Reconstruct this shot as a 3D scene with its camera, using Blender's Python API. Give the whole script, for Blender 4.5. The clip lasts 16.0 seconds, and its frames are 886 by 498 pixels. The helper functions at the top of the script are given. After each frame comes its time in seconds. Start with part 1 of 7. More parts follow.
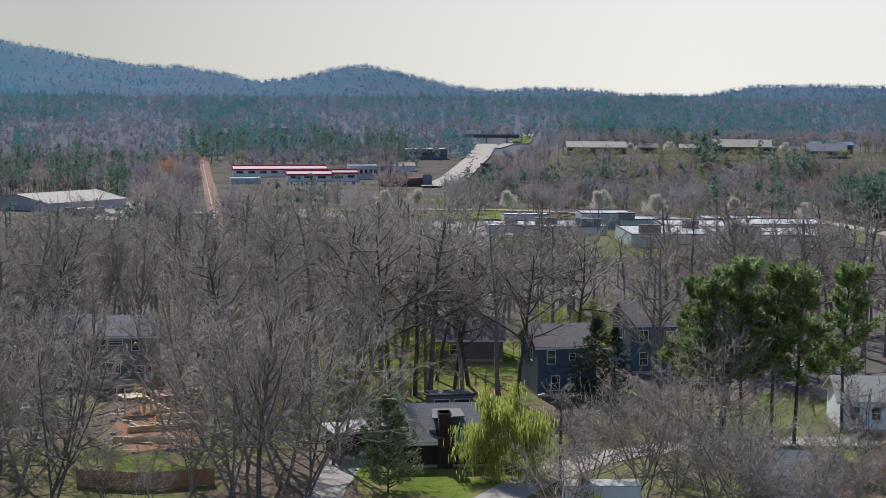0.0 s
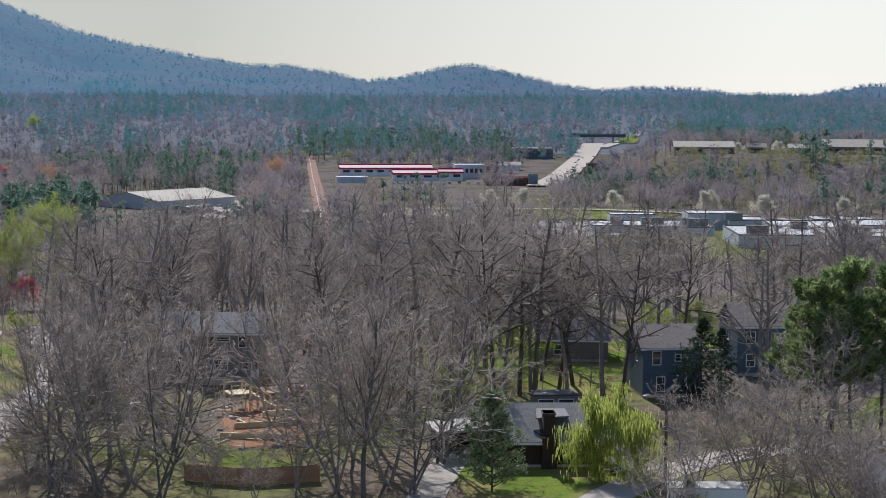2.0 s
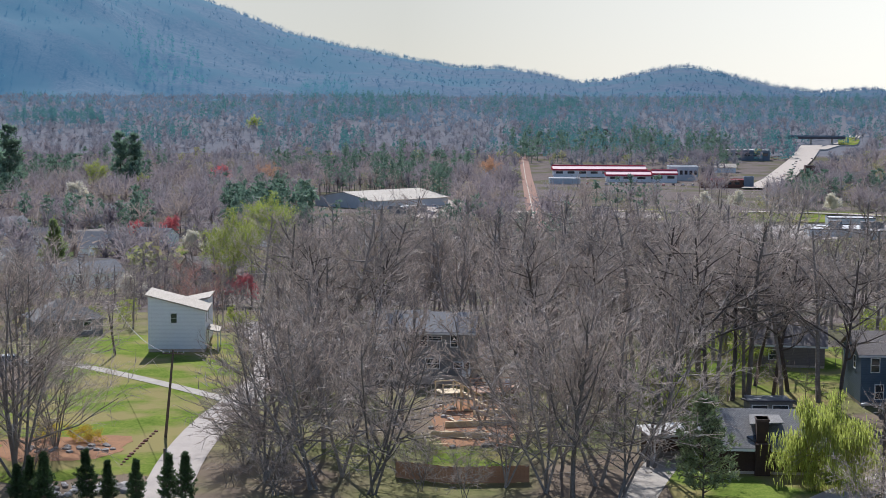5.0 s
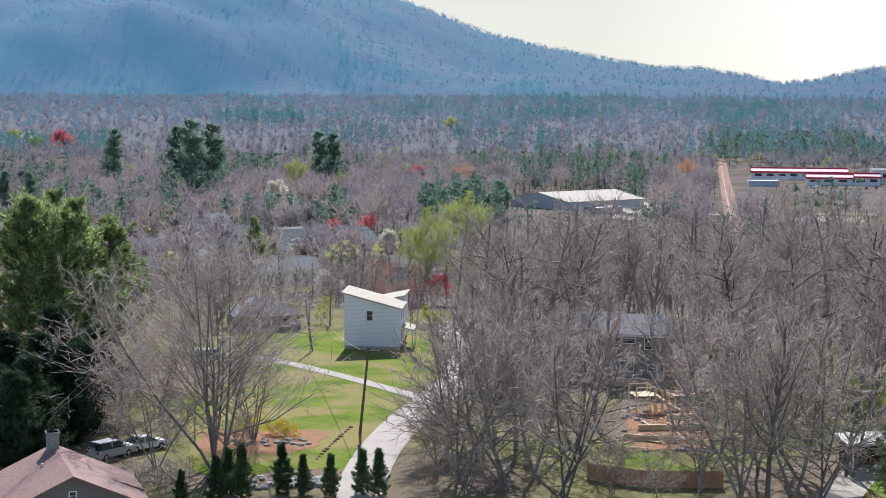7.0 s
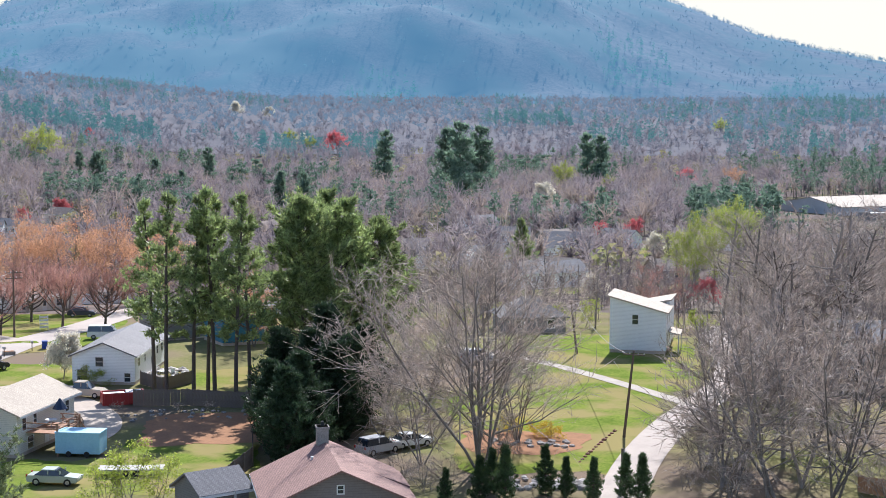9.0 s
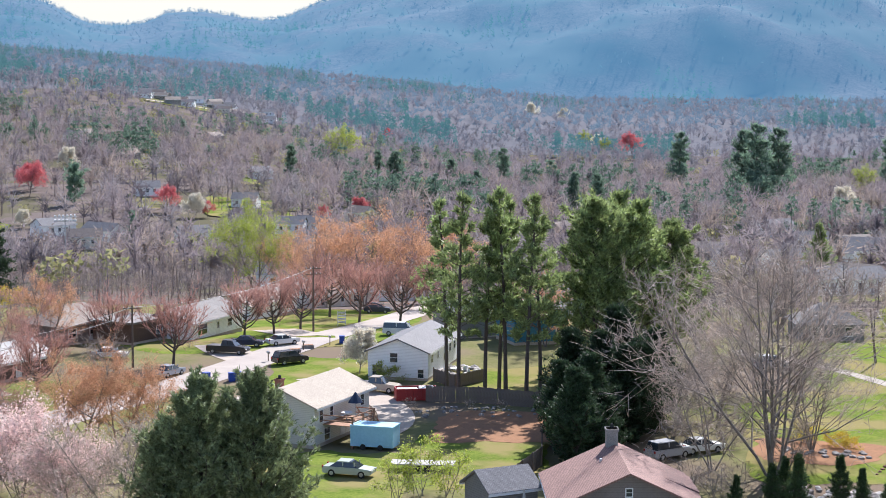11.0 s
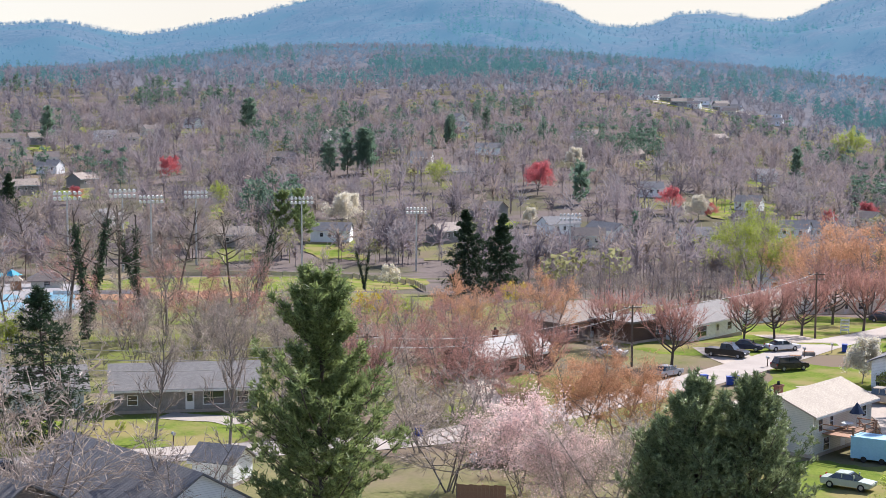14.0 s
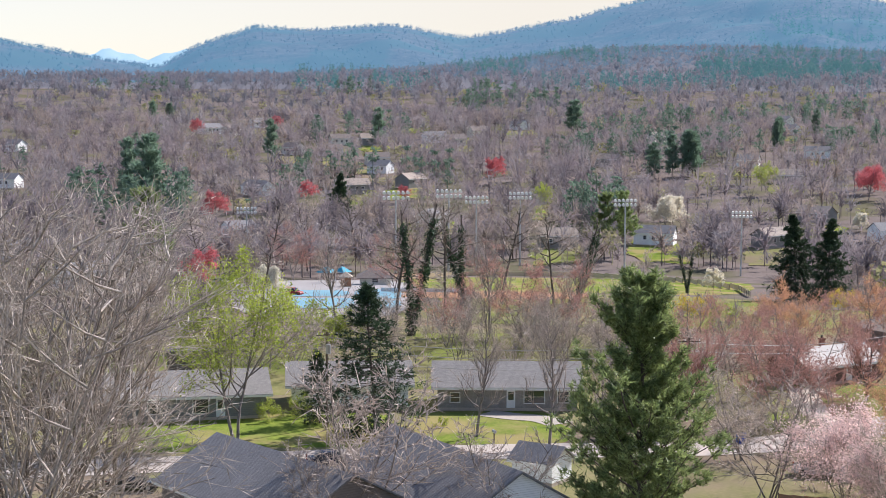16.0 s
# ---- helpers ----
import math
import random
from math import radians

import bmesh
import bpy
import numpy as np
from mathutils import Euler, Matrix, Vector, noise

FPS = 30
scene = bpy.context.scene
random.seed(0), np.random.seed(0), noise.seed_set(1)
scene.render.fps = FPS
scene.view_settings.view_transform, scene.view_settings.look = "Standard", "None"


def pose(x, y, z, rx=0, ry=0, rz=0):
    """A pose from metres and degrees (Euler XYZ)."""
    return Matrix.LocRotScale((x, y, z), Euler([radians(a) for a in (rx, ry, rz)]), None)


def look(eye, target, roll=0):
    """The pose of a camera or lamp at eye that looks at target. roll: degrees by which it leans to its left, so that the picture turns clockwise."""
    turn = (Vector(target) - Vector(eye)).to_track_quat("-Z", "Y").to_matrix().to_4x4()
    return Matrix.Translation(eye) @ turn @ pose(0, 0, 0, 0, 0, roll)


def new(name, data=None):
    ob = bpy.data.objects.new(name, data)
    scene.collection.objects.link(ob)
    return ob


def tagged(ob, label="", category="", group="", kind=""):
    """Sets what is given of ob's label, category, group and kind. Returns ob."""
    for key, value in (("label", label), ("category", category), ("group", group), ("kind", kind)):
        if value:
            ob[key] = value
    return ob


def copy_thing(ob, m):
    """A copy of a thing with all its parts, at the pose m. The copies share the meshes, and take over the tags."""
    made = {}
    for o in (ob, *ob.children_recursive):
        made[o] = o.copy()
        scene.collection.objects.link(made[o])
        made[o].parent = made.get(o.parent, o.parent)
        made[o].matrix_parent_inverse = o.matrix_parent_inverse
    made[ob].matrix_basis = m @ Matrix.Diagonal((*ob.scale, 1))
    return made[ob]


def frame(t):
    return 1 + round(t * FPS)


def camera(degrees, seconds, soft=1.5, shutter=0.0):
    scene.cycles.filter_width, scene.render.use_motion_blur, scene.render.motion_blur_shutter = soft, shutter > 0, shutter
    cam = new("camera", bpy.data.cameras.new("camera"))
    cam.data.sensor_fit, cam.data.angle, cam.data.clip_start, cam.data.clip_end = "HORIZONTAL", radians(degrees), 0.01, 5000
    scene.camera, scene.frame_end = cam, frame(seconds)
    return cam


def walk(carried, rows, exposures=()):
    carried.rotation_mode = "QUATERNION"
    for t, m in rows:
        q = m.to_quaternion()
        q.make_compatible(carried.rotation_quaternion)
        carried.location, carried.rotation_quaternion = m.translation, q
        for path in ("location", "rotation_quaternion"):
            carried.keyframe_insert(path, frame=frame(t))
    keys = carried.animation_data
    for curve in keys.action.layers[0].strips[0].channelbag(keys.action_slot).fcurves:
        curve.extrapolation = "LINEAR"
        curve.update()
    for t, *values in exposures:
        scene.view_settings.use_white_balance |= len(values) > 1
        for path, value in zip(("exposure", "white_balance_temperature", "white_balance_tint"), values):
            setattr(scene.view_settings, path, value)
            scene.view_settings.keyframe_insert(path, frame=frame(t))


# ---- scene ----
# The camera hangs still at drone height and pans to its left.
cam = camera(29.40, 16.0, soft=0.8)
EYE = 36.0
ROWS = [  # seconds, yaw, pitch, roll
    (0.0, -0.000, -5.544, 0.292),
    (0.5, 0.766, -5.561, 0.265),
    (1.0, 1.546, -5.571, 0.264),
    (1.5, 2.539, -5.587, 0.256),
    (2.0, 3.584, -5.585, 0.272),
    (2.5, 4.579, -5.573, 0.237),
    (3.0, 5.689, -5.574, 0.212),
    (3.5, 6.919, -5.571, 0.216),
    (4.0, 8.217, -5.572, 0.193),
    (6.5, 15.452, -5.586, 0.294),
    (7.0, 17.436, -5.585, 0.300),
    (7.5, 19.589, -5.572, 0.309),
    (8.0, 21.724, -5.547, 0.285),
    (8.5, 24.115, -5.550, 0.271),
    (9.0, 26.497, -5.547, 0.251),
    (11.5, 39.136, -5.555, 0.282),
    (12.0, 41.918, -5.567, 0.281),
    (12.5, 44.754, -5.579, 0.242),
    (13.0, 47.688, -5.582, 0.244),
    (13.5, 50.494, -5.578, 0.285),
    (14.0, 53.418, -5.569, 0.282),
    (14.5, 56.263, -5.545, 0.270),
    (15.0, 59.007, -5.546, 0.237),
    (15.5, 61.742, -5.541, 0.226),
    (16.0, 64.389, -5.550, 0.257),
]
EXPOSURES = [(0.0, 0.04, 5880, 9), (4.0, 0.31, 5880, 10), (6.5, 0.54, 5900, 10), (8.0, 0.87, 5980, 11), (12.0, 0.97, 6080, 14), (16.0, 0.81, 6300, 15)]
walk(cam, [(t, pose(0, 0, EYE, 90 + pitch, 0, yaw) @ pose(0, 0, 0, 0, 0, roll)) for t, yaw, pitch, roll in ROWS], EXPOSURES)

# ---- light: hazy spring sun ahead of the camera, high in the sky
SUN_AZ, SUN_EL = 16.0, 38.0
sun = new("sun", bpy.data.lights.new("sun", "SUN"))
sun.data.energy, sun.data.angle, sun.data.color = 5.0, radians(0.6), (1.0, 0.955, 0.90)
sun.matrix_world = look((-math.sin(radians(SUN_AZ)) * math.cos(radians(SUN_EL)) * 300, math.cos(radians(SUN_AZ)) * math.cos(radians(SUN_EL)) * 300,
                         math.sin(radians(SUN_EL)) * 300), (0, 0, 0))
world = bpy.data.worlds.new("world")
scene.world = world
world.use_nodes = True
wn = world.node_tree.nodes
sky = wn.new("ShaderNodeTexSky")
sky.sky_type, sky.sun_disc = "NISHITA", False
sky.sun_elevation, sky.sun_rotation = radians(SUN_EL), radians(-SUN_AZ)
sky.altitude, sky.air_density, sky.dust_density, sky.ozone_density = 600, 0.8, 0.35, 1.0
wn["Background"].inputs["Strength"].default_value = 0.122
veil = wn.new("ShaderNodeMix")  # haze over the clear sky
veil.data_type = "RGBA"
gaze, tall, thin_out = wn.new("ShaderNodeTexCoord"), wn.new("ShaderNodeSeparateXYZ"), wn.new("ShaderNodeMapRange")
thin_out.inputs["From Min"].default_value, thin_out.inputs["From Max"].default_value = 0.05, 0.4  # thick at the horizon, clear overhead
thin_out.inputs["To Min"].default_value, thin_out.inputs["To Max"].default_value = 0.93, 0.08
world.node_tree.links.new(gaze.outputs["Generated"], tall.inputs[0])
world.node_tree.links.new(tall.outputs["Z"], thin_out.inputs["Value"])
ahead, side = wn.new("ShaderNodeVectorMath"), wn.new("ShaderNodeMapRange")  # the haze glows towards the sun
ahead.operation = "DOT_PRODUCT"
ahead.inputs[1].default_value = (-math.sin(radians(SUN_AZ)), math.cos(radians(SUN_AZ)), 0)
side.inputs["From Min"].default_value, side.inputs["From Max"].default_value = -0.4, 0.7
side.inputs["To Min"].default_value, side.inputs["To Max"].default_value = 0.2, 1.0
both = wn.new("ShaderNodeMath")
both.operation = "MULTIPLY"
world.node_tree.links.new(gaze.outputs["Generated"], ahead.inputs[0])
world.node_tree.links.new(ahead.outputs["Value"], side.inputs["Value"])
world.node_tree.links.new(thin_out.outputs[0], both.inputs[0])
world.node_tree.links.new(side.outputs[0], both.inputs[1])
world.node_tree.links.new(both.outputs[0], veil.inputs["Factor"])
glow_mix, glow_side, glow_dot = wn.new("ShaderNodeMix"), wn.new("ShaderNodeMapRange"), wn.new("ShaderNodeVectorMath")  # brightest over the valley
glow_mix.data_type, glow_dot.operation = "RGBA", "DOT_PRODUCT"
glow_dot.inputs[1].default_value = (0.42, 0.91, 0)
glow_side.inputs["From Min"].default_value, glow_side.inputs["From Max"].default_value = 0.80, 0.96
glow_mix.inputs["A"].default_value, glow_mix.inputs["B"].default_value = (4.1, 3.8, 3.23, 1.0), (6.9, 6.4, 5.55, 1.0)
world.node_tree.links.new(gaze.outputs["Generated"], glow_dot.inputs[0])
world.node_tree.links.new(glow_dot.outputs["Value"], glow_side.inputs["Value"])
world.node_tree.links.new(glow_side.outputs[0], glow_mix.inputs["Factor"])
world.node_tree.links.new(glow_mix.outputs["Result"], veil.inputs["B"])
world.node_tree.links.new(sky.outputs[0], veil.inputs["A"])
world.node_tree.links.new(veil.outputs["Result"], wn["Background"].inputs["Color"])

# ---- materials
def rgb(c):
    return (*c, 1.0)


def mat(name, a, b, scale=0.5, rough=0.85, bump=0.3, fine=8.0, metal=0.0, vary=0.0, leaf=0.0, glow=None, spec=0.3, third=None, third_scale=0.05, dist=0.02, lines=0.0, tiles=0.0, isle=0.0):
    """A surface of two tones mixed by noise at two scales, with fine relief. scale: waves a metre. vary: per object.
    leaf: light that shines through. glow: haze put in as emission.
    """
    m = bpy.data.materials.new(name)
    m.use_nodes = True
    nt = m.node_tree
    nd, ln = nt.nodes, nt.links
    bs = nd["Principled BSDF"]
    co = nd.new("ShaderNodeTexCoord")
    n1, n2 = nd.new("ShaderNodeTexNoise"), nd.new("ShaderNodeTexNoise")
    for n, s in ((n1, scale), (n2, scale * fine)):
        n.inputs["Scale"].default_value = s
        n.inputs["Detail"].default_value = 5
        n.inputs["Roughness"].default_value = 0.65
        ln.new(co.outputs["Object"], n.inputs["Vector"])
    add = nd.new("ShaderNodeMath")
    add.operation = "ADD"
    ln.new(n1.outputs["Fac"], add.inputs[0])
    ln.new(n2.outputs["Fac"], add.inputs[1])
    rng = nd.new("ShaderNodeMapRange")
    rng.inputs["From Min"].default_value, rng.inputs["From Max"].default_value = 0.72, 1.28
    ln.new(add.outputs[0], rng.inputs["Value"])
    mix = nd.new("ShaderNodeMix")
    mix.data_type = "RGBA"
    mix.inputs["A"].default_value, mix.inputs["B"].default_value = rgb(a), rgb(b)
    ln.new(rng.outputs[0], mix.inputs["Factor"])
    col = mix.outputs["Result"]
    if third:
        n3 = nd.new("ShaderNodeTexNoise")
        n3.inputs["Scale"].default_value, n3.inputs["Detail"].default_value = third_scale, 6
        ln.new(co.outputs["Object"], n3.inputs["Vector"])
        r3 = nd.new("ShaderNodeMapRange")
        r3.inputs["From Min"].default_value, r3.inputs["From Max"].default_value = 0.46, 0.58
        ln.new(n3.outputs["Fac"], r3.inputs["Value"])
        m3 = nd.new("ShaderNodeMix")
        m3.data_type = "RGBA"
        ln.new(r3.outputs[0], m3.inputs["Factor"])
        ln.new(col, m3.inputs["A"])
        m3.inputs["B"].default_value = rgb(third)
        col = m3.outputs["Result"]
    if lines:
        sx, fl, dk = nd.new("ShaderNodeSeparateXYZ"), nd.new("ShaderNodeMath"), nd.new("ShaderNodeMix")
        mu = nd.new("ShaderNodeMath")
        mu.operation, fl.operation = "MULTIPLY", "FRACT"
        ln.new(co.outputs["Object"], sx.inputs[0])
        ln.new(sx.outputs["Z"], mu.inputs[0])
        mu.inputs[1].default_value = lines
        ln.new(mu.outputs[0], fl.inputs[0])
        st = nd.new("ShaderNodeMath")
        st.operation = "LESS_THAN"
        st.inputs[1].default_value = 0.14
        ln.new(fl.outputs[0], st.inputs[0])
        dk.data_type = "RGBA"
        dk.blend_type = "MULTIPLY"
        dk.inputs["B"].default_value = (0.72, 0.72, 0.72, 1)
        ln.new(st.outputs[0], dk.inputs["Factor"])
        ln.new(col, dk.inputs["A"])
        col = dk.outputs["Result"]
    if tiles:
        br = nd.new("ShaderNodeTexBrick")
        br.inputs["Scale"].default_value = tiles
        br.inputs["Color1"].default_value, br.inputs["Color2"].default_value, br.inputs["Mortar"].default_value = (1, 1, 1, 1), (0.78, 0.78, 0.78, 1), (0.5, 0.5, 0.5, 1)
        br.inputs["Mortar Size"].default_value = 0.03
        ln.new(co.outputs["Object"], br.inputs["Vector"])
        tm = nd.new("ShaderNodeMix")
        tm.data_type, tm.blend_type = "RGBA", "MULTIPLY"
        tm.inputs["Factor"].default_value = 1.0
        ln.new(col, tm.inputs["A"])
        ln.new(br.outputs["Color"], tm.inputs["B"])
        col = tm.outputs["Result"]
    if vary:
        info, hsv = nd.new("ShaderNodeObjectInfo"), nd.new("ShaderNodeHueSaturation")
        r = nd.new("ShaderNodeMapRange")
        r.inputs["To Min"].default_value, r.inputs["To Max"].default_value = 1 - vary, 1 + vary
        ln.new(info.outputs["Random"], r.inputs["Value"])
        ln.new(r.outputs[0], hsv.inputs["Value"])
        ln.new(col, hsv.inputs["Color"])
        col = hsv.outputs["Color"]
    if isle:  # each blade or twig a little lighter or darker
        geo, shade = nd.new("ShaderNodeNewGeometry"), nd.new("ShaderNodeHueSaturation")
        r = nd.new("ShaderNodeMapRange")
        r.inputs["To Min"].default_value, r.inputs["To Max"].default_value = 1 - isle, 1 + isle
        ln.new(geo.outputs["Random Per Island"], r.inputs["Value"])
        ln.new(r.outputs[0], shade.inputs["Value"])
        ln.new(col, shade.inputs["Color"])
        col = shade.outputs["Color"]
    ln.new(col, bs.inputs["Base Color"])
    bs.inputs["Roughness"].default_value, bs.inputs["Metallic"].default_value = rough, metal
    bs.inputs["Specular IOR Level"].default_value = spec
    if bump:
        bp = nd.new("ShaderNodeBump")
        bp.inputs["Strength"].default_value, bp.inputs["Distance"].default_value = bump, dist
        ln.new(n2.outputs["Fac"], bp.inputs["Height"])
        ln.new(bp.outputs[0], bs.inputs["Normal"])
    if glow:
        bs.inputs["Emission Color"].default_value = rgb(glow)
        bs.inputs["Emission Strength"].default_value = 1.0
    if leaf:
        tr, ms = nd.new("ShaderNodeBsdfTranslucent"), nd.new("ShaderNodeMixShader")
        ln.new(col, tr.inputs["Color"])
        ms.inputs[0].default_value = leaf
        ln.new(bs.outputs[0], ms.inputs[1])
        ln.new(tr.outputs[0], ms.inputs[2])
        ln.new(ms.outputs[0], nd["Material Output"].inputs["Surface"])
    return m


GROUND = mat("ground", (0.20, 0.165, 0.15), (0.13, 0.108, 0.098), 0.12, 0.95, 0.6, fine=10, third=(0.125, 0.115, 0.075), third_scale=0.03, spec=0.0)
LAWN = mat("lawn", (0.085, 0.135, 0.024), (0.215, 0.25, 0.055), 0.3, 0.95, 0.9, fine=9, third=(0.26, 0.22, 0.095), third_scale=0.11, spec=0.0)
DRYLAWN = mat("dry_lawn", (0.25, 0.215, 0.11), (0.145, 0.16, 0.055), 0.2, 0.95, 0.6, fine=14, third=(0.15, 0.17, 0.05), third_scale=0.06, spec=0.0)
PALEDIRT = mat("pale_red_track", (0.36, 0.235, 0.185), (0.27, 0.175, 0.14), 0.2, 0.95, 0.3, spec=0.0)
YARD = mat("rough_yard", (0.24, 0.205, 0.11), (0.13, 0.145, 0.055), 0.14, 0.95, 0.7, fine=14, third=(0.20, 0.155, 0.115), third_scale=0.045, spec=0.0)
TANROOF = mat("tan_shingles", (0.44, 0.36, 0.30), (0.34, 0.28, 0.23), 0.5, 0.85, 0.4, fine=10, tiles=2.2)
OLDBRICK = mat("weathered_brick", (0.25, 0.16, 0.125), (0.18, 0.115, 0.09), 1.0, 0.85, 0.4, tiles=4.0)
DIRT = mat("red_dirt", (0.36, 0.20, 0.12), (0.27, 0.16, 0.10), 0.4, 0.95, 0.6, spec=0.0)
ASPHALT = mat("worn_asphalt", (0.46, 0.40, 0.35), (0.36, 0.315, 0.28), 0.3, 0.9, 0.2, fine=20, spec=0.05)
DARKASPH = mat("dark_asphalt", (0.17, 0.16, 0.16), (0.11, 0.105, 0.105), 0.4, 0.9, 0.2)
APRON = mat("grey_court_paving", (0.30, 0.28, 0.27), (0.23, 0.215, 0.21), 0.2, 0.9, 0.1)
CONCRETE = mat("concrete", (0.49, 0.415, 0.345), (0.39, 0.33, 0.275), 0.4, 0.9, 0.2, spec=0.05)
GRAVEL = mat("gravel", (0.42, 0.37, 0.31), (0.30, 0.26, 0.22), 0.5, 0.95, 0.6, fine=12)
BARK = mat("grey_bark", (0.29, 0.25, 0.22), (0.14, 0.118, 0.103), 0.8, 0.9, 0.6, vary=0.3)
TWIG = mat("twig_bark", (0.54, 0.45, 0.385), (0.22, 0.175, 0.15), 0.7, 0.7, 0.0, vary=0.25, leaf=0.25, isle=0.35)
PALETWIG = mat("pale_twig_bark", (0.52, 0.45, 0.39), (0.23, 0.195, 0.168), 0.7, 0.7, 0.0, vary=0.2, leaf=0.2, isle=0.3)
DARKBARK = mat("dark_bark", (0.12, 0.095, 0.08), (0.07, 0.055, 0.048), 0.8, 0.9, 0.6)
REDBUD = mat("russet_buds", (0.46, 0.26, 0.215), (0.32, 0.175, 0.145), 0.5, 0.8, 0.0, vary=0.2, leaf=0.35, isle=0.4)
ORANGEBUD = mat("orange_buds", (0.58, 0.33, 0.19), (0.42, 0.235, 0.14), 0.5, 0.8, 0.0, vary=0.2, leaf=0.4, isle=0.4)
PINE = mat("pine_needles", (0.36, 0.42, 0.16), (0.12, 0.175, 0.065), 0.6, 0.5, 0.0, vary=0.15, leaf=0.42, isle=0.5)
DARKPINE = mat("dark_needles", (0.055, 0.09, 0.04), (0.022, 0.042, 0.022), 0.6, 0.6, 0.0, vary=0.2, leaf=0.25, isle=0.5)
WILLOW = mat("willow_leaves", (0.42, 0.45, 0.11), (0.30, 0.34, 0.07), 0.5, 0.6, 0.0, leaf=0.6, isle=0.35)
SPRING = mat("spring_leaves", (0.38, 0.42, 0.07), (0.26, 0.32, 0.06), 0.4, 0.6, 0.0, vary=0.2, leaf=0.5, isle=0.4)
PINK = mat("pale_pink_blossom", (0.84, 0.66, 0.62), (0.70, 0.50, 0.46), 0.5, 0.6, 0.0, leaf=0.45, isle=0.25)
WHITEBLOOM = mat("white_blossom", (0.80, 0.75, 0.62), (0.66, 0.60, 0.48), 0.5, 0.6, 0.0, vary=0.1, leaf=0.35, isle=0.25)
REDBLOOM = mat("red_blossom", (0.60, 0.17, 0.18), (0.47, 0.125, 0.13), 0.5, 0.6, 0.0, vary=0.15, leaf=0.4, isle=0.35)
YELLOW = mat("yellow_blossom", (0.62, 0.46, 0.05), (0.48, 0.36, 0.05), 0.5, 0.6, 0.0, leaf=0.35, isle=0.3)
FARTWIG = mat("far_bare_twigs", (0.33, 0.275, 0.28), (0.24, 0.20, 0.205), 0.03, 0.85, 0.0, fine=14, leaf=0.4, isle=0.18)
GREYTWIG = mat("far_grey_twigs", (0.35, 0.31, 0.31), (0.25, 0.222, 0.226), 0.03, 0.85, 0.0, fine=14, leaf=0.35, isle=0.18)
TANTWIG = mat("far_tan_twigs", (0.38, 0.305, 0.265), (0.28, 0.227, 0.195), 0.03, 0.85, 0.0, fine=14, leaf=0.4, isle=0.18)
DARKTWIG = mat("far_dark_twigs", (0.21, 0.18, 0.19), (0.12, 0.10, 0.11), 0.03, 0.85, 0.0, fine=14, leaf=0.3, isle=0.2)
NEARTWIG = mat("woodland_twigs", (0.36, 0.295, 0.265), (0.13, 0.104, 0.092), 0.05, 0.85, 0.0, fine=14, leaf=0.3, isle=0.3)
# far hill pines, their haze painted in as blue-green emission
MIDPINE = mat("haze_glow_hill_needles", (0.06, 0.11, 0.075), (0.035, 0.075, 0.055), 0.03, 0.9, 0.0, leaf=0.45, glow=(0.045, 0.115, 0.15), isle=0.3)
# hill twigs: haze is put into these materials as bluish emission
HAZETWIG = mat("haze_glow_hill_twigs", (0.20, 0.163, 0.168), (0.13, 0.106, 0.112), 0.012, 0.9, 0.0, fine=20, leaf=0.45, glow=(0.042, 0.066, 0.095), isle=0.22)
DIMTWIG = mat("haze_glow_foot_twigs", (0.11, 0.095, 0.10), (0.065, 0.058, 0.062), 0.012, 0.9, 0.0, fine=20, leaf=0.45, glow=(0.088, 0.165, 0.24), isle=0.2)
HILLTWIG = mat("haze_glow_bare_twigs", (0.26, 0.212, 0.218), (0.17, 0.138, 0.145), 0.012, 0.85, 0.0, fine=20, leaf=0.45, glow=(0.014, 0.022, 0.032), isle=0.22)
HILLGREY = mat("haze_glow_grey_twigs", (0.25, 0.222, 0.225), (0.165, 0.146, 0.15), 0.012, 0.85, 0.0, fine=20, leaf=0.45, glow=(0.016, 0.026, 0.038), isle=0.22)
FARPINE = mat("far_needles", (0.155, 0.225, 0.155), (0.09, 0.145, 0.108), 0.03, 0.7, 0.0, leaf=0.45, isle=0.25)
FARSPRING = mat("far_spring_leaves", (0.27, 0.29, 0.12), (0.33, 0.28, 0.16), 0.03, 0.8, 0.0, leaf=0.4, isle=0.35)
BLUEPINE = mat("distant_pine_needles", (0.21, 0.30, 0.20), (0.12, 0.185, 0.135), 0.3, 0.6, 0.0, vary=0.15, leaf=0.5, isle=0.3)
HEDGE = mat("hedge_needles", (0.10, 0.15, 0.055), (0.045, 0.08, 0.03), 0.8, 0.6, 0.0, vary=0.2, leaf=0.3, isle=0.45)
OLIVE = mat("olive_evergreen_leaves", (0.31, 0.35, 0.17), (0.12, 0.16, 0.075), 0.6, 0.5, 0.0, vary=0.1, leaf=0.3, isle=0.5)
# blue emission paints the haze of distance over the mountain forest
MOUNTAIN = mat("haze_glow_mountain_forest", (0.115, 0.10, 0.095), (0.03, 0.04, 0.045), 0.05, 1.0, 0.0, fine=5, leaf=0.5, glow=(0.095, 0.23, 0.385),
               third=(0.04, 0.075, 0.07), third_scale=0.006)
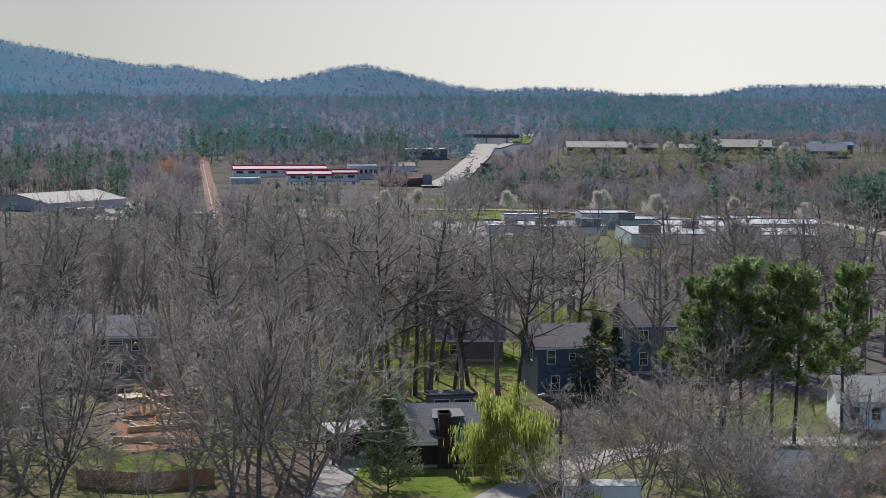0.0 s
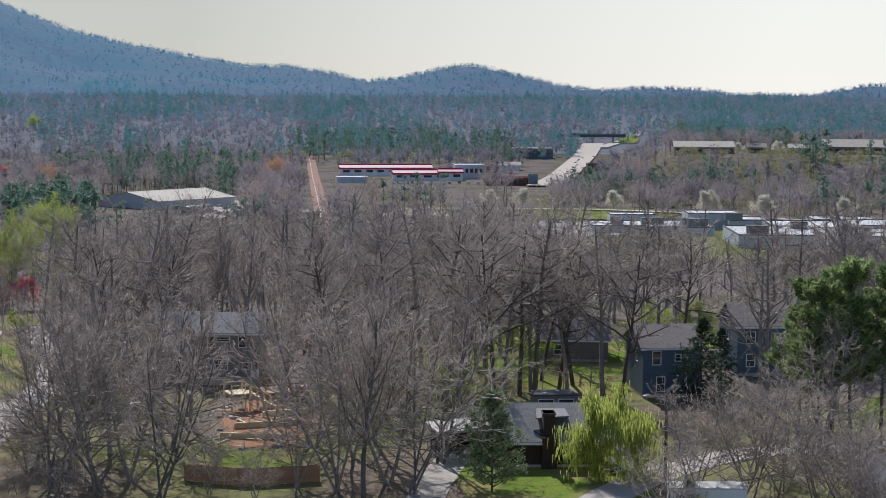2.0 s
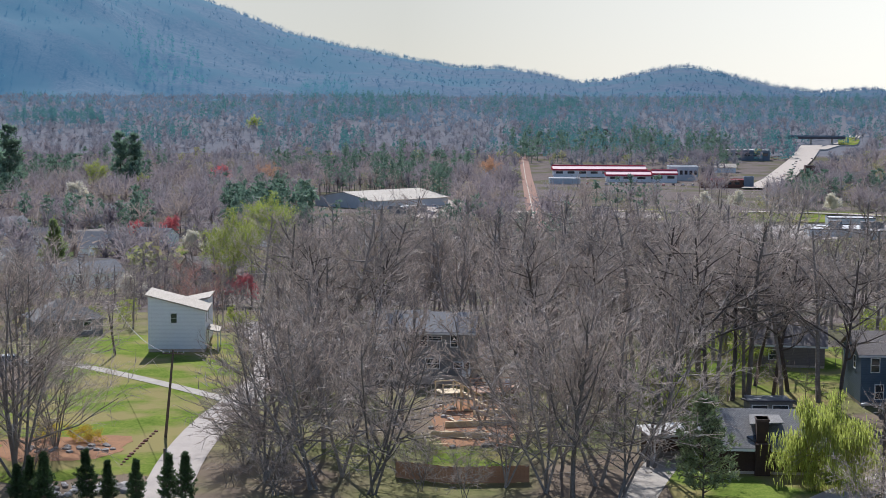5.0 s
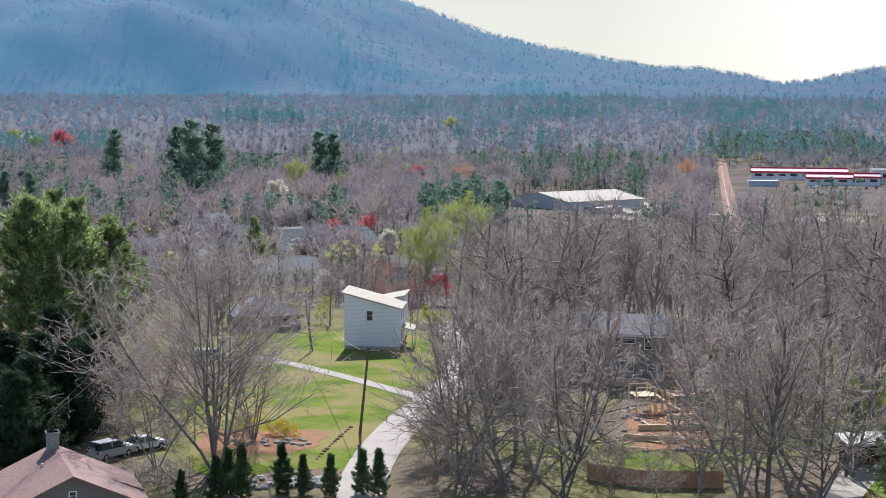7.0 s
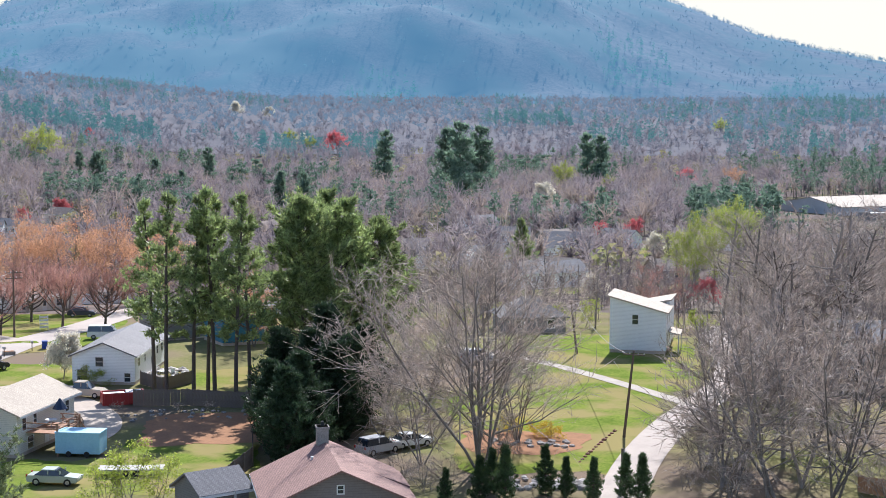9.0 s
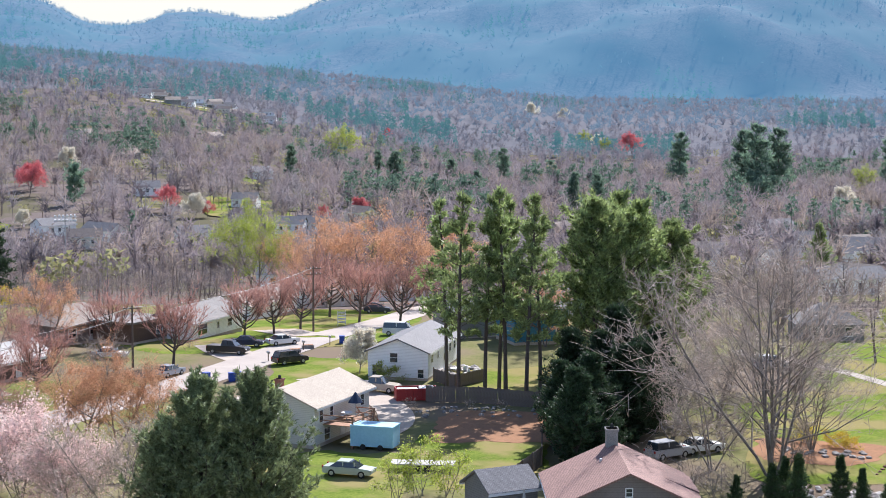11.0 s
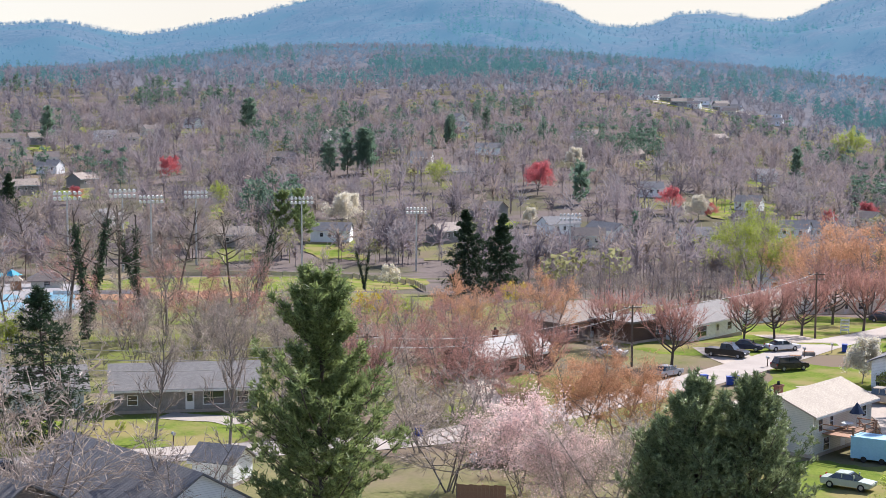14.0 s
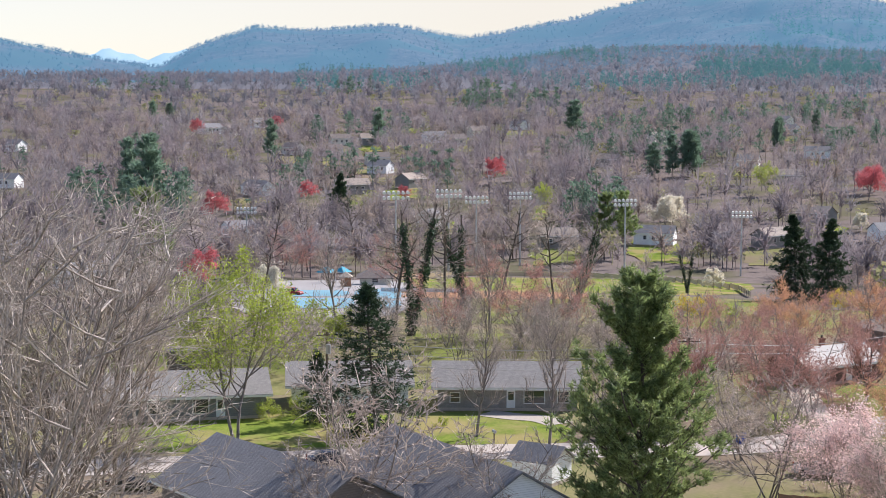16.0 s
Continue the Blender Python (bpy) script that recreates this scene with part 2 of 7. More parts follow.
def haze_sideways(m, near, far):
    """Haze painted as emission over the range: weak at the valley's mouth, strong over the high mountain."""
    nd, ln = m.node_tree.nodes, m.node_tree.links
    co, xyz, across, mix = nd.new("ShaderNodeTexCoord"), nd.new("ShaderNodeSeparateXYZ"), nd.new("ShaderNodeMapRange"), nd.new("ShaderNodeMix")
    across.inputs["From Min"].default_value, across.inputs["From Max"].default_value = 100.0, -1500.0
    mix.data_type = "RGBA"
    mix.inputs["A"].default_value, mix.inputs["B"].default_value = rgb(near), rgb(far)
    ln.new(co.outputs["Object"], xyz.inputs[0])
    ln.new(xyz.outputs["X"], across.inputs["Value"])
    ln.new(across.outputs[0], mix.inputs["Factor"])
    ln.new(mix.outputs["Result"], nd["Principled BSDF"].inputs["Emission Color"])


haze_sideways(MOUNTAIN, (0.05, 0.125, 0.245), (0.10, 0.24, 0.395))
# mountain pines, tinted by emission in place of real haze
HAZEPINE = mat("haze_glow_mountain_needles", (0.05, 0.10, 0.085), (0.03, 0.07, 0.065), 0.05, 1.0, 0.0, glow=(0.06, 0.23, 0.31), leaf=0.5)
# emission lays haze on the forest floor of the hill
MIDHILL = mat("haze_glow_hill_forest", (0.17, 0.142, 0.146), (0.11, 0.092, 0.096), 0.03, 1.0, 0.0, fine=8, glow=(0.045, 0.075, 0.112), leaf=0.45)

SHINGLE = mat("grey_shingles", (0.27, 0.26, 0.265), (0.20, 0.195, 0.20), 0.6, 0.85, 0.5, fine=10, tiles=2.2)
BROWNSH = mat("brown_shingles", (0.26, 0.215, 0.19), (0.19, 0.155, 0.14), 0.6, 0.85, 0.5, fine=10, tiles=2.2)
REDSH = mat("faded_red_shingles", (0.36, 0.21, 0.175), (0.27, 0.155, 0.13), 0.5, 0.85, 0.5, fine=10, tiles=2.2)
CREAMROOF = mat("cream_shingles", (0.57, 0.485, 0.385), (0.47, 0.395, 0.31), 0.5, 0.85, 0.4, fine=10, tiles=2.2)
LIGHTROOF = mat("pale_grey_roof", (0.36, 0.335, 0.31), (0.28, 0.26, 0.245), 0.4, 0.85, 0.3, fine=9, tiles=2.0, spec=0.1)
METALROOF = mat("galvanised_roof", (0.47, 0.445, 0.41), (0.37, 0.35, 0.325), 0.5, 0.75, 0.1, fine=10, spec=0.15)
WHITEWALL = mat("white_siding", (0.88, 0.88, 0.87), (0.82, 0.82, 0.81), 0.5, 0.6, 0.05, lines=5.5)
CREAMWALL = mat("cream_siding", (0.72, 0.68, 0.60), (0.64, 0.60, 0.52), 0.5, 0.6, 0.05, lines=5.5)
GREYWALL = mat("grey_siding", (0.24, 0.235, 0.225), (0.19, 0.185, 0.18), 0.5, 0.6, 0.05, lines=5.0)
BLUEWALL = mat("slate_blue_siding", (0.10, 0.14, 0.19), (0.075, 0.11, 0.15), 0.5, 0.6, 0.05, lines=5.0)
TEALWALL = mat("teal_siding", (0.06, 0.22, 0.30), (0.05, 0.17, 0.24), 0.5, 0.6, 0.05, lines=5.0)
BROWNWALL = mat("dark_brown_brick", (0.14, 0.085, 0.065), (0.09, 0.055, 0.045), 1.0, 0.85, 0.4, tiles=4.0)
TAUPEWALL = mat("taupe_siding", (0.23, 0.19, 0.17), (0.18, 0.15, 0.135), 0.5, 0.7, 0.05, lines=5.0)
BRICK = mat("red_brick", (0.36, 0.17, 0.115), (0.27, 0.12, 0.085), 1.0, 0.85, 0.4, tiles=4.0)
STONE = mat("mixed_stone", (0.36, 0.33, 0.30), (0.19, 0.17, 0.155), 2.0, 0.85, 0.5)
TRIM = mat("white_trim", (0.78, 0.77, 0.75), (0.70, 0.69, 0.67), 1.0, 0.5, 0.05)
GLASS = mat("dark_window_glass", (0.035, 0.045, 0.055), (0.02, 0.028, 0.036), 0.8, 0.06, 0.0, spec=0.8)
DECKWOOD = mat("brown_deck_wood", (0.40, 0.22, 0.13), (0.27, 0.145, 0.085), 1.2, 0.8, 0.3)
NEWWOOD = mat("fresh_lumber", (0.66, 0.52, 0.31), (0.55, 0.42, 0.25), 1.2, 0.8, 0.3)
OLDWOOD = mat("weathered_fence_wood", (0.20, 0.165, 0.14), (0.12, 0.095, 0.08), 1.0, 0.9, 0.4)
POLEWOOD = mat("pole_wood", (0.17, 0.13, 0.10), (0.10, 0.075, 0.06), 1.0, 0.9, 0.4)
STEEL = mat("galvanised_steel", (0.50, 0.50, 0.50), (0.40, 0.40, 0.40), 1.0, 0.4, 0.1, metal=0.6)
RUBBER = mat("black_rubber", (0.02, 0.02, 0.02), (0.03, 0.03, 0.03), 3.0, 0.8, 0.1)
WIRE = mat("grey_cable", (0.36, 0.35, 0.34), (0.28, 0.27, 0.26), 3.0, 0.5, 0.0)
BLUEPLASTIC = mat("blue_plastic", (0.025, 0.075, 0.36), (0.02, 0.055, 0.28), 2.0, 0.45, 0.05)
BINRED = mat("red_painted_steel", (0.36, 0.035, 0.03), (0.27, 0.03, 0.028), 1.0, 0.5, 0.2)
TARP = mat("pale_blue_paint", (0.34, 0.58, 0.72), (0.28, 0.50, 0.64), 0.6, 0.5, 0.1)
COURT = mat("blue_court_paint", (0.14, 0.29, 0.36), (0.11, 0.24, 0.30), 0.2, 0.8, 0.05)
CANOPY = mat("turquoise_fabric", (0.05, 0.42, 0.56), (0.04, 0.33, 0.46), 0.8, 0.7, 0.1, leaf=0.3)
PALEFLAT = mat("white_membrane_roof", (0.46, 0.45, 0.43), (0.38, 0.37, 0.36), 0.05, 0.7, 0.05, fine=6)
PALEWALL = mat("pale_grey_panel", (0.50, 0.52, 0.53), (0.42, 0.44, 0.45), 0.1, 0.6, 0.05)
REDROOF = mat("crimson_metal_roof", (0.52, 0.05, 0.085), (0.42, 0.045, 0.07), 0.1, 0.7, 0.05, spec=0.05)
# crimson roof with the sheen of low-angle sun painted in as pale pink
SHEENROOF = mat("crimson_roof_painted_sheen", (0.62, 0.42, 0.42), (0.50, 0.33, 0.335), 0.1, 0.7, 0.05, spec=0.1)
SLATEWALL = mat("slate_grey_panel", (0.17, 0.21, 0.25), (0.13, 0.165, 0.2), 0.1, 0.6, 0.05)
DARKROOF = mat("dark_flat_roof", (0.12, 0.11, 0.115), (0.08, 0.075, 0.08), 0.2, 0.85, 0.2)


def paint(name, c):
    return mat(name, c, tuple(v * 0.9 for v in c), 1.0, 0.25, 0.0, spec=0.6)


BLACKPAINT, WHITEPAINT, NAVYPAINT = paint("black_car_paint", (0.018, 0.018, 0.022)), paint("white_car_paint", (0.78, 0.77, 0.74)), paint("navy_car_paint", (0.02, 0.03, 0.06))
TANPAINT, GREYPAINT, OLIVEPAINT = paint("tan_car_paint", (0.50, 0.42, 0.33)), paint("silver_car_paint", (0.42, 0.43, 0.45)), paint("pale_green_car_paint", (0.46, 0.50, 0.42))
LAMPGLASS = mat("lamp_glass", (0.7, 0.7, 0.68), (0.6, 0.6, 0.58), 2.0, 0.15, 0.0)
TAILRED = mat("red_lamp_glass", (0.4, 0.02, 0.02), (0.3, 0.02, 0.02), 2.0, 0.2, 0.0)

# ---- the land
def smooth(a, b, v):
    t = np.clip((np.asarray(v, float) - a) / (b - a), 0, 1)
    return t * t * (3 - 2 * t)


FALL_R = (0, 240, 300, 400, 500, 700, 1200, 1500, 2000, 2600, 5000)
FALL_Z = (0, 0, -4, -13, -21, -24, -30, -28, -8, 8, 8)
HILL_AZ = (30, 35, 39, 43, 46, 50, 55, 58, 60, 62, 66, 70, 74, 78)
HILL_EL = (-0.4, 0.0, 0.35, 0.7, 0.95, 1.2, 1.42, 1.38, 1.25, 0.95, 0.55, 0.15, -0.3, -0.5)


def land(az, r):
    """Height of the ground sheet: a terrace, a valley beyond it and a wooded hill at its far side."""
    az, r = np.asarray(az, float), np.asarray(r, float)
    z = np.interp(r, FALL_R, FALL_Z)
    hill = 36 + 2700 * np.tan(np.radians(np.interp(az, HILL_AZ, HILL_EL))) - 14
    lift = np.maximum(hill - 8, 0) * smooth(29, 36, az) * (1 - smooth(74, 79, az))
    rise = np.clip(0.062 * (r - 560), 0, 58) * smooth(34, 50, az) * (1 - smooth(80, 95, az)) * (1 - smooth(1600, 2700, r))
    bank = 21 * smooth(915, 1085, r) * (1 - smooth(1250, 1750, r)) * (1 - smooth(-4.4, -2.2, az)) * smooth(-34, -26, az)
    return z + bank + rise + lift * smooth(1600, 2700, r) * (1 - 0.7 * smooth(2750, 3300, r))


def P(az, r, up=0.0):
    """The place on the ground in the direction az (degrees to the left of north) at r metres from the camera's mast."""
    a = radians(az)
    return Vector((-math.sin(a) * r, math.cos(a) * r, float(land(az, r)) + up))


def polar(x, y):
    return np.degrees(np.arctan2(-np.asarray(x), np.asarray(y))), np.hypot(x, y)


def height(x, y):
    az, r = polar(x, y)
    return float(land(az, r))


def mesh_np(name, verts, faces, material, smooth_shade=False):
    """A mesh from numpy arrays; faces is an array of triangles or of quads."""
    me = bpy.data.meshes.new(name)
    k = faces.shape[1]
    me.vertices.add(len(verts))
    me.vertices.foreach_set("co", np.asarray(verts, np.float32).ravel())
    me.loops.add(faces.size)
    me.loops.foreach_set("vertex_index", faces.astype(np.int32).ravel())
    me.polygons.add(len(faces))
    me.polygons.foreach_set("loop_start", np.arange(0, faces.size, k, dtype=np.int32))
    me.update(calc_edges=True)
    me.validate()
    if smooth_shade:
        me.polygons.foreach_set("use_smooth", np.ones(len(faces), bool))
    me.materials.append(material)
    return me


def grid_faces(n, m, wrap=False):
    i = np.arange(n - 1)[:, None] * m
    j = np.arange(m if wrap else m - 1)[None, :]
    k = (j + 1) % m
    return np.stack([i + j, i + k, i + m + k, i + m + j], -1).reshape(-1, 4)


def sheet(name, azs, rs, z, material, wrap=False):
    A, R = np.meshgrid(azs, rs)
    a = np.radians(A)
    v = np.stack([-np.sin(a) * R, np.cos(a) * R, z(A, R)], -1).reshape(-1, 3)
    return new(name, mesh_np(name, v, grid_faces(len(rs), len(azs), wrap), material, True))


ground_rs = np.concatenate([[0.001, 40, 80, 120, 160, 200, 230, 245], np.arange(260, 520, 12), np.geomspace(530, 4900, 70)])
ground = sheet("ground", np.arange(-180, 180, 1.0), ground_rs, land, GROUND, True)
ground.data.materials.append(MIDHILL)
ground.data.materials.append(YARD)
for face in ground.data.polygons:  # yards near by, then woodland floor, then closed forest with haze painted as emission
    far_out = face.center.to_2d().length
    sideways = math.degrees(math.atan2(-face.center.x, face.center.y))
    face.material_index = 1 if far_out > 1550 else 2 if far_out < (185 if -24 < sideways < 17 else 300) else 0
tagged(ground, "leaf-littered ground with grass, running to the horizon", "ground", kind="structure")

SKY_AZ = (-40, -14.6, -12.5, -10.3, -8.8, -6, -5, -3.1, -1.6, -0.3, 1.6, 2.6, 3.5, 5.1, 6.2, 7.3, 8.8, 10.3, 12.3, 14.2, 16.1, 18.5, 23, 29, 35, 40.6,
          41.7, 42.5, 44.6, 45.7, 46.4, 47.4, 48.3, 49.6, 52, 55, 58.3, 60, 62.6, 63.7, 65.3, 66.2, 69, 70.7, 72.6, 73.9, 75.2, 76.7, 79, 84, 110)
SKY_EL = (0.6, 0.09, 0.13, 0.09, -0.22, -0.22, -0.05, -0.01, -0.11, 0.06, 0.52, 0.72, 0.64, 0.29, 0.17, 0.43, 0.65, 0.67, 1.01, 1.37, 1.82, 2.75, 4.2, 5.0, 4.4, 2.83,
          2.34, 2.22, 2.50, 2.45, 2.11, 2.01, 2.11, 2.74, 3.3, 3.4, 2.79, 2.31, 1.82, 1.66, 1.93, 2.09, 1.88, 1.99, 1.38, 0.66, 0.8, 1.07, 1.5, 2.2, 2.0)
RIDGE = 3900.0


def mountain(az, r):
    """Height of the mountain range: the skyline above RIDGE, with spurs that run down towards the valley."""
    az, r = np.asarray(az, float), np.asarray(r, float)
    top = 36 + RIDGE * np.tan(np.radians(np.interp(az, SKY_AZ, SKY_EL))) - 9
    spur = np.zeros(az.shape)
    for idx in np.ndindex(*az.shape):
        u = radians(az[idx])
        spur[idx] = noise.fractal((-math.sin(u) * r[idx] / 620, math.cos(u) * r[idx] / 620, 1.3), 0.8, 2.1, 4)
    up = smooth(2150, RIDGE, r) ** 1.15
    mid = smooth(2150, 2900, r) * (1 - smooth(3200, RIDGE - 60, r))
    z = -22 + (top + 22) * up + mid * spur * np.clip(top + 22, 0, 400) * 0.2
    return z - smooth(RIDGE + 40, 4800, r) * 140


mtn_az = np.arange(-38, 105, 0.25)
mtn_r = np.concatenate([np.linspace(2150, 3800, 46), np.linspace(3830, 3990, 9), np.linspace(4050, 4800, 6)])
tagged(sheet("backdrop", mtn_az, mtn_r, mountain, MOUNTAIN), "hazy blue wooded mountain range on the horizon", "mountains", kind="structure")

# a ridge seen through the gap in the range, made paler by haze put in as emission
FAROFF = mat("haze_glow_distant_hill", (0.08, 0.08, 0.08), (0.05, 0.05, 0.05), 0.02, 1.0, 0.0, glow=(0.21, 0.36, 0.47))
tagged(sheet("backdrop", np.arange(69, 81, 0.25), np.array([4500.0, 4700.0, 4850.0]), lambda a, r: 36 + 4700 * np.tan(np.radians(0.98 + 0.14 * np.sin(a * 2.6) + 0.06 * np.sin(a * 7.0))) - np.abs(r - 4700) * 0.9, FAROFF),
       "distant hill in a gap of the range, painted pale blue as haze", "mountains", kind="structure")

# ---- trees
def norm(v):
    return v / np.maximum(np.linalg.norm(v, axis=-1, keepdims=True), 1e-9)


def prisms(segs, sides=4):
    """Tapered round bars from an array of segments (x0 y0 z0 x1 y1 z1 r0 r1): vertices and triangles."""
    s = np.asarray(segs, float)
    a, b, r0, r1 = s[:, :3], s[:, 3:6], s[:, 6], s[:, 7]
    d = norm(b - a)
    u = norm(np.cross(d, np.where(np.abs(d[:, 2:3]) > 0.9, [[1.0, 0, 0]], [[0, 0, 1.0]])))
    w = np.cross(d, u)
    th = np.arange(sides) * 2 * np.pi / sides
    ring = u[:, None] * np.cos(th)[None, :, None] + w[:, None] * np.sin(th)[None, :, None]
    v = np.concatenate([a[:, None] + ring * r0[:, None, None], b[:, None] + ring * r1[:, None, None]], 1).reshape(-1, 3)
    i, j = np.arange(sides), (np.arange(sides) + 1) % sides
    f = np.concatenate([np.stack([i, j, i + sides], 1), np.stack([j, j + sides, i + sides], 1)])
    return v, (f[None] + (np.arange(len(s)) * 2 * sides)[:, None, None]).reshape(-1, 3)


def blades(base, tip, width, rng):
    """One slim triangle from each base to its tip."""
    d = tip - base
    side = norm(np.cross(d, rng.normal(size=d.shape))) * np.reshape(width, (-1, 1)) * 0.5
    v = np.stack([base - side, base + side, tip], 1).reshape(-1, 3)
    return v, np.arange(len(v)).reshape(-1, 3)


def join(*pairs):
    vs, fs, n = [], [], 0
    for v, f in pairs:
        vs.append(v)
        fs.append(f + n)
        n += len(v)
    return np.concatenate(vs), np.concatenate(fs)


def turn_out(az, el):
    return np.array([math.cos(az) * math.cos(el), math.sin(az) * math.cos(el), math.sin(el)])


def bough(rng, start, direction, length, radius, nodes, rise, wob=0.12):
    """A bent bar of so many pieces; rise lifts its end. Gives its points and radii."""
    pts, d = [np.array(start, float)], np.array(direction, float)
    for k in range(nodes):
        d = d + np.array([0, 0, rise]) + rng.normal(size=3) * wob
        d = d / np.linalg.norm(d)
        pts.append(pts[-1] + d * length / nodes)
    return np.array(pts), radius * (1 - 0.68 * np.arange(nodes + 1) / nodes)


def bare_tree(seed, h=20.0, bole=0.35, spread=0.34, limbs=15, subs=6, twigs=5, fine=3, lift=0.05, girth=0.014, forks=1, el=(0.0, 0.9)):
    """A leafless tree: bars of trunk and limbs, twigs, and the twigs' places."""
    rng = np.random.default_rng(seed)
    wood, thin, fb, ft, tips = [], [], [], [], []

    def keep(store, pts, rad):
        for k in range(len(pts) - 1):
            store.append([*pts[k], *pts[k + 1], rad[k], rad[k + 1]])

    stems = []
    for k in range(forks):
        lean = turn_out(rng.uniform(0, 6.3), 1.5 - (0.0 if forks == 1 else rng.uniform(0.12, 0.45)))
        pts, rad = bough(rng, (rng.normal() * 0.25 * (forks > 1), rng.normal() * 0.25 * (forks > 1), -0.3), lean, h * rng.uniform(0.88, 0.97), h * girth / (forks ** 0.4), 8, 0.03, 0.05)
        keep(wood, pts, rad)
        stems.append((pts, rad))
    for k in range(limbs):
        pts, rad = stems[k % forks]
        f = bole + (0.97 - bole) * (k + rng.uniform(0, 0.9)) / limbs
        q = f * (len(pts) - 1)
        i, q = int(q), q - int(q)
        at = pts[i] * (1 - q) + pts[min(i + 1, len(pts) - 1)] * q
        rel = (f - bole) / (1 - bole)
        ln = h * spread * (1.15 - 0.75 * rel) * rng.uniform(0.75, 1.2)
        az = k * 2.4 + rng.uniform(-0.5, 0.5)
        lp, lr = bough(rng, at, turn_out(az, rng.uniform(*el)), ln, max(rad[i] * 0.66, 0.003 * h), 4, lift)
        keep(wood, lp, lr)
        for m in range(subs):
            g = 0.25 + 0.75 * (m + rng.uniform(0, 1)) / subs
            j = min(int(g * 4), 3)
            sp, sr = bough(rng, lp[j] + (lp[j + 1] - lp[j]) * (g * 4 - j), norm(norm(lp[j + 1] - lp[j]) + rng.normal(size=3) * 0.5 + np.array([0, 0, 0.04])), ln * rng.uniform(0.4, 0.7), lr[j] * 0.6, 2, lift * 1.2, 0.14)
            keep(thin, sp, sr)
            for n in range(twigs):
                e = rng.uniform(0.15, 1)
                c = int(e * 1.999)
                b = sp[c] + (sp[c + 1] - sp[c]) * (e * 2 - c)
                d = norm(norm(sp[c + 1] - sp[c]) + rng.normal(size=3) * 0.5 + np.array([0, 0, 0.12]))
                t = b + d * ln * rng.uniform(0.2, 0.42)
                fb.append(b), ft.append(t)
                tips.append((b + t) / 2), tips.append(t)
                for _ in range(fine):
                    x = b + (t - b) * rng.uniform(0.2, 0.9)
                    fb.append(x), ft.append(x + norm(d + rng.normal(size=3) * 0.5) * ln * rng.uniform(0.1, 0.26))
    return wood, thin, np.array(fb), np.array(ft), np.array(tips)


def leaves(rng, spots, count, size, spread, droop=0.0, slim=0.7):
    """Small leaf triangles strewn round the spots."""
    at = spots[rng.integers(0, len(spots), count)] + rng.normal(size=(count, 3)) * spread
    d = norm(rng.normal(size=(count, 3)) + np.array([0, 0, -droop])) * size * rng.uniform(0.6, 1.3, (count, 1))
    return blades(at, at + d, size * slim, rng)


def conifer(seed, h=22.0, bole=0.3, radius=4.0, whorls=12, per=6, clumps=6, needles=13, size=0.8, droop=0.0, shape=0.8, up=0.75, rough=0.5, slim=0.26, lean=0.15, plume=0.2, inner=0.25, tuft=0.22):
    """A conifer: bars of trunk and limbs, and needles as blades in soft tufts along the limbs. shape: 1 is a cone, towards 0 a column."""
    rng = np.random.default_rng(seed)
    pts, rad = bough(rng, (0, 0, -0.3), (0, 0, 1), h, h * 0.012, 8, 0.1, 0.02)
    wood = [[*pts[k], *pts[k + 1], rad[k], rad[k + 1] + 0.01] for k in range(8)]
    spots, outs = [], []
    wide = rng.uniform(0.45, 1.25, (8, 9))
    for w in range(whorls):
        for k in range(per):
            f = bole + (0.985 - bole) * (w + k / per + rng.uniform(-0.9, 0.9)) / whorls
            rel = np.clip((f - bole) / (1 - bole), 0, 1)
            prof = (1 - rel) ** shape * min(1.0, 0.6 + rel * 3)
            z = min(f, 0.99) * h
            az = (w * per + k) * 2.4 + rng.uniform(-0.5, 0.5)
            ln = max(radius * prof * rng.uniform(0.6, 1.1) * (1 - rough + rough * wide[int(az / 0.9) % 8, int(rel * 7)]), 0.4)
            bp, br = bough(rng, (0, 0, z), turn_out(az, lean + 0.7 * rel ** 2 - droop * 3 * (1 - rel)), ln, 0.02 + 0.008 * ln, 3, 0.13 - droop, 0.09)
            bp[:, :2] += np.interp(z, pts[:, 2], pts[:, 0]), np.interp(z, pts[:, 2], pts[:, 1])
            for i in range(3):
                wood.append([*bp[i], *bp[i + 1], br[i], br[i + 1]])
            side = np.array([-math.sin(az), math.cos(az), 0])
            for c in range(clumps):
                u = rng.uniform(inner, 1.05)
                g = u * 2.999
                i = min(int(g), 2)
                lie = rng.normal() * plume * ln * (1.2 - 0.5 * u)
                spots.append(bp[i] + (bp[i + 1] - bp[i]) * (g - i) + side * lie + [0, 0, rng.normal() * plume * 0.42 * ln + abs(lie) * 0.2])
                outs.append(turn_out(az, 0.3) + side * np.sign(lie) * 0.4)
    spots.append(pts[-1])
    outs.append(np.array([0, 0, 1.0]))
    spots, outs = np.array(spots), np.array(outs)
    n = len(spots) * needles
    at = np.repeat(spots, needles, 0) + rng.normal(size=(n, 3)) * size * tuft
    d = norm(rng.normal(size=(n, 3)) * [1, 1, 0.7] + np.repeat(outs, needles, 0) * 0.7 + [0, 0, up]) * size * rng.uniform(0.5, 1.2, (n, 1))
    return wood, blades(at, at + d, size * slim, rng)


def mesh_part(name, vf, material, parent, label=""):
    ob = new(name, vf if isinstance(vf, bpy.types.Mesh) else mesh_np(name, vf[0], vf[1], material))
    ob.parent = parent
    return tagged(ob, label)


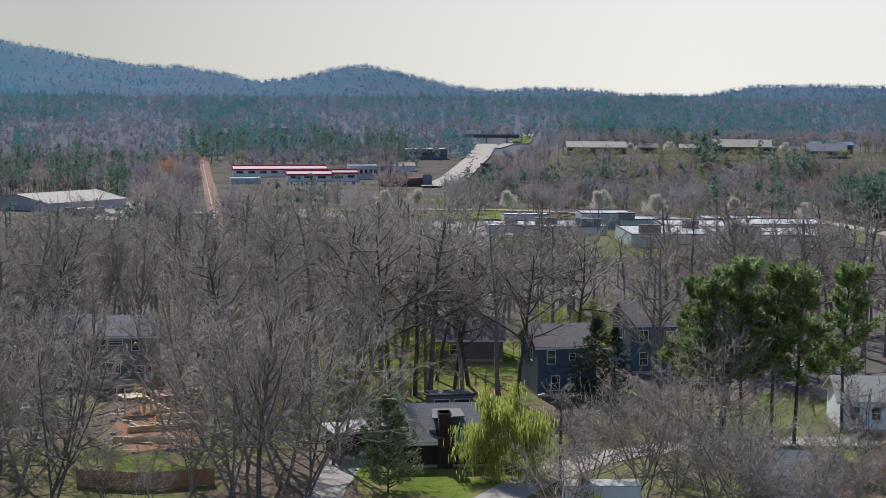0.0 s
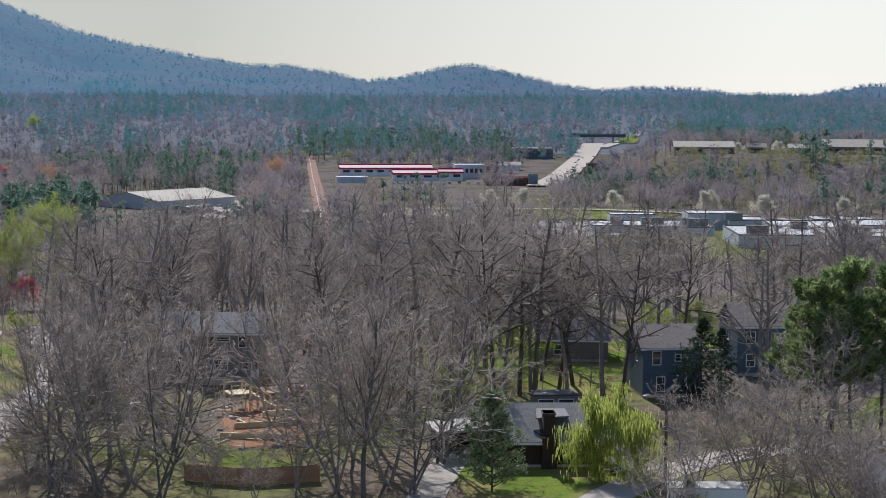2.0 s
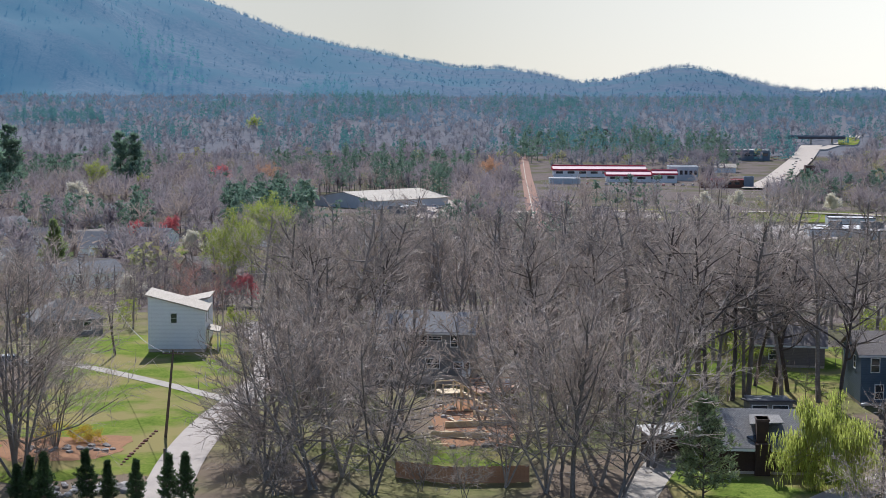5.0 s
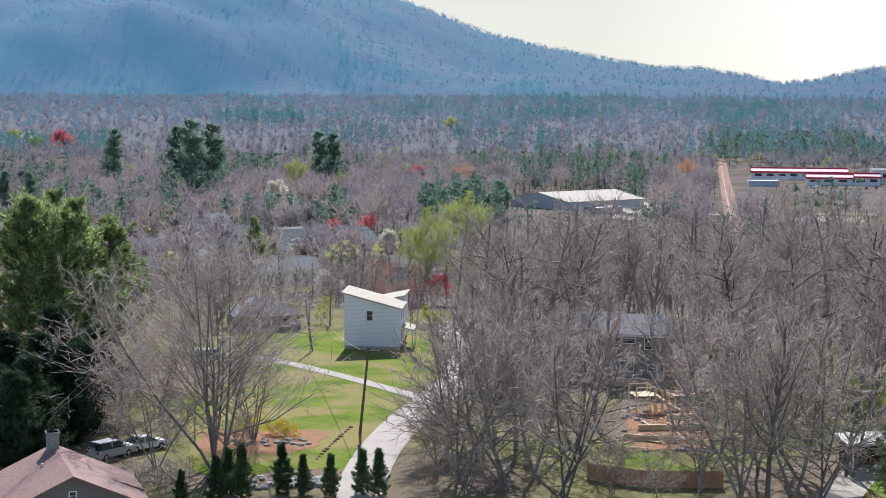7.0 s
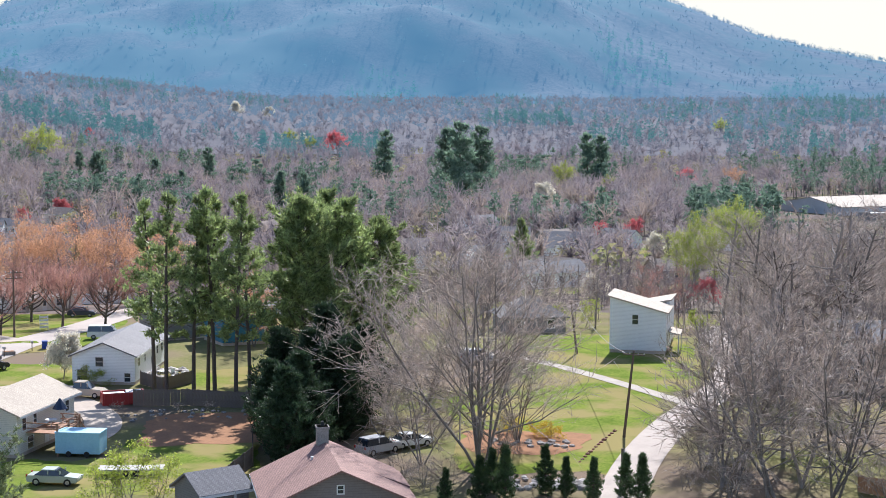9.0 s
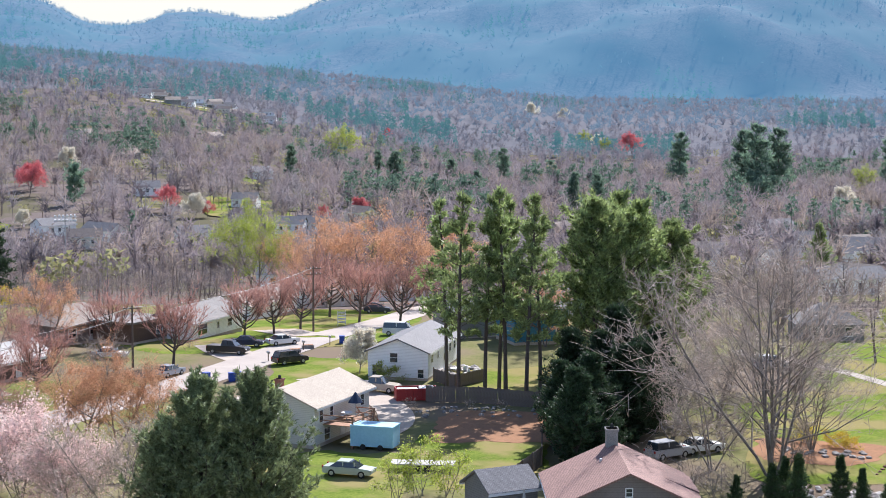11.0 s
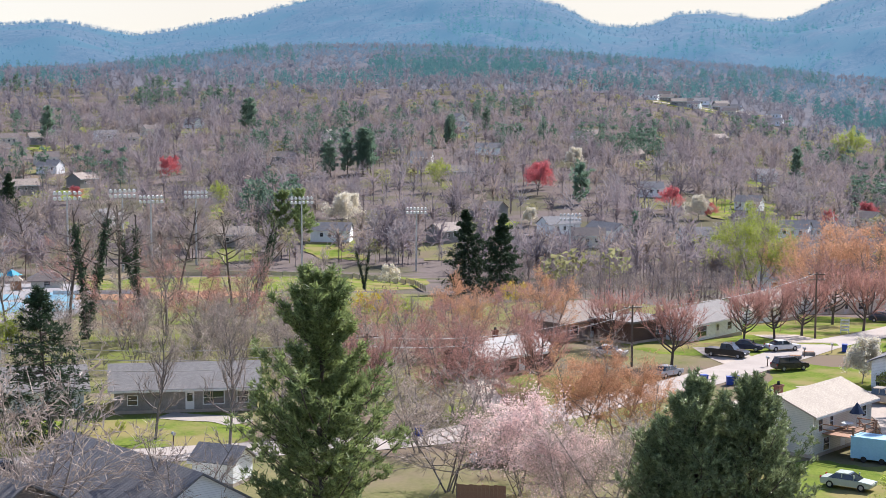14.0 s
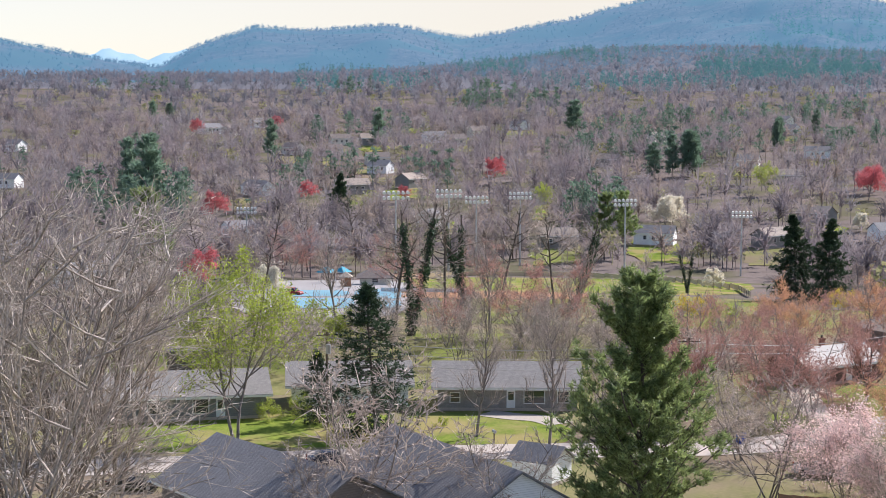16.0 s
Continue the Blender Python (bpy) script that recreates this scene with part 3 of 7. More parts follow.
def tree_kind(name, label, pieces, category="tree", group=""):
    """A tree as an Empty with its parts, each (name, (vertices, triangles), material)."""
    top = tagged(new(name), label, category, group)
    for n, vf, m in pieces:
        mesh_part(n, vf, m, top)
    return top


def bare(name, label, seed, ivy=0, wood_mat=BARK, twig_mat=TWIG, leaf=None, leaf_n=0, leaf_size=0.2, leaf_spread=0.3, droop=0.0, leaf_slim=0.7, tw=0.035, **kw):
    wood, thin, fb, ft, tips = bare_tree(seed, **kw)
    rng = np.random.default_rng(seed + 500)
    pieces = [("trunk", prisms(wood, 5), wood_mat), ("crown", join(prisms(thin, 3), blades(fb, ft, tw, rng)), twig_mat)]
    if leaf:
        if ivy:
            w = np.array([q for q in wood if q[6] > ivy])
            f = rng.uniform(0, 1, (4000, 1))
            pick = rng.integers(0, len(w), 4000)
            tips = w[pick, :3] + (w[pick, 3:6] - w[pick, :3]) * f
        pieces.append(("foliage", leaves(rng, tips, leaf_n, leaf_size, leaf_spread, droop, leaf_slim), leaf))
    return tree_kind(name, label, pieces)


def evergreen(name, label, seed, needle=PINE, wood_mat=DARKBARK, **kw):
    wood, nd = conifer(seed, **kw)
    return tree_kind(name, label, [("trunk", prisms(wood, 5), wood_mat), ("crown", nd, needle)])


def stand(x, y, turn=0.0, size=1.0, sink=0.0, tilt=0.0):
    return pose(x, y, height(x, y) - sink, tilt, 0, turn) @ Matrix.Scale(size, 4)


def plant(kind, az, r, size=1.0, turn=None, up=0.0):
    """A copy of a tree at a place of the plan."""
    p = P(az, r, up)
    top = copy_thing(kind, Matrix.Identity(4))
    top.matrix_basis = Matrix.Translation(p) @ pose(0, 0, 0, 0, 0, turn if turn is not None else (az * 77 + r * 31) % 360) @ Matrix.Scale(size, 4)
    return top


def drop(kind):
    """Takes away a pattern that was only built to be copied."""
    for o in (*kind.children_recursive, kind):
        bpy.data.objects.remove(o)


def woods(name, label, templates, xs, ys, sizes, material, seed, zfun=None):
    """Many trees in one mesh: templates are (vertices, triangles) of trees one metre high. With several (material, words, share) one mesh for each."""
    if isinstance(material, list):
        cut = np.random.default_rng(seed + 900).uniform(0, 1, len(xs))
        low = 0.0
        for n, (m, words, share) in enumerate(material):
            k = (cut >= low) & (cut < low + share)
            low += share
            woods(name, label + words, templates, xs[k], ys[k], sizes[k], m, seed + n, zfun)
        return None
    rng = np.random.default_rng(seed)
    pick = rng.integers(0, len(templates), len(xs))
    az, r = polar(xs, ys)
    z = (zfun or land)(az, r)
    vs, fs, n = [], [], 0
    for k, (v, f) in enumerate(templates):
        i = np.where(pick == k)[0]
        if not len(i):
            continue
        a = rng.uniform(0, 6.283, len(i))
        c, s = np.cos(a)[:, None], np.sin(a)[:, None]
        sz = sizes[i][:, None]
        wide = sz * rng.uniform(0.85, 1.2, len(i))[:, None]
        x = (v[None, :, 0] * c - v[None, :, 1] * s) * wide + xs[i][:, None]
        y = (v[None, :, 0] * s + v[None, :, 1] * c) * wide + ys[i][:, None]
        zz = v[None, :, 2] * sz + z[i][:, None]
        vs.append(np.stack([x, y, zz], -1).reshape(-1, 3))
        fs.append((f[None] + (np.arange(len(i)) * len(v))[:, None, None]).reshape(-1, 3) + n)
        n += vs[-1].shape[0]
    return tagged(new(name, mesh_np(name, np.concatenate(vs), np.concatenate(fs), material)), label, "woods", kind="stuff")


def scatter(az0, az1, r0, r1, gap, seed, keep=None):
    """Places strewn over a stretch of the plan, about gap metres apart."""
    rng = np.random.default_rng(seed)
    n = int(radians(az1 - az0) * (r1 * r1 - r0 * r0) / 2 / gap ** 2)
    az = rng.uniform(az0, az1, n)
    r = np.sqrt(rng.uniform(r0 * r0, r1 * r1, n))
    if keep is not None:
        k = keep(az, r)
        az, r = az[k], r[k]
    a = np.radians(az)
    return -np.sin(a) * r, np.cos(a) * r


def mid_template(seed):
    wood, thin, fb, ft, _ = bare_tree(seed, h=1.0, limbs=12, subs=4, twigs=3, fine=1, spread=0.26, bole=0.3)
    rng = np.random.default_rng(seed)
    t = np.array(thin)
    w = np.array(wood)
    return join(prisms(w[:8], 3), blades(w[8:, :3], w[8:, 3:6], w[8:, 6] * 2.0, rng), blades(t[:, :3], t[:, 3:6], t[:, 6] * 2.2, rng), blades(fb, ft, 0.0045, rng))


def far_template(seed, n=84, thin=0.012, thick=0.03, broad=0.37, stem=0.012):
    """A far bare tree one metre high: limbs that rise into a rounded crown, and twigs over it."""
    rng = np.random.default_rng(seed)
    k = n // 3
    d = norm(rng.normal(size=(k, 3)) + [0, 0, 0.3])
    tip = np.array([0, 0, 0.6]) + d * rng.uniform(0.35, 1.0, (k, 1)) ** 0.6 * [broad, broad, 0.4]
    base = np.stack([rng.normal(size=k) * 0.012, rng.normal(size=k) * 0.012, rng.uniform(0.32, 0.6, k)], 1)
    pick = rng.integers(0, k, n - k)
    b2 = base[pick] + (tip[pick] - base[pick]) * rng.uniform(0.55, 1.0, (n - k, 1))
    t2 = b2 + norm(d[pick] + rng.normal(size=(n - k, 3)) * 0.85 + [0, 0, 0.15]) * rng.uniform(0.08, 0.17, (n - k, 1))
    return join(blades(base, tip, rng.uniform(thin, thick, k) * 1.3, rng), blades(b2, t2, rng.uniform(thin, thick, n - k), rng), prisms([[0, 0, -0.02, 0, 0, 0.7, stem, stem * 0.3]], 3))


def far_conifer(seed, n=60):
    rng = np.random.default_rng(seed)
    f = rng.uniform(0.12, 1.0, n)
    az = rng.uniform(0, 6.283, n)
    rad = 0.22 * (1.02 - f) ** 0.7 + 0.02
    out = np.stack([np.cos(az), np.sin(az), np.zeros(n)], 1)
    base = np.stack([np.zeros(n), np.zeros(n), f], 1) + out * 0.02
    tip = base + out * rad[:, None] * rng.uniform(0.7, 1.1, (n, 1)) + np.stack([0 * f, 0 * f, rng.uniform(-0.05, 0.04, n)], 1)
    return join(blades(tip, base, rng.uniform(0.07, 0.14, n), rng), prisms([[0, 0, -0.02, 0, 0, 1.0, 0.014, 0.003]], 3))


def far_pine(seed, clumps=15, needles=9):
    """A far pine one metre high: a bare foot, then uneven clumps of needles that narrow to a ragged top."""
    rng = np.random.default_rng(seed)
    f = np.sort(rng.uniform(0.24, 0.96, clumps))
    rad = np.interp(f, (0.24, 0.45, 0.8, 0.96), (0.08, 0.15, 0.1, 0.015)) * rng.uniform(0.4, 1.25, clumps)
    az = np.arange(clumps) * 2.4 + rng.uniform(-0.6, 0.6, clumps)
    c = np.repeat(np.stack([np.cos(az) * rad, np.sin(az) * rad, f], 1), needles, 0)
    d = norm(rng.normal(size=c.shape) + c * [3.0, 3.0, 0] + [0, 0, 0.25])
    c = c + rng.normal(size=c.shape) * [0.035, 0.035, 0.02]
    return join(blades(c, c + d * rng.uniform(0.05, 0.1, (len(c), 1)), 0.05, rng), prisms([[0, 0, -0.02, 0, 0, 0.95, 0.013, 0.003]], 3))


def far_round(seed, n=70):
    rng = np.random.default_rng(seed)
    d = norm(rng.normal(size=(n, 3)))
    c = d * rng.uniform(0.15, 0.33, (n, 1)) * [1, 1, 0.95] + [0, 0, 0.62]
    return join(blades(c, c + norm(rng.normal(size=(n, 3))) * 0.13, 0.09, rng), prisms([[0, 0, -0.02, 0, 0, 0.6, 0.014, 0.006]], 3))

# ---- woods: clearings are stretches of the plan that stay open (az0, az1, r0, r1)
CLEARINGS = np.array([
    (0.0, 7.2, 830, 960), (-1.6, 3.0, 1060, 1220), (-14.5, -4.6, 1230, 1330), (11.4, 14.4, 740, 870),
    (-8.5, 4.6, 120, 186), (-4.9, -2.5, 184, 206), (-9.5, -5.5, 195, 236), (-7.5, -2.0, 232, 262), (8.0, 13.2, 150, 222), (-20, -8.5, 120, 200),
    (-15.5, -5.5, 470, 770), (-5.5, 0.5, 540, 770), (-7.4, -3.8, 1020, 1120), (-14.5, -8.6, 1010, 1150), (-1.5, 0.9, 1060, 1420), (-1.5, 7.0, 690, 800), (10.6, 15.2, 655, 960), (7.45, 8.3, 640, 1500), (2.2, 7.45, 900, 1260),
    (-1.6, 1.2, 960, 1290), (-2.0, -0.5, 1280, 1480), (-3.4, -1.0, 1470, 1680), (12.0, 14.0, 600, 640), (16.4, 27.0, 120, 252), (31.5, 50.5, 120, 300), (37.0, 44.0, 295, 372),
    (50.5, 82.0, 120, 250), (53.2, 66.8, 372, 530), (53.2, 62.6, 268, 372), (62.5, 72.5, 245, 480), (46.0, 53.0, 280, 330), (-12, -6.5, 1000, 1090), (43.4, 46.1, 1390, 1560)])


home_rng = np.random.default_rng(77)
HOMES = [(float(home_rng.uniform(17, 80)), float(home_rng.uniform(400, 1200)), float(home_rng.uniform(-60, 60))) for _ in range(95)]
HOMES = [q for q in HOMES if not ((53 < q[0] < 73 and q[1] < 560))]
HOMES += [(float(home_rng.uniform(42.3, 46.6)), float(home_rng.uniform(1470, 1580)), float(home_rng.uniform(-30, 30))) for _ in range(20)]
HOMES += [(23.5, 560, 10), (22.6, 575, -20), (26.3, 545, 15), (27.6, 560, 5), (28.6, 570, -30), (25.0, 535, 30), (33.5, 600, 10), (29.8, 590, -20), (24.2, 620, 0), (44.9, 600, 20), (48.5, 590, 0), (60.5, 590, 10), (57.2, 600, -10)]


# far trees that stand out, by kind: (az, r, size)
FAR_TREES = {
    "farpine": ((26.45, 967, 1.85), (25.88, 884, 2.06), (25.18, 909, 1.95), (28.51, 1069, 1.71), (21.6, 1032, 1.69), (21.12, 1033, 1.63), (34.39, 1061, 1.2), (38.66, 1000, 0.93), (56.16, 839, 1.11), (55.89, 844, 1.0), (53.24, 993, 0.82), (56.67, 833, 1.02), (56.0, 834, 1.09), (57.43, 833, 0.76), (60.08, 1097, 1.04), (53.23, 996, 0.87), (51.99, 1081, 0.85), (56.12, 834, 1.11), (57.24, 819, 0.88), (59.87, 1089, 1.1), (53.16, 999, 0.91), (31.2, 775, 1.0), (32.0, 790, 1.0), (74.2, 780, 1.2), (70.2, 900, 1.1), (66.6, 1000, 1.1), (41.6, 900, 1.0), (74.24, 684, 1.52), (74.89, 703, 1.39),),
    "farround": ((35.32, 980, 1.14), (38.09, 992, 1.72), (48.78, 720, 1.48), (16.99, 741, 1.49), (17.66, 722, 1.45), (16.32, 760, 1.53), (15.46, 762, 1.4), (36.18, 1058, 1.41), (74.14, 1202, 1.18), (73.58, 1202, 1.06), (74.7, 979, 0.8),),
    "redbloom": ((30.05, 1489, 2.24), (18.38, 1059, 1.31), (21.11, 627, 0.84), (50.23, 750, 1.41), (45.84, 701, 1.09), (39.22, 738, 0.86), (40.47, 696, 0.7), (62.63, 796, 1.18), (50.25, 775, 1.16), (39.29, 737, 0.83), (72.65, 1070, 1.05), (70.01, 1116, 0.96), (62.56, 826, 0.96), (72.01, 656, 1.19), (50.21, 773, 1.25), (65.72, 720, 0.72), (38.29, 1573, 1.05), (68.9, 720, 0.9), (20.0, 640, 0.9), (44.4, 690, 0.7),),
    "whitebloom": ((23.03, 835, 2.31), (32.37, 2064, 2.46), (19.28, 568, 1.5), (31.29, 1623, 2.13), (44.79, 686, 1.67), (32.36, 2088, 2.13), (33.48, 2077, 3.12), (50.49, 646, 1.17), (56.86, 644, 2.05), (49.02, 870, 1.85), (56.65, 654, 1.89), (0.9, 850, 1.6), (2.0, 860, 1.4), (-5.4, 800, 2.0), (-7.2, 790, 1.8), (-2.2, 840, 1.6), (-9.8, 790, 1.7), (-12.2, 780, 1.5), (-6.3, 1095, 1.2), (-7.6, 1100, 1.4), (-11.4, 1100, 1.4),),
    "yellowgreen": ((31.66, 1596, 1.0), (30.93, 1512, 0.93), (22.36, 1011, 1.0), (20.98, 986, 0.64), (17.24, 1776, 1.07), (39.91, 1094, 1.53), (31.08, 1531, 0.84), (16.41, 539, 1.2), (61.0, 700, 0.6), (53.5, 760, 0.8),),
    "orange": ((16.71, 1064, 1.17), (9.25, 1132, 1.3), (9.21, 1120, 1.26),),
}
STANDOUT = np.array([q for places in FAR_TREES.values() for q in places] + [(23.85, 440, 1.4), (52.5, 372, 1.2), (51.5, 368, 1.2)])


def closed(az, r):
    ok = np.ones(len(az), bool)
    for a, q, _ in HOMES:
        ok &= ~((np.abs(az - a) < 560 / q) & (r > q - 46) & (r < q + 8))
    for a, q, size in STANDOUT[STANDOUT[:, 1] < 1300]:
        ok &= ~((np.abs(az - a) < 400 * min(size, 1.4) / q) & (r > q - 75) & (r < q + 10))
    for a0, a1, r0, r1 in CLEARINGS:
        ok &= ~((az > a0) & (az < a1) & (r > r0) & (r < r1))
    return ok


# woodland trees that can be told apart, behind the nearest houses
forest_kinds = [bare("bare_tree", "tall leafless woodland tree with grey bark", 11 + k, h=21 + 1.5 * (k % 3), bole=0.30 + 0.06 * (k % 3), spread=0.25 + 0.03 * (k % 4),
                     limbs=15, subs=5, twigs=4, fine=1, tw=0.075, girth=0.015) for k in range(6)]
xs, ys = scatter(-17, 17, 187, 300, 8.2, 3, closed)
rng = np.random.default_rng(5)
order = np.argsort(np.hypot(xs, ys))[:230]
for i in order:
    az, r = polar(xs[i], ys[i])
    plant(forest_kinds[rng.integers(0, 6)], float(az), float(r), float(rng.uniform(0.62, 1.0)))
xs, ys = scatter(17, 33, 256, 305, 9.5, 4, closed)
for i in range(len(xs)):
    az, r = polar(xs[i], ys[i])
    plant(forest_kinds[rng.integers(0, 6)], float(az), float(r), float(rng.uniform(0.4, 0.65)))
for k in forest_kinds:
    drop(k)

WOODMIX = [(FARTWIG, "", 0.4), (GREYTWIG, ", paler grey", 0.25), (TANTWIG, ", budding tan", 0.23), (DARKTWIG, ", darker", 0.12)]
NEARMIX = [(NEARTWIG, "", 0.5), (TANTWIG, ", budding tan", 0.2), (DARKTWIG, ", darker", 0.3)]
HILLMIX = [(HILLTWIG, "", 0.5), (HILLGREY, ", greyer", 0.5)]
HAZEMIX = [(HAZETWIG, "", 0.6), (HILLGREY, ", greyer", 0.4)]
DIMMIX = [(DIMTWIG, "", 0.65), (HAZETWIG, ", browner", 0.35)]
mids = [mid_template(70 + k) for k in range(6)]
xs, ys = scatter(-24, 17, 298, 640, 11.0, 6, closed)
woods("woods", "leafless grey-brown woods in the valley", mids, xs, ys, rng.uniform(12, 21, len(xs)), NEARMIX, 7)
xs, ys = scatter(17, 88, 300, 430, 10.0, 8, closed)
woods("woods", "leafless grey-brown woods between the houses", mids, xs, ys, rng.uniform(7, 17, len(xs)), NEARMIX, 9)
fars = [far_template(30 + k, 90, 0.009, 0.024, 0.42) for k in range(8)]
hills = [far_template(130 + k, 66, 0.02, 0.05, 0.4, 0.007) for k in range(8)]
hazes = [far_template(150 + k, 36, 0.03, 0.075, 0.4, 0.007) for k in range(8)]
dims = [far_template(170 + k, 24, 0.05, 0.11, 0.42, 0.007) for k in range(8)]
xs, ys = scatter(17, 88, 430, 640, 9.0, 20, closed)
woods("woods", "leafless grey-brown woods beyond the houses", [far_template(230 + k, 130) for k in range(6)], xs, ys, rng.uniform(7, 18, len(xs)), WOODMIX, 21)
xs, ys = scatter(-24, 88, 630, 1260, 10.8, 10, closed)
edge = np.hypot(xs, ys) + rng.normal(size=len(xs)) * 55
xs, ys = xs[edge < 1170], ys[edge < 1170]
woods("far_woods", "leafless purplish woods across the valley", fars, xs, ys, rng.uniform(10, 19, len(xs)), WOODMIX, 11)
# beyond, haze emission in the twig materials grows step by step, with no line between the steps
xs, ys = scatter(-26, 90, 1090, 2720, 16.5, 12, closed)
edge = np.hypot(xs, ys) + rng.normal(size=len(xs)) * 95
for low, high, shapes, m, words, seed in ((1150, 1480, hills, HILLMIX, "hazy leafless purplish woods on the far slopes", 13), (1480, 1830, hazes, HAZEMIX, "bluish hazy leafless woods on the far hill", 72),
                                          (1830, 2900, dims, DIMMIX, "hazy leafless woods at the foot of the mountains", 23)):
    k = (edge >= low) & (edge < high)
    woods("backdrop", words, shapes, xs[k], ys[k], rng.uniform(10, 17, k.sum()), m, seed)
brush = [far_template(330 + k, 60, 0.008, 0.02, 0.42) for k in range(6)]
xs, ys = scatter(17, 86, 252, 440, 6.2, 41, closed)
woods("brush", "tangled bare undergrowth between the trees", brush, xs, ys, rng.uniform(3.5, 7.5, len(xs)), NEARMIX, 42)
xs, ys = scatter(-17, 17, 186, 330, 7.5, 43, closed)
woods("brush", "tangled bare undergrowth in the woods", brush, xs, ys, rng.uniform(2.5, 6, len(xs)), NEARMIX, 44)
xs, ys = scatter(53, 82, 200, 300, 5.6, 81, lambda a, r: ~((a > 65) & (r > 270)) & ~((a < 57) & (r < 218)))
woods("brush", "low tangled shrubs in the back yards", brush, xs, ys, rng.uniform(1.4, 4.6, len(xs)), NEARMIX, 82)
cons = [far_pine(50 + k) for k in range(6)]
spires = [far_conifer(50 + k, 40) for k in range(5)]


def clumpy(az, r, limit, wave=140.0):
    a = np.radians(az)
    return np.array([noise.noise((-math.sin(u) * v / wave, math.cos(u) * v / wave, 3.7)) > limit for u, v in zip(a, r)], bool)


xs, ys = scatter(-24, 88, 560, 1440, 15.0, 14, lambda a, r: closed(a, r) & clumpy(a, r, 0.4, 90.0))
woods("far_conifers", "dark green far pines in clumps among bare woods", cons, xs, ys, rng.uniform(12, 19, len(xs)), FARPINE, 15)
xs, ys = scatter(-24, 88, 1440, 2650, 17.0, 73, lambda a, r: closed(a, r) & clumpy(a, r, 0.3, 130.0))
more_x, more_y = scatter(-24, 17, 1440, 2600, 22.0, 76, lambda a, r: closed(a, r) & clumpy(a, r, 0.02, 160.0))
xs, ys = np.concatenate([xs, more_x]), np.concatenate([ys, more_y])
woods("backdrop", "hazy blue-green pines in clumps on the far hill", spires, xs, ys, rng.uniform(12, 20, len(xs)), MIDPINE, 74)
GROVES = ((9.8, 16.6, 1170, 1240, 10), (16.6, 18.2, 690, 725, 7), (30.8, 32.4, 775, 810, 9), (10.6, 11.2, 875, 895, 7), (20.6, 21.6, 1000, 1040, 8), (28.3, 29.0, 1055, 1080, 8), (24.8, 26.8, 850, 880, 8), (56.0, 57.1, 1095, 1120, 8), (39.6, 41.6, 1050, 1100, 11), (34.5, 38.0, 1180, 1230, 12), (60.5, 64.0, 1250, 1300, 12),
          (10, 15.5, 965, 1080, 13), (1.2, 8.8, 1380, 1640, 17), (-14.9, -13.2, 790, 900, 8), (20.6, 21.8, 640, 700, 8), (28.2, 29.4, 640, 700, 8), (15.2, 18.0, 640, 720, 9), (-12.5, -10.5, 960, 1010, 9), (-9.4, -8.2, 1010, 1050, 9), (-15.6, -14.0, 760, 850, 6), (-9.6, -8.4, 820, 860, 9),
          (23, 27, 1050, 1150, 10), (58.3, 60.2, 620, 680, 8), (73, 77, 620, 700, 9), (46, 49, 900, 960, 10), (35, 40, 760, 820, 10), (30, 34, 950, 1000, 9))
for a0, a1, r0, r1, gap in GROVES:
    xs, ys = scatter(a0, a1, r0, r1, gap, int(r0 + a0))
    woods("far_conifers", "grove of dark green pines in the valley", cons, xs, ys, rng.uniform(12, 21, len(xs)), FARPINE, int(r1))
xs, ys = scatter(-16, -3.5, 850, 1080, 6.8, 61)
woods("far_shrubs", "green and olive scrub on the far bank", [far_round(94 + k) for k in range(3)], xs, ys, rng.uniform(3, 7, len(xs)), FARSPRING, 62)
xs, ys = scatter(-24, 88, 330, 1500, 55.0, 16, closed)
woods("far_spring_trees", "far trees in yellowish spring leaf", [far_round(90 + k) for k in range(4)], xs, ys, rng.uniform(8, 13, len(xs)), FARSPRING, 17)
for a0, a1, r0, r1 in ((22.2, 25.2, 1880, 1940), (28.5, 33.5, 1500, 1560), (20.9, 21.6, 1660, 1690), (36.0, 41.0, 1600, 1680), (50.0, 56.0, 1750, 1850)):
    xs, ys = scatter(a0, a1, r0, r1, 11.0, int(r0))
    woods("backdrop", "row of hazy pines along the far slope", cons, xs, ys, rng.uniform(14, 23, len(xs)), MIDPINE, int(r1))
# tree fringe on the mountains
xs, ys = scatter(-36, 100, 3800, 3930, 14.0, 18)
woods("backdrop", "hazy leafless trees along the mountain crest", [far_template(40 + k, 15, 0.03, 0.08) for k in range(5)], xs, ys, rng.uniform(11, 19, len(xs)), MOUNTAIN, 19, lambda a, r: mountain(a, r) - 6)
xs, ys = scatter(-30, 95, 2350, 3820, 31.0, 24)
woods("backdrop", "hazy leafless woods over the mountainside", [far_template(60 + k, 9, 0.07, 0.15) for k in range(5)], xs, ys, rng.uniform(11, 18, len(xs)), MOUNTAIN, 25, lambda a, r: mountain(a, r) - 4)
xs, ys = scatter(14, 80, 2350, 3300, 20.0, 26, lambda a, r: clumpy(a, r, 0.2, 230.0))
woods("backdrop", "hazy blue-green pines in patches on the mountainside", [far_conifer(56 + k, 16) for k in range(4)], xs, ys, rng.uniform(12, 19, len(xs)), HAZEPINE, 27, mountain)

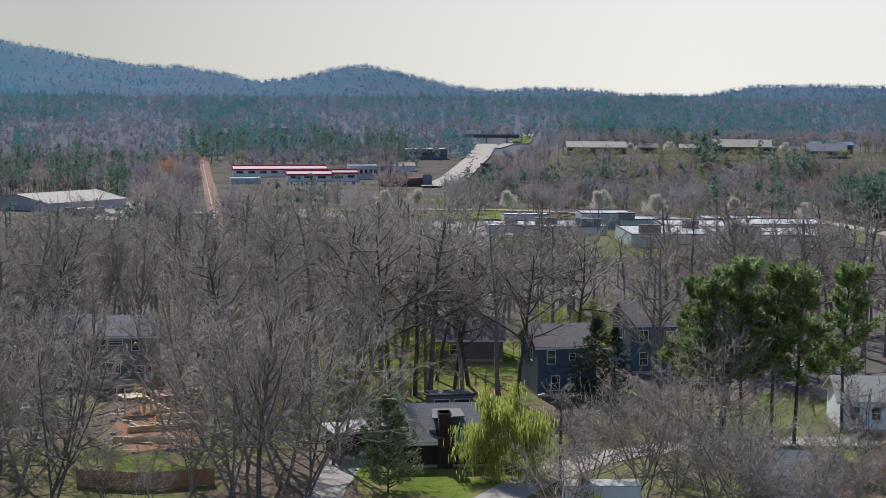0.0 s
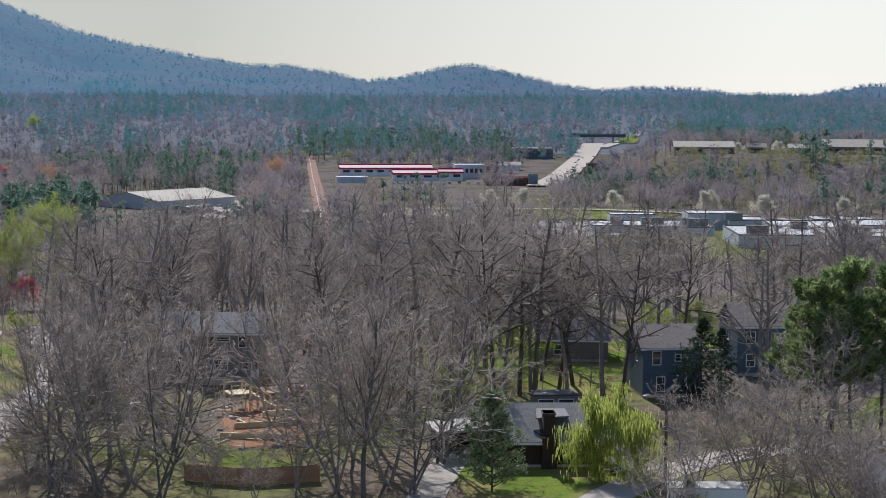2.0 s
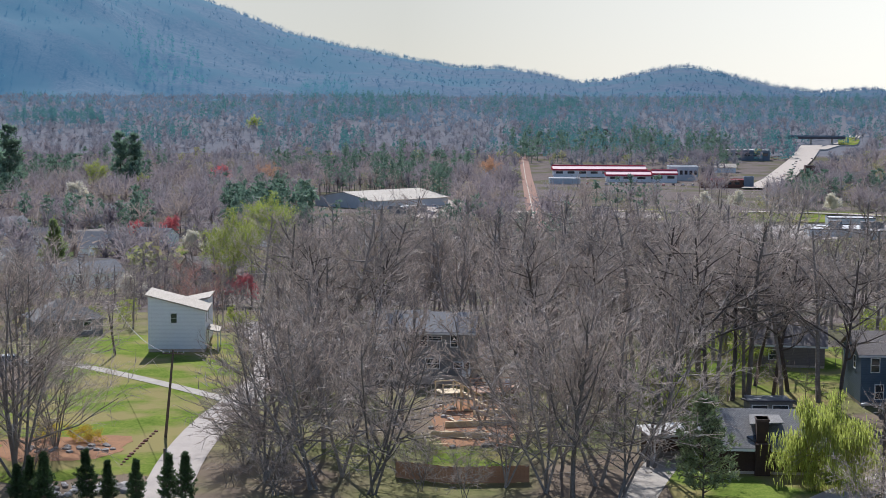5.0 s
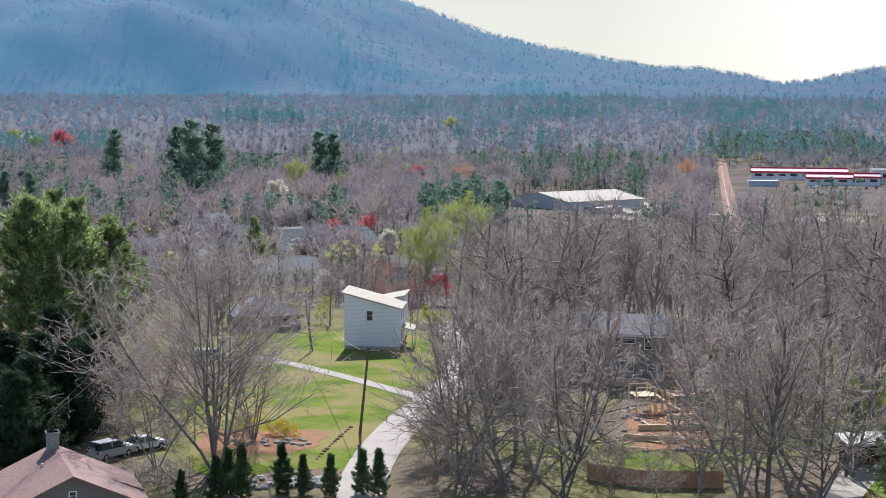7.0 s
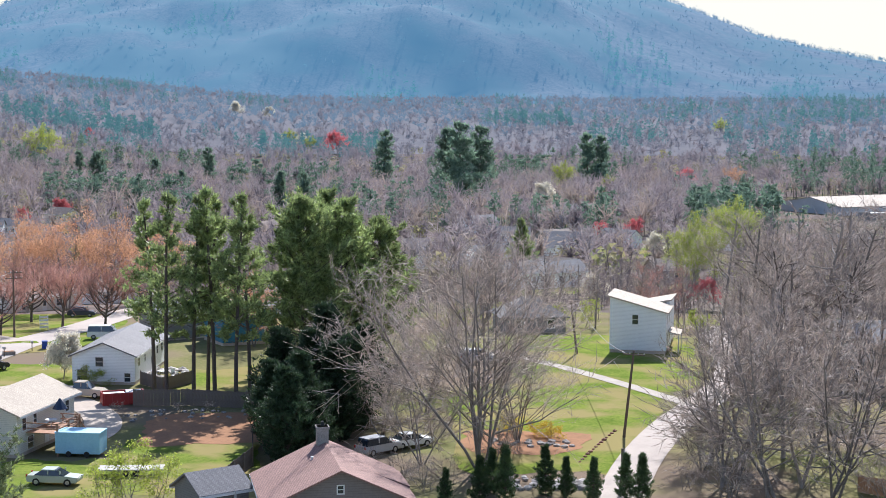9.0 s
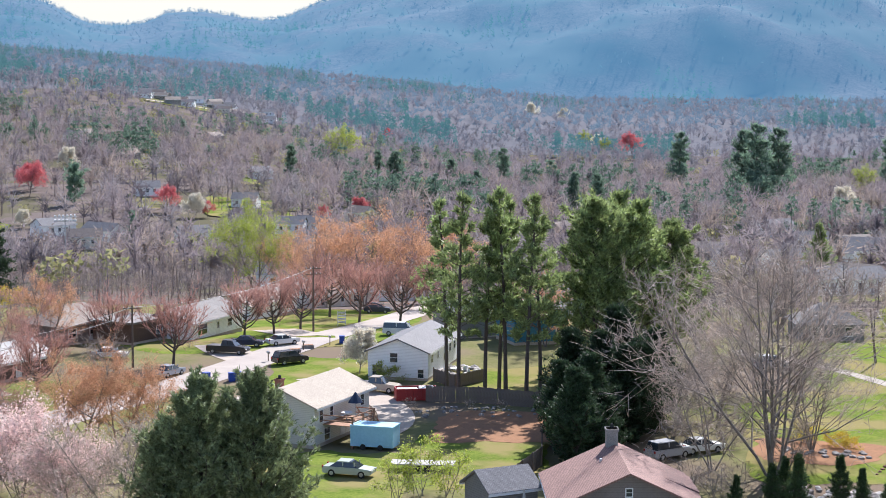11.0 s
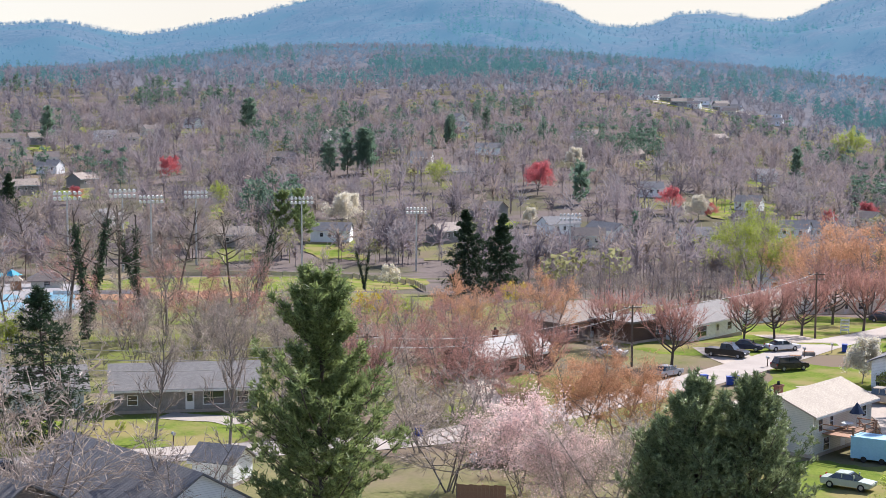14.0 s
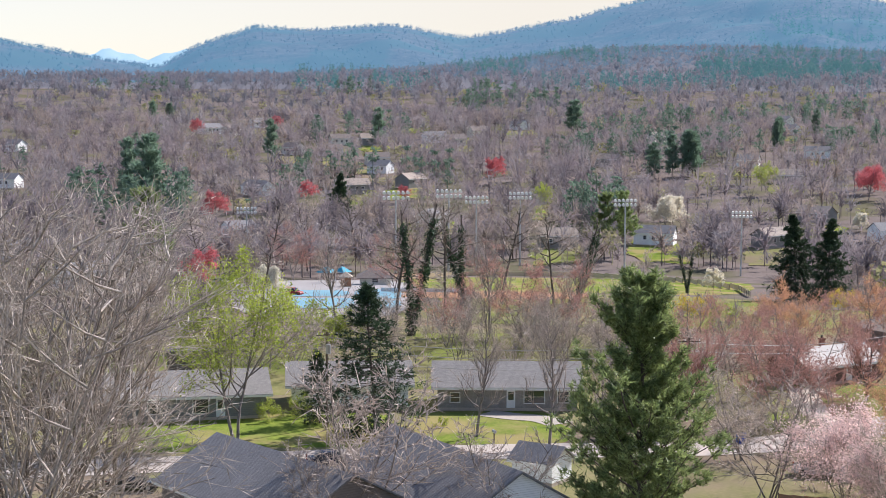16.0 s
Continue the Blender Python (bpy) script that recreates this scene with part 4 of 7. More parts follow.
# ---- builders of things
def box(bm, x0, x1, y0, y1, z0, z1):
    vs = [bm.verts.new(c) for c in ((x0, y0, z0), (x1, y0, z0), (x1, y1, z0), (x0, y1, z0), (x0, y0, z1), (x1, y0, z1), (x1, y1, z1), (x0, y1, z1))]
    for f in ((3, 2, 1, 0), (4, 5, 6, 7), (0, 1, 5, 4), (1, 2, 6, 5), (2, 3, 7, 6), (3, 0, 4, 7)):
        bm.faces.new([vs[i] for i in f])


def boxes(*bs):
    bm = bmesh.new()
    for b in bs:
        box(bm, *b)
    return bm


def rod(bm, a, b, r0, r1=None, n=8):
    a, b = Vector(a), Vector(b)
    r1 = r0 if r1 is None else r1
    q = (b - a).to_track_quat("Z", "Y")
    lo = [bm.verts.new(a + q @ Vector((math.cos(i * 2 * math.pi / n) * r0, math.sin(i * 2 * math.pi / n) * r0, 0))) for i in range(n)]
    hi = [bm.verts.new(b + q @ Vector((math.cos(i * 2 * math.pi / n) * r1, math.sin(i * 2 * math.pi / n) * r1, 0))) for i in range(n)]
    for i in range(n):
        bm.faces.new((lo[i], lo[(i + 1) % n], hi[(i + 1) % n], hi[i]))
    bm.faces.new(lo[::-1])
    bm.faces.new(hi)


def rods(*rs):
    bm = bmesh.new()
    for r in rs:
        rod(bm, *r)
    return bm


def slabs(polys, thick):
    """Flat plates with vertical thickness below the given polygons."""
    bm = bmesh.new()
    for poly in polys:
        top = [bm.verts.new(p) for p in poly]
        low = [bm.verts.new((p[0], p[1], p[2] - thick)) for p in poly]
        n = len(poly)
        bm.faces.new(top)
        bm.faces.new(low[::-1])
        for i in range(n):
            bm.faces.new((top[i], low[i], low[(i + 1) % n], top[(i + 1) % n]))
    bmesh.ops.recalc_face_normals(bm, faces=bm.faces)
    return bm


def mesh_of(name, bm, material):
    me = bpy.data.meshes.new(name)
    bm.to_mesh(me)
    bm.free()
    me.materials.append(material)
    return me


def part(name, bm, material, parent, label="", at=None):
    ob = new(name, mesh_of(name, bm, material) if isinstance(bm, bmesh.types.BMesh) else bm)
    ob.parent = parent
    if at is not None:
        ob.matrix_basis = at
    return tagged(ob, label)


def thing(name, label, category, m, group="", kind=""):
    top = tagged(new(name), label, category, group, kind)
    top.matrix_basis = m
    return top


def spot(az, r, turn=0.0, up=0.0):
    """A pose on the plan: turn 0 faces the camera's mast."""
    return Matrix.Translation(P(az, r, up)) @ pose(0, 0, 0, 0, 0, az + turn)


def window(parent, side, w, d, u, z, ww, wh, framed=TRIM):
    """A framed pane on the front, back, left or right wall of a body w x d."""
    at = {"f": pose(u, -d / 2, z), "b": pose(-u, d / 2, z, 0, 0, 180), "l": pose(-w / 2, u, z, 0, 0, -90), "r": pose(w / 2, u, z, 0, 0, 90)}[side]
    t = 0.09
    fr = part("window", boxes((-ww / 2 - t, ww / 2 + t, -0.05, 0.01, wh, wh + t), (-ww / 2 - t, ww / 2 + t, -0.07, 0.01, -t, 0),
                              (-ww / 2 - t, -ww / 2, -0.05, 0.01, 0, wh), (ww / 2, ww / 2 + t, -0.05, 0.01, 0, wh), (-ww / 2, ww / 2, -0.035, 0.01, wh / 2 - 0.025, wh / 2 + 0.025)), framed, parent, "", at)
    part("pane", boxes((-ww / 2, ww / 2, -0.02, 0.005, 0, wh)), GLASS, fr, "dark reflecting glass")
    return fr


def house(label, az, r, turn, w, d, h, roof="gable", rise=1.6, over=0.45, walls=WHITEWALL, top=SHINGLE, wins=(), doors=(), chimney=None, base=0.35, group="", cat="house", name="house", stack=BRICK):
    """A house: ridge along its x, front on -y. wins: (side, along, sill, wide, high); doors: (side, along); chimney: (x, y, wide, height above ground)."""
    ho = thing(name, label, cat, spot(az, r, turn), group)
    x, y, ox, oy = w / 2, d / 2, w / 2 + over, d / 2 + over
    part("foundation", boxes((-x + 0.03, x - 0.03, -y + 0.03, y - 0.03, -1.2, base)), CONCRETE, ho)
    bm = bmesh.new()
    box(bm, -x, x, -y, y, base, h)
    if roof in ("gable", "shed"):
        ends = [(-x, -y, h), (-x, y, h), (-x, 0, h + rise)] if roof == "gable" else [(-x, -y, h), (-x, y, h), (-x, y, h + rise)]
        a = [bm.verts.new(p) for p in ends]
        b = [bm.verts.new((-p[0], p[1], p[2])) for p in ends]
        for f in ((a[0], a[2], a[1]), (b[0], b[1], b[2]), (a[0], b[0], b[2], a[2]), (a[1], a[2], b[2], b[1])):
            bm.faces.new(f)
        bmesh.ops.recalc_face_normals(bm, faces=bm.faces)
    part("wall", bm, walls, ho)
    e = h - rise * over / y + 0.16
    g = h + rise + 0.18
    if roof == "gable":
        part("roof", slabs([[(-ox, -oy, e), (ox, -oy, e), (ox, 0, g), (-ox, 0, g)]], 0.16), top, ho)
        part("roof", slabs([[(ox, oy, e), (-ox, oy, e), (-ox, 0, g - 0.004), (ox, 0, g - 0.004)]], 0.16), top, ho)
        for s in (-1, 1):
            part("fascia", boxes((-ox, ox, s * oy - 0.03, s * oy + 0.03, e - 0.28, e - 0.05)), TRIM, ho)
    elif roof == "hip":
        k = max(x - y, 0.0)
        part("roof", slabs([[(-ox, -oy, e), (ox, -oy, e), (k, 0, g), (-k, 0, g)] if k else [(-ox, -oy, e), (ox, -oy, e), (0, 0, g)]], 0.16), top, ho)
        part("roof", slabs([[(ox, oy, e), (-ox, oy, e), (-k, 0, g), (k, 0, g)] if k else [(ox, oy, e), (-ox, oy, e), (0, 0, g)]], 0.16), top, ho)
        part("roof", slabs([[(ox, -oy, e), (ox, oy, e), (k, 0, g)]], 0.16), top, ho)
        part("roof", slabs([[(-ox, oy, e), (-ox, -oy, e), (-k, 0, g)]], 0.16), top, ho)
    elif roof == "shed":
        s = rise / d
        part("roof", slabs([[(-ox, -oy, h - s * over + 0.18), (ox, -oy, h - s * over + 0.18), (ox, oy, h + rise + s * over + 0.18), (-ox, oy, h + rise + s * over + 0.18)]], 0.18), top, ho)
    else:
        part("roof", boxes((-ox, ox, -oy, oy, h + 0.004, h + 0.3)), top, ho)
    for wn_ in wins:
        window(ho, wn_[0], w, d, *wn_[1:])
    for side, u in doors:
        at = {"f": pose(u, -y, base), "b": pose(-u, y, base, 0, 0, 180), "l": pose(-x, u, base, 0, 0, -90), "r": pose(x, u, base, 0, 0, 90)}[side]
        dr = part("door", boxes((-0.48, 0.48, -0.04, 0.01, 0, 2.05)), TRIM, ho, "", at)
        part("pane", boxes((-0.3, 0.3, -0.055, -0.035, 0.9, 1.8)), GLASS, dr)
    if chimney:
        cx, cy, cw, ch = chimney
        cm = part("chimney", boxes((cx - cw / 2, cx + cw / 2, cy - cw * 0.4, cy + cw * 0.4, 0, ch), (cx - cw / 2 - 0.08, cx + cw / 2 + 0.08, cy - cw * 0.4 - 0.08, cy + cw * 0.4 + 0.08, ch - 0.2, ch)), stack, ho)
        part("flue", rods(((cx, cy, ch), (cx, cy, ch + 0.35), 0.16, 0.14)), RUBBER, cm)
    return ho


def strip(name, label, pts, width, material, up, step=4.0, kind="structure", category="road"):
    """A band of road that lies on the land along points (az, r)."""
    line = [P(a, r).to_2d() for a, r in pts]
    # rounded by two rounds of corner cutting
    for _ in range(2):
        cut = [line[0]]
        for a, b in zip(line, line[1:]):
            cut += [a.lerp(b, 0.25), a.lerp(b, 0.75)]
        line = cut + [line[-1]]
    fine = [line[0]]
    for a, b in zip(line, line[1:]):
        n = max(1, int((b - a).length / step))
        fine += [a.lerp(b, (i + 1) / n) for i in range(n)]
    bm = bmesh.new()
    rows = []
    for i, p in enumerate(fine):
        d = (fine[min(i + 1, len(fine) - 1)] - fine[max(i - 1, 0)]).normalized()
        s = Vector((-d.y, d.x)) * width / 2
        row = []
        for k in (-1, 0, 1):
            c = p + s * k
            row.append(bm.verts.new((c.x, c.y, height(c.x, c.y) + up)))
        rows.append(row)
    for a, b in zip(rows, rows[1:]):
        for k in range(2):
            bm.faces.new((a[k], a[k + 1], b[k + 1], b[k]))
    bmesh.ops.recalc_face_normals(bm, faces=bm.faces)
    ob = new(name, mesh_of(name, bm, material))
    if sum(f.normal.z for f in ob.data.polygons) < 0:
        ob.data.flip_normals()
    return tagged(ob, label, category, kind=kind)


def patch(name, label, az0, az1, r0, r1, material, up, ragged=0.12, seed=0, category="lawn"):
    """A lawn or yard with an uneven edge, lying on the land."""
    rng = np.random.default_rng(seed)
    bm = bmesh.new()
    ca, cr, ha, hr = (az0 + az1) / 2, (r0 + r1) / 2, (az1 - az0) / 2, (r1 - r0) / 2
    n, m = 40, max(3, int(hr / 6))
    wob = 1 + ragged * np.convolve(rng.normal(size=n + 6), np.ones(3) / 3, "same")[:n]
    rings = []
    for j in range(m + 1):
        ring = []
        for i in range(n):
            th = i * 2 * math.pi / n
            c, s = math.cos(th), math.sin(th)
            q = wob[i] * (abs(c) ** 4 + abs(s) ** 4) ** -0.25 * (0.02 + 0.98 * j / m)
            p = P(ca + ha * c * q, cr + hr * s * q, up)
            ring.append(bm.verts.new(p))
        rings.append(ring)
    for a, b in zip(rings, rings[1:]):
        for i in range(n):
            bm.faces.new((a[i], b[i], b[(i + 1) % n], a[(i + 1) % n]))
    bm.faces.new(rings[0])
    bmesh.ops.recalc_face_normals(bm, faces=bm.faces)
    ob = new(name, mesh_of(name, bm, material))
    if sum(f.normal.z for f in ob.data.polygons) < 0:
        ob.data.flip_normals()
    return tagged(ob, label, category, kind="structure")


def vehicle(name, label, az, r, turn, body=BLACKPAINT, shape="suv", scale=1.0):
    """A road vehicle, its nose along +x."""
    ca = thing(name, label, "truck" if shape == "pickup" else "car", Matrix.Translation(P(az, r, 0.05)) @ pose(0, 0, 0, 0, 0, turn) @ Matrix.Scale(scale, 4))
    ln, wd = {"suv": (4.75, 0.93), "sedan": (4.8, 0.9), "pickup": (5.7, 0.98), "van": (5.0, 0.98)}[shape]
    hood = {"suv": 1.02, "sedan": 0.9, "pickup": 1.08, "van": 1.1}[shape]
    roof = {"suv": 1.72, "sedan": 1.43, "pickup": 1.82, "van": 1.9}[shape]
    cab = {"suv": (-2.2, 1.25, -1.95, 0.45), "sedan": (-1.75, 1.2, -1.05, 0.35), "pickup": (-0.75, 1.45, -0.6, 0.75), "van": (-2.4, 1.7, -2.3, 0.9)}[shape]
    f = ln / 2

    def loft(profile, w0, w1, z0, z1):
        bm = bmesh.new()
        rows = []
        for s in (-1, 1):
            rows.append([bm.verts.new((x, s * (w0 + (w1 - w0) * np.clip((z - z0) / (z1 - z0), 0, 1)), z)) for x, z in profile])
        n = len(profile)
        bm.faces.new(rows[0])
        bm.faces.new(rows[1][::-1])
        for i in range(n):
            bm.faces.new((rows[0][i], rows[1][i], rows[1][(i + 1) % n], rows[0][(i + 1) % n]))
        bmesh.ops.recalc_face_normals(bm, faces=bm.faces)
        bmesh.ops.bevel(bm, geom=[e for e in bm.edges if e.calc_face_angle(0) > 0.5], offset=0.06, segments=2, affect="EDGES")
        return bm

    part("body", loft([(-f, 0.45), (-f + 0.12, 0.3), (f - 0.15, 0.3), (f, 0.5), (f - 0.04, 0.75), (f - 0.25, hood - 0.1), (cab[1], hood), (cab[0], hood + 0.02), (-f + 0.02, hood)], wd, wd - 0.04, 0.3, hood), body, ca)
    part("cabin", loft([(cab[0], hood - 0.02), (cab[1], hood - 0.02), (cab[3], roof - 0.05), (cab[3] - 0.2, roof), (cab[2] + 0.1, roof), (cab[2], roof - 0.08)], wd - 0.05, wd - 0.22, hood, roof), GLASS, ca, "dark glazed cabin")
    part("roof_panel", boxes((cab[2] + 0.05, cab[3] - 0.12, -wd + 0.22, wd - 0.22, roof - 0.06, roof + 0.025)), body, ca)
    for x in ((cab[0] + cab[1]) / 2 - 0.1, cab[1] - 0.45):
        for s in (-1, 1):
            part("pillar", boxes((x - 0.05, x + 0.05, s * (wd - 0.15) - 0.05, s * (wd - 0.15) + 0.05, hood, roof - 0.05)), body, ca)
    if shape == "pickup":
        part("load_bed", boxes((-f + 0.1, cab[0] - 0.08, -wd + 0.1, wd - 0.1, hood - 0.02, hood + 0.03)), DARKROOF, ca, "dark open load bed")
    for x in (-f + 0.95, f - 0.95):
        for s in (-1, 1):
            wl = part("wheel", rods(((x, s * (wd - 0.2), 0.34), (x, s * (wd + 0.01), 0.34), 0.34, 0.34, 14)), RUBBER, ca)
            part("rim", rods(((x, s * (wd + 0.005), 0.34), (x, s * (wd + 0.02), 0.34), 0.2, 0.18, 12)), STEEL, wl)
    for s in (-1, 1):
        part("headlight", boxes((f - 0.1, f + 0.0, s * (wd - 0.25) - 0.16, s * (wd - 0.25) + 0.16, 0.66, 0.8)), LAMPGLASS, ca)
        part("tail_light", boxes((-f - 0.012, -f + 0.1, s * (wd - 0.18) - 0.1, s * (wd - 0.18) + 0.1, 0.75, 1.0)), TAILRED, ca)
    return ca


SHARED = {}


def fence(label, pts, high, material, gap=2.4, board=0.16, group=""):
    """A board fence along points (az, r): every post is a part, the boards of each bay are pieces."""
    fe = thing("fence", label, "fence", Matrix.Identity(4), group)
    for (a0, r0), (a1, r1) in zip(pts, pts[1:]):
        a, b = P(a0, r0), P(a1, r1)
        n = max(1, int((b - a).length / gap))
        d = (b - a) / n
        tn = math.degrees(math.atan2(d.y, d.x))
        for i in range(n):
            p = a + d * i
            at = Matrix.Translation(p) @ pose(0, 0, 0, 0, 0, tn)
            part("post", boxes((-0.05, 0.05, -0.05, 0.05, -0.2, high + 0.08)), OLDWOOD, fe, "", at)
            k = max(2, int(d.length / board / 2.2))
            bw = d.length / k
            key = ("board", material.name, round(bw, 2), high)
            if key not in SHARED:
                SHARED[key] = mesh_of("board", boxes((0.006, bw - 0.006, -0.072, -0.052, 0.03, high)), material)
            for j in range(k):
                part("board", SHARED[key], None, fe, "", at @ pose(j * bw, -0.008 * (j % 2), -0.03 * (j % 3)))
    return fe


def utility_pole(label, az, r, high, turn=0.0, arms=1, lean=0.0, lamp=False, drum=False):
    po = thing("utility_pole", label, "pole", spot(az, r, turn) @ pose(0, 0, 0, 0, lean, 0))
    part("pole", rods(((0, 0, -0.5), (0, 0, high), 0.17, 0.11)), POLEWOOD, po)
    for k in range(arms):
        z = high - 0.35 - 0.8 * k
        arm = part("crossarm", boxes((-1.2, 1.2, -0.18, -0.06, z - 0.06, z + 0.06)), POLEWOOD, po)
        for x in (-1.1, -0.45, 0.45, 1.1):
            part("insulator", rods(((x, -0.12, z + 0.06), (x, -0.12, z + 0.24), 0.05, 0.03)), TRIM, arm)
    if drum:
        part("transformer", rods(((0.0, -0.42, high - 2.3), (0.0, -0.42, high - 1.3), 0.28, 0.28, 14)), STEEL, po, "grey drum transformer")
    if lamp:
        part("lamp_arm", rods(((0, 0, high - 0.6), (-1.6, 0, high - 0.2), 0.04, 0.03)), STEEL, po)
        part("lamp_head", rods(((-1.5, 0, high - 0.2), (-2.1, 0, high - 0.25), 0.12, 0.08)), STEEL, po)
    return po


def cable(a, b, sag, r=0.032, label="thin grey overhead cable between utility poles"):
    a, b = Vector(a), Vector(b)
    side = (b - a).cross(Vector((0, 0, 1))).normalized() * r
    v = []
    for i in range(13):
        f = i / 12
        p = a.lerp(b, f) - Vector((0, 0, sag * 4 * f * (1 - f)))
        v += [p + side, p + Vector((0, 0, r)), p - side, p - Vector((0, 0, r))]
    return tagged(new("overhead_cable", mesh_np("overhead_cable", np.array([tuple(q) for q in v]), grid_faces(13, 4, True), WIRE)), label, "cable", "overhead cables")


def light_mast(label, az, r, high, turn=0.0, lamps=6):
    po = thing("floodlight_mast", label, "floodlight", spot(az, r, turn), "sports field floodlights")
    part("mast", rods(((0, 0, -0.5), (0, 0, high), 0.3, 0.17)), STEEL, po)
    for z in (high - 0.1, high - 1.3):
        part("crossbar", boxes((-lamps * 0.55, lamps * 0.55, -0.06, 0.06, z - 0.05, z + 0.05)), STEEL, po)
    for k in range(lamps):
        x = (k - (lamps - 1) / 2) * 1.1
        for z in (high + 0.22, high - 1.0):
            part("floodlight", rods(((x, 0.25, z + 0.1), (x, -0.5, z - 0.16), 0.26, 0.42, 10)), TRIM, po)
    return po

# ---- lawns, roads and yards
patch("lawn", "bright spring lawn round the brown house", -3.6, 3.2, 140, 166, LAWN, 0.03, seed=1)
patch("lawn", "small mown lawn behind a plank fence", 8.6, 11.4, 152, 164, LAWN, 0.03, seed=2)
patch("garden_bed", "bare red garden soil with building rubble", 8.3, 11.2, 166, 190, DIRT, 0.03, seed=3, category="garden")
patch("lawn", "sunny lawn below the white house", 18.9, 26.2, 154, 204, LAWN, 0.02, seed=4)
patch("lawn", "sunny lawn round the white house", 17.6, 24.5, 196, 246, LAWN, 0.03, seed=5)
patch("garden_bed", "reddish planting bed with stones", 21.6, 25.8, 163, 174, DIRT, 0.05, seed=6, category="garden")
patch("lawn", "rough lawn beside the pines", -16.5, -10.5, 156, 205, DRYLAWN, 0.02, 0.25, seed=41)
patch("lawn", "shaded back lawn under tall pines", 32.4, 37.8, 147, 173, LAWN, 0.02, seed=7)
patch("garden_bed", "bare red earth with long trunk shadows", 32.2, 37.0, 168, 184, DIRT, 0.05, seed=8, category="garden")
patch("lawn", "fenced bright green lawn behind the pines", 31.6, 36.4, 190, 214, LAWN, 0.03, seed=9)
patch("lawn", "front lawns along the street", 38.4, 42.4, 196, 222, LAWN, 0.02, seed=10)
patch("lawn", "front lawns across the street", 37.2, 47.6, 226, 300, LAWN, 0.015, seed=11)
patch("lawn", "grass below the timber deck", 37.6, 43.0, 140, 164, LAWN, 0.02, seed=12)
patch("lawn", "patchy lawn by the steps", 46.5, 53.5, 176, 208, DRYLAWN, 0.02, seed=13)
patch("lawn", "grass in front of the stone house", 60.0, 66.0, 167, 184, LAWN, 0.02, seed=14)
patch("lawn", "grass in front of the long low house", 66.5, 77.0, 165, 184, LAWN, 0.02, seed=15)
patch("lawn", "open grass behind the low houses", 58.0, 78.0, 196, 246, DRYLAWN, 0.02, seed=16)
patch("sports_field", "green outfield of a ball field", 54.0, 66.0, 392, 500, LAWN, 0.06, 0.03, seed=17, category="field")
patch("infield", "red clay infield of the ball field", 59.5, 65.8, 352, 398, DIRT, 0.12, 0.08, seed=18, category="field")
patch("lawn", "pale dry grass by the field", 45.5, 53.0, 262, 330, DRYLAWN, 0.04, seed=19)
patch("lawn", "dry grass between the houses and the ball field", 53.4, 64.5, 256, 388, DRYLAWN, 0.05, 0.08, seed=45)
patch("lawn", "green clearing beyond the dark houses", -8.4, -3.2, 232, 262, LAWN, 0.04, seed=20)
patch("lawn", "green undergrowth in the woods", -3.0, 4.5, 196, 236, LAWN, 0.03, 0.3, seed=21)
patch("parking_lot", "pale car park beside the sheds", 9.6, 12.0, 762, 900, CONCRETE, 0.4, 0.05, seed=22, category="parking")
patch("lawn", "green strip in front of the stores", -4.5, 6.0, 765, 842, LAWN, 0.4, seed=23)
patch("parking_lot", "pale gravel yard in the valley", 3.4, 6.2, 770, 812, CONCRETE, 0.55, 0.1, seed=24, category="parking")
patch("lawn", "grass bank round the school", -15.5, 0.5, 575, 760, DRYLAWN, 0.2, 0.05, seed=25)
patch("parking_lot", "car park of the school", -2.6, 2.4, 660, 740, ASPHALT, 0.5, 0.05, seed=26, category="parking")
patch("hill_clearing", "bare graded slope round hillside houses", 43.2, 46.4, 1460, 1530, DRYLAWN, 0.6, 0.15, seed=27, category="clearing")
patch("lawn", "grassy clearing among far houses", 41.5, 44.5, 690, 780, LAWN, 0.5, 0.2, seed=28)
strip("lane", "worn pale asphalt lane beside the lawn", [(20.9, 128), (20.1, 156), (18.8, 178), (17.5, 194), (16.5, 212), (16.9, 236), (17.6, 268)], 4.4, ASPHALT, 0.07)
strip("path", "narrow pale gravel path across the lawn", [(18.0, 191), (20.8, 206), (23.3, 220), (26.5, 232)], 2.0, GRAVEL, 0.075)
strip("street", "worn grey residential street", [(82, 160), (75.2, 159.5), (63.7, 164), (54, 168), (50.5, 180), (46.4, 197), (43.6, 214), (40.6, 240), (38.2, 272), (36.4, 320)], 6.6, ASPHALT, 0.07)
strip("lane", "pale lane past the brown house", [(-0.6, 136), (-2.4, 148), (-3.95, 156), (-6.2, 165), (-10, 172), (-16, 176)], 4.2, ASPHALT, 0.07)
strip("driveway", "gravel driveway by the carport", [(4.6, 134), (4.1, 146), (3.5, 156), (2.7, 168)], 3.4, GRAVEL, 0.06, category="driveway")
strip("driveway", "curving concrete driveway", [(41.0, 206), (39.3, 197), (38.2, 188), (37.9, 178), (38.9, 170)], 4.0, CONCRETE, 0.065, category="driveway")
strip("driveway", "concrete driveway with the parked pickup", [(43.0, 220), (43.7, 226), (44.2, 234)], 6.0, CONCRETE, 0.062, category="driveway")
strip("driveway", "concrete driveway of the stone house", [(60.3, 178), (61.0, 181), (61.9, 181.5), (62.9, 183.5)], 3.6, GRAVEL, 0.066, category="driveway")
strip("driveway", "pale driveway beside the steps", [(50.8, 180), (52.0, 192), (52.2, 204)], 3.6, CONCRETE, 0.066, category="driveway")
strip("driveway", "concrete driveway across the street", [(41.0, 242), (42.2, 254)], 7.0, CONCRETE, 0.062, category="driveway")
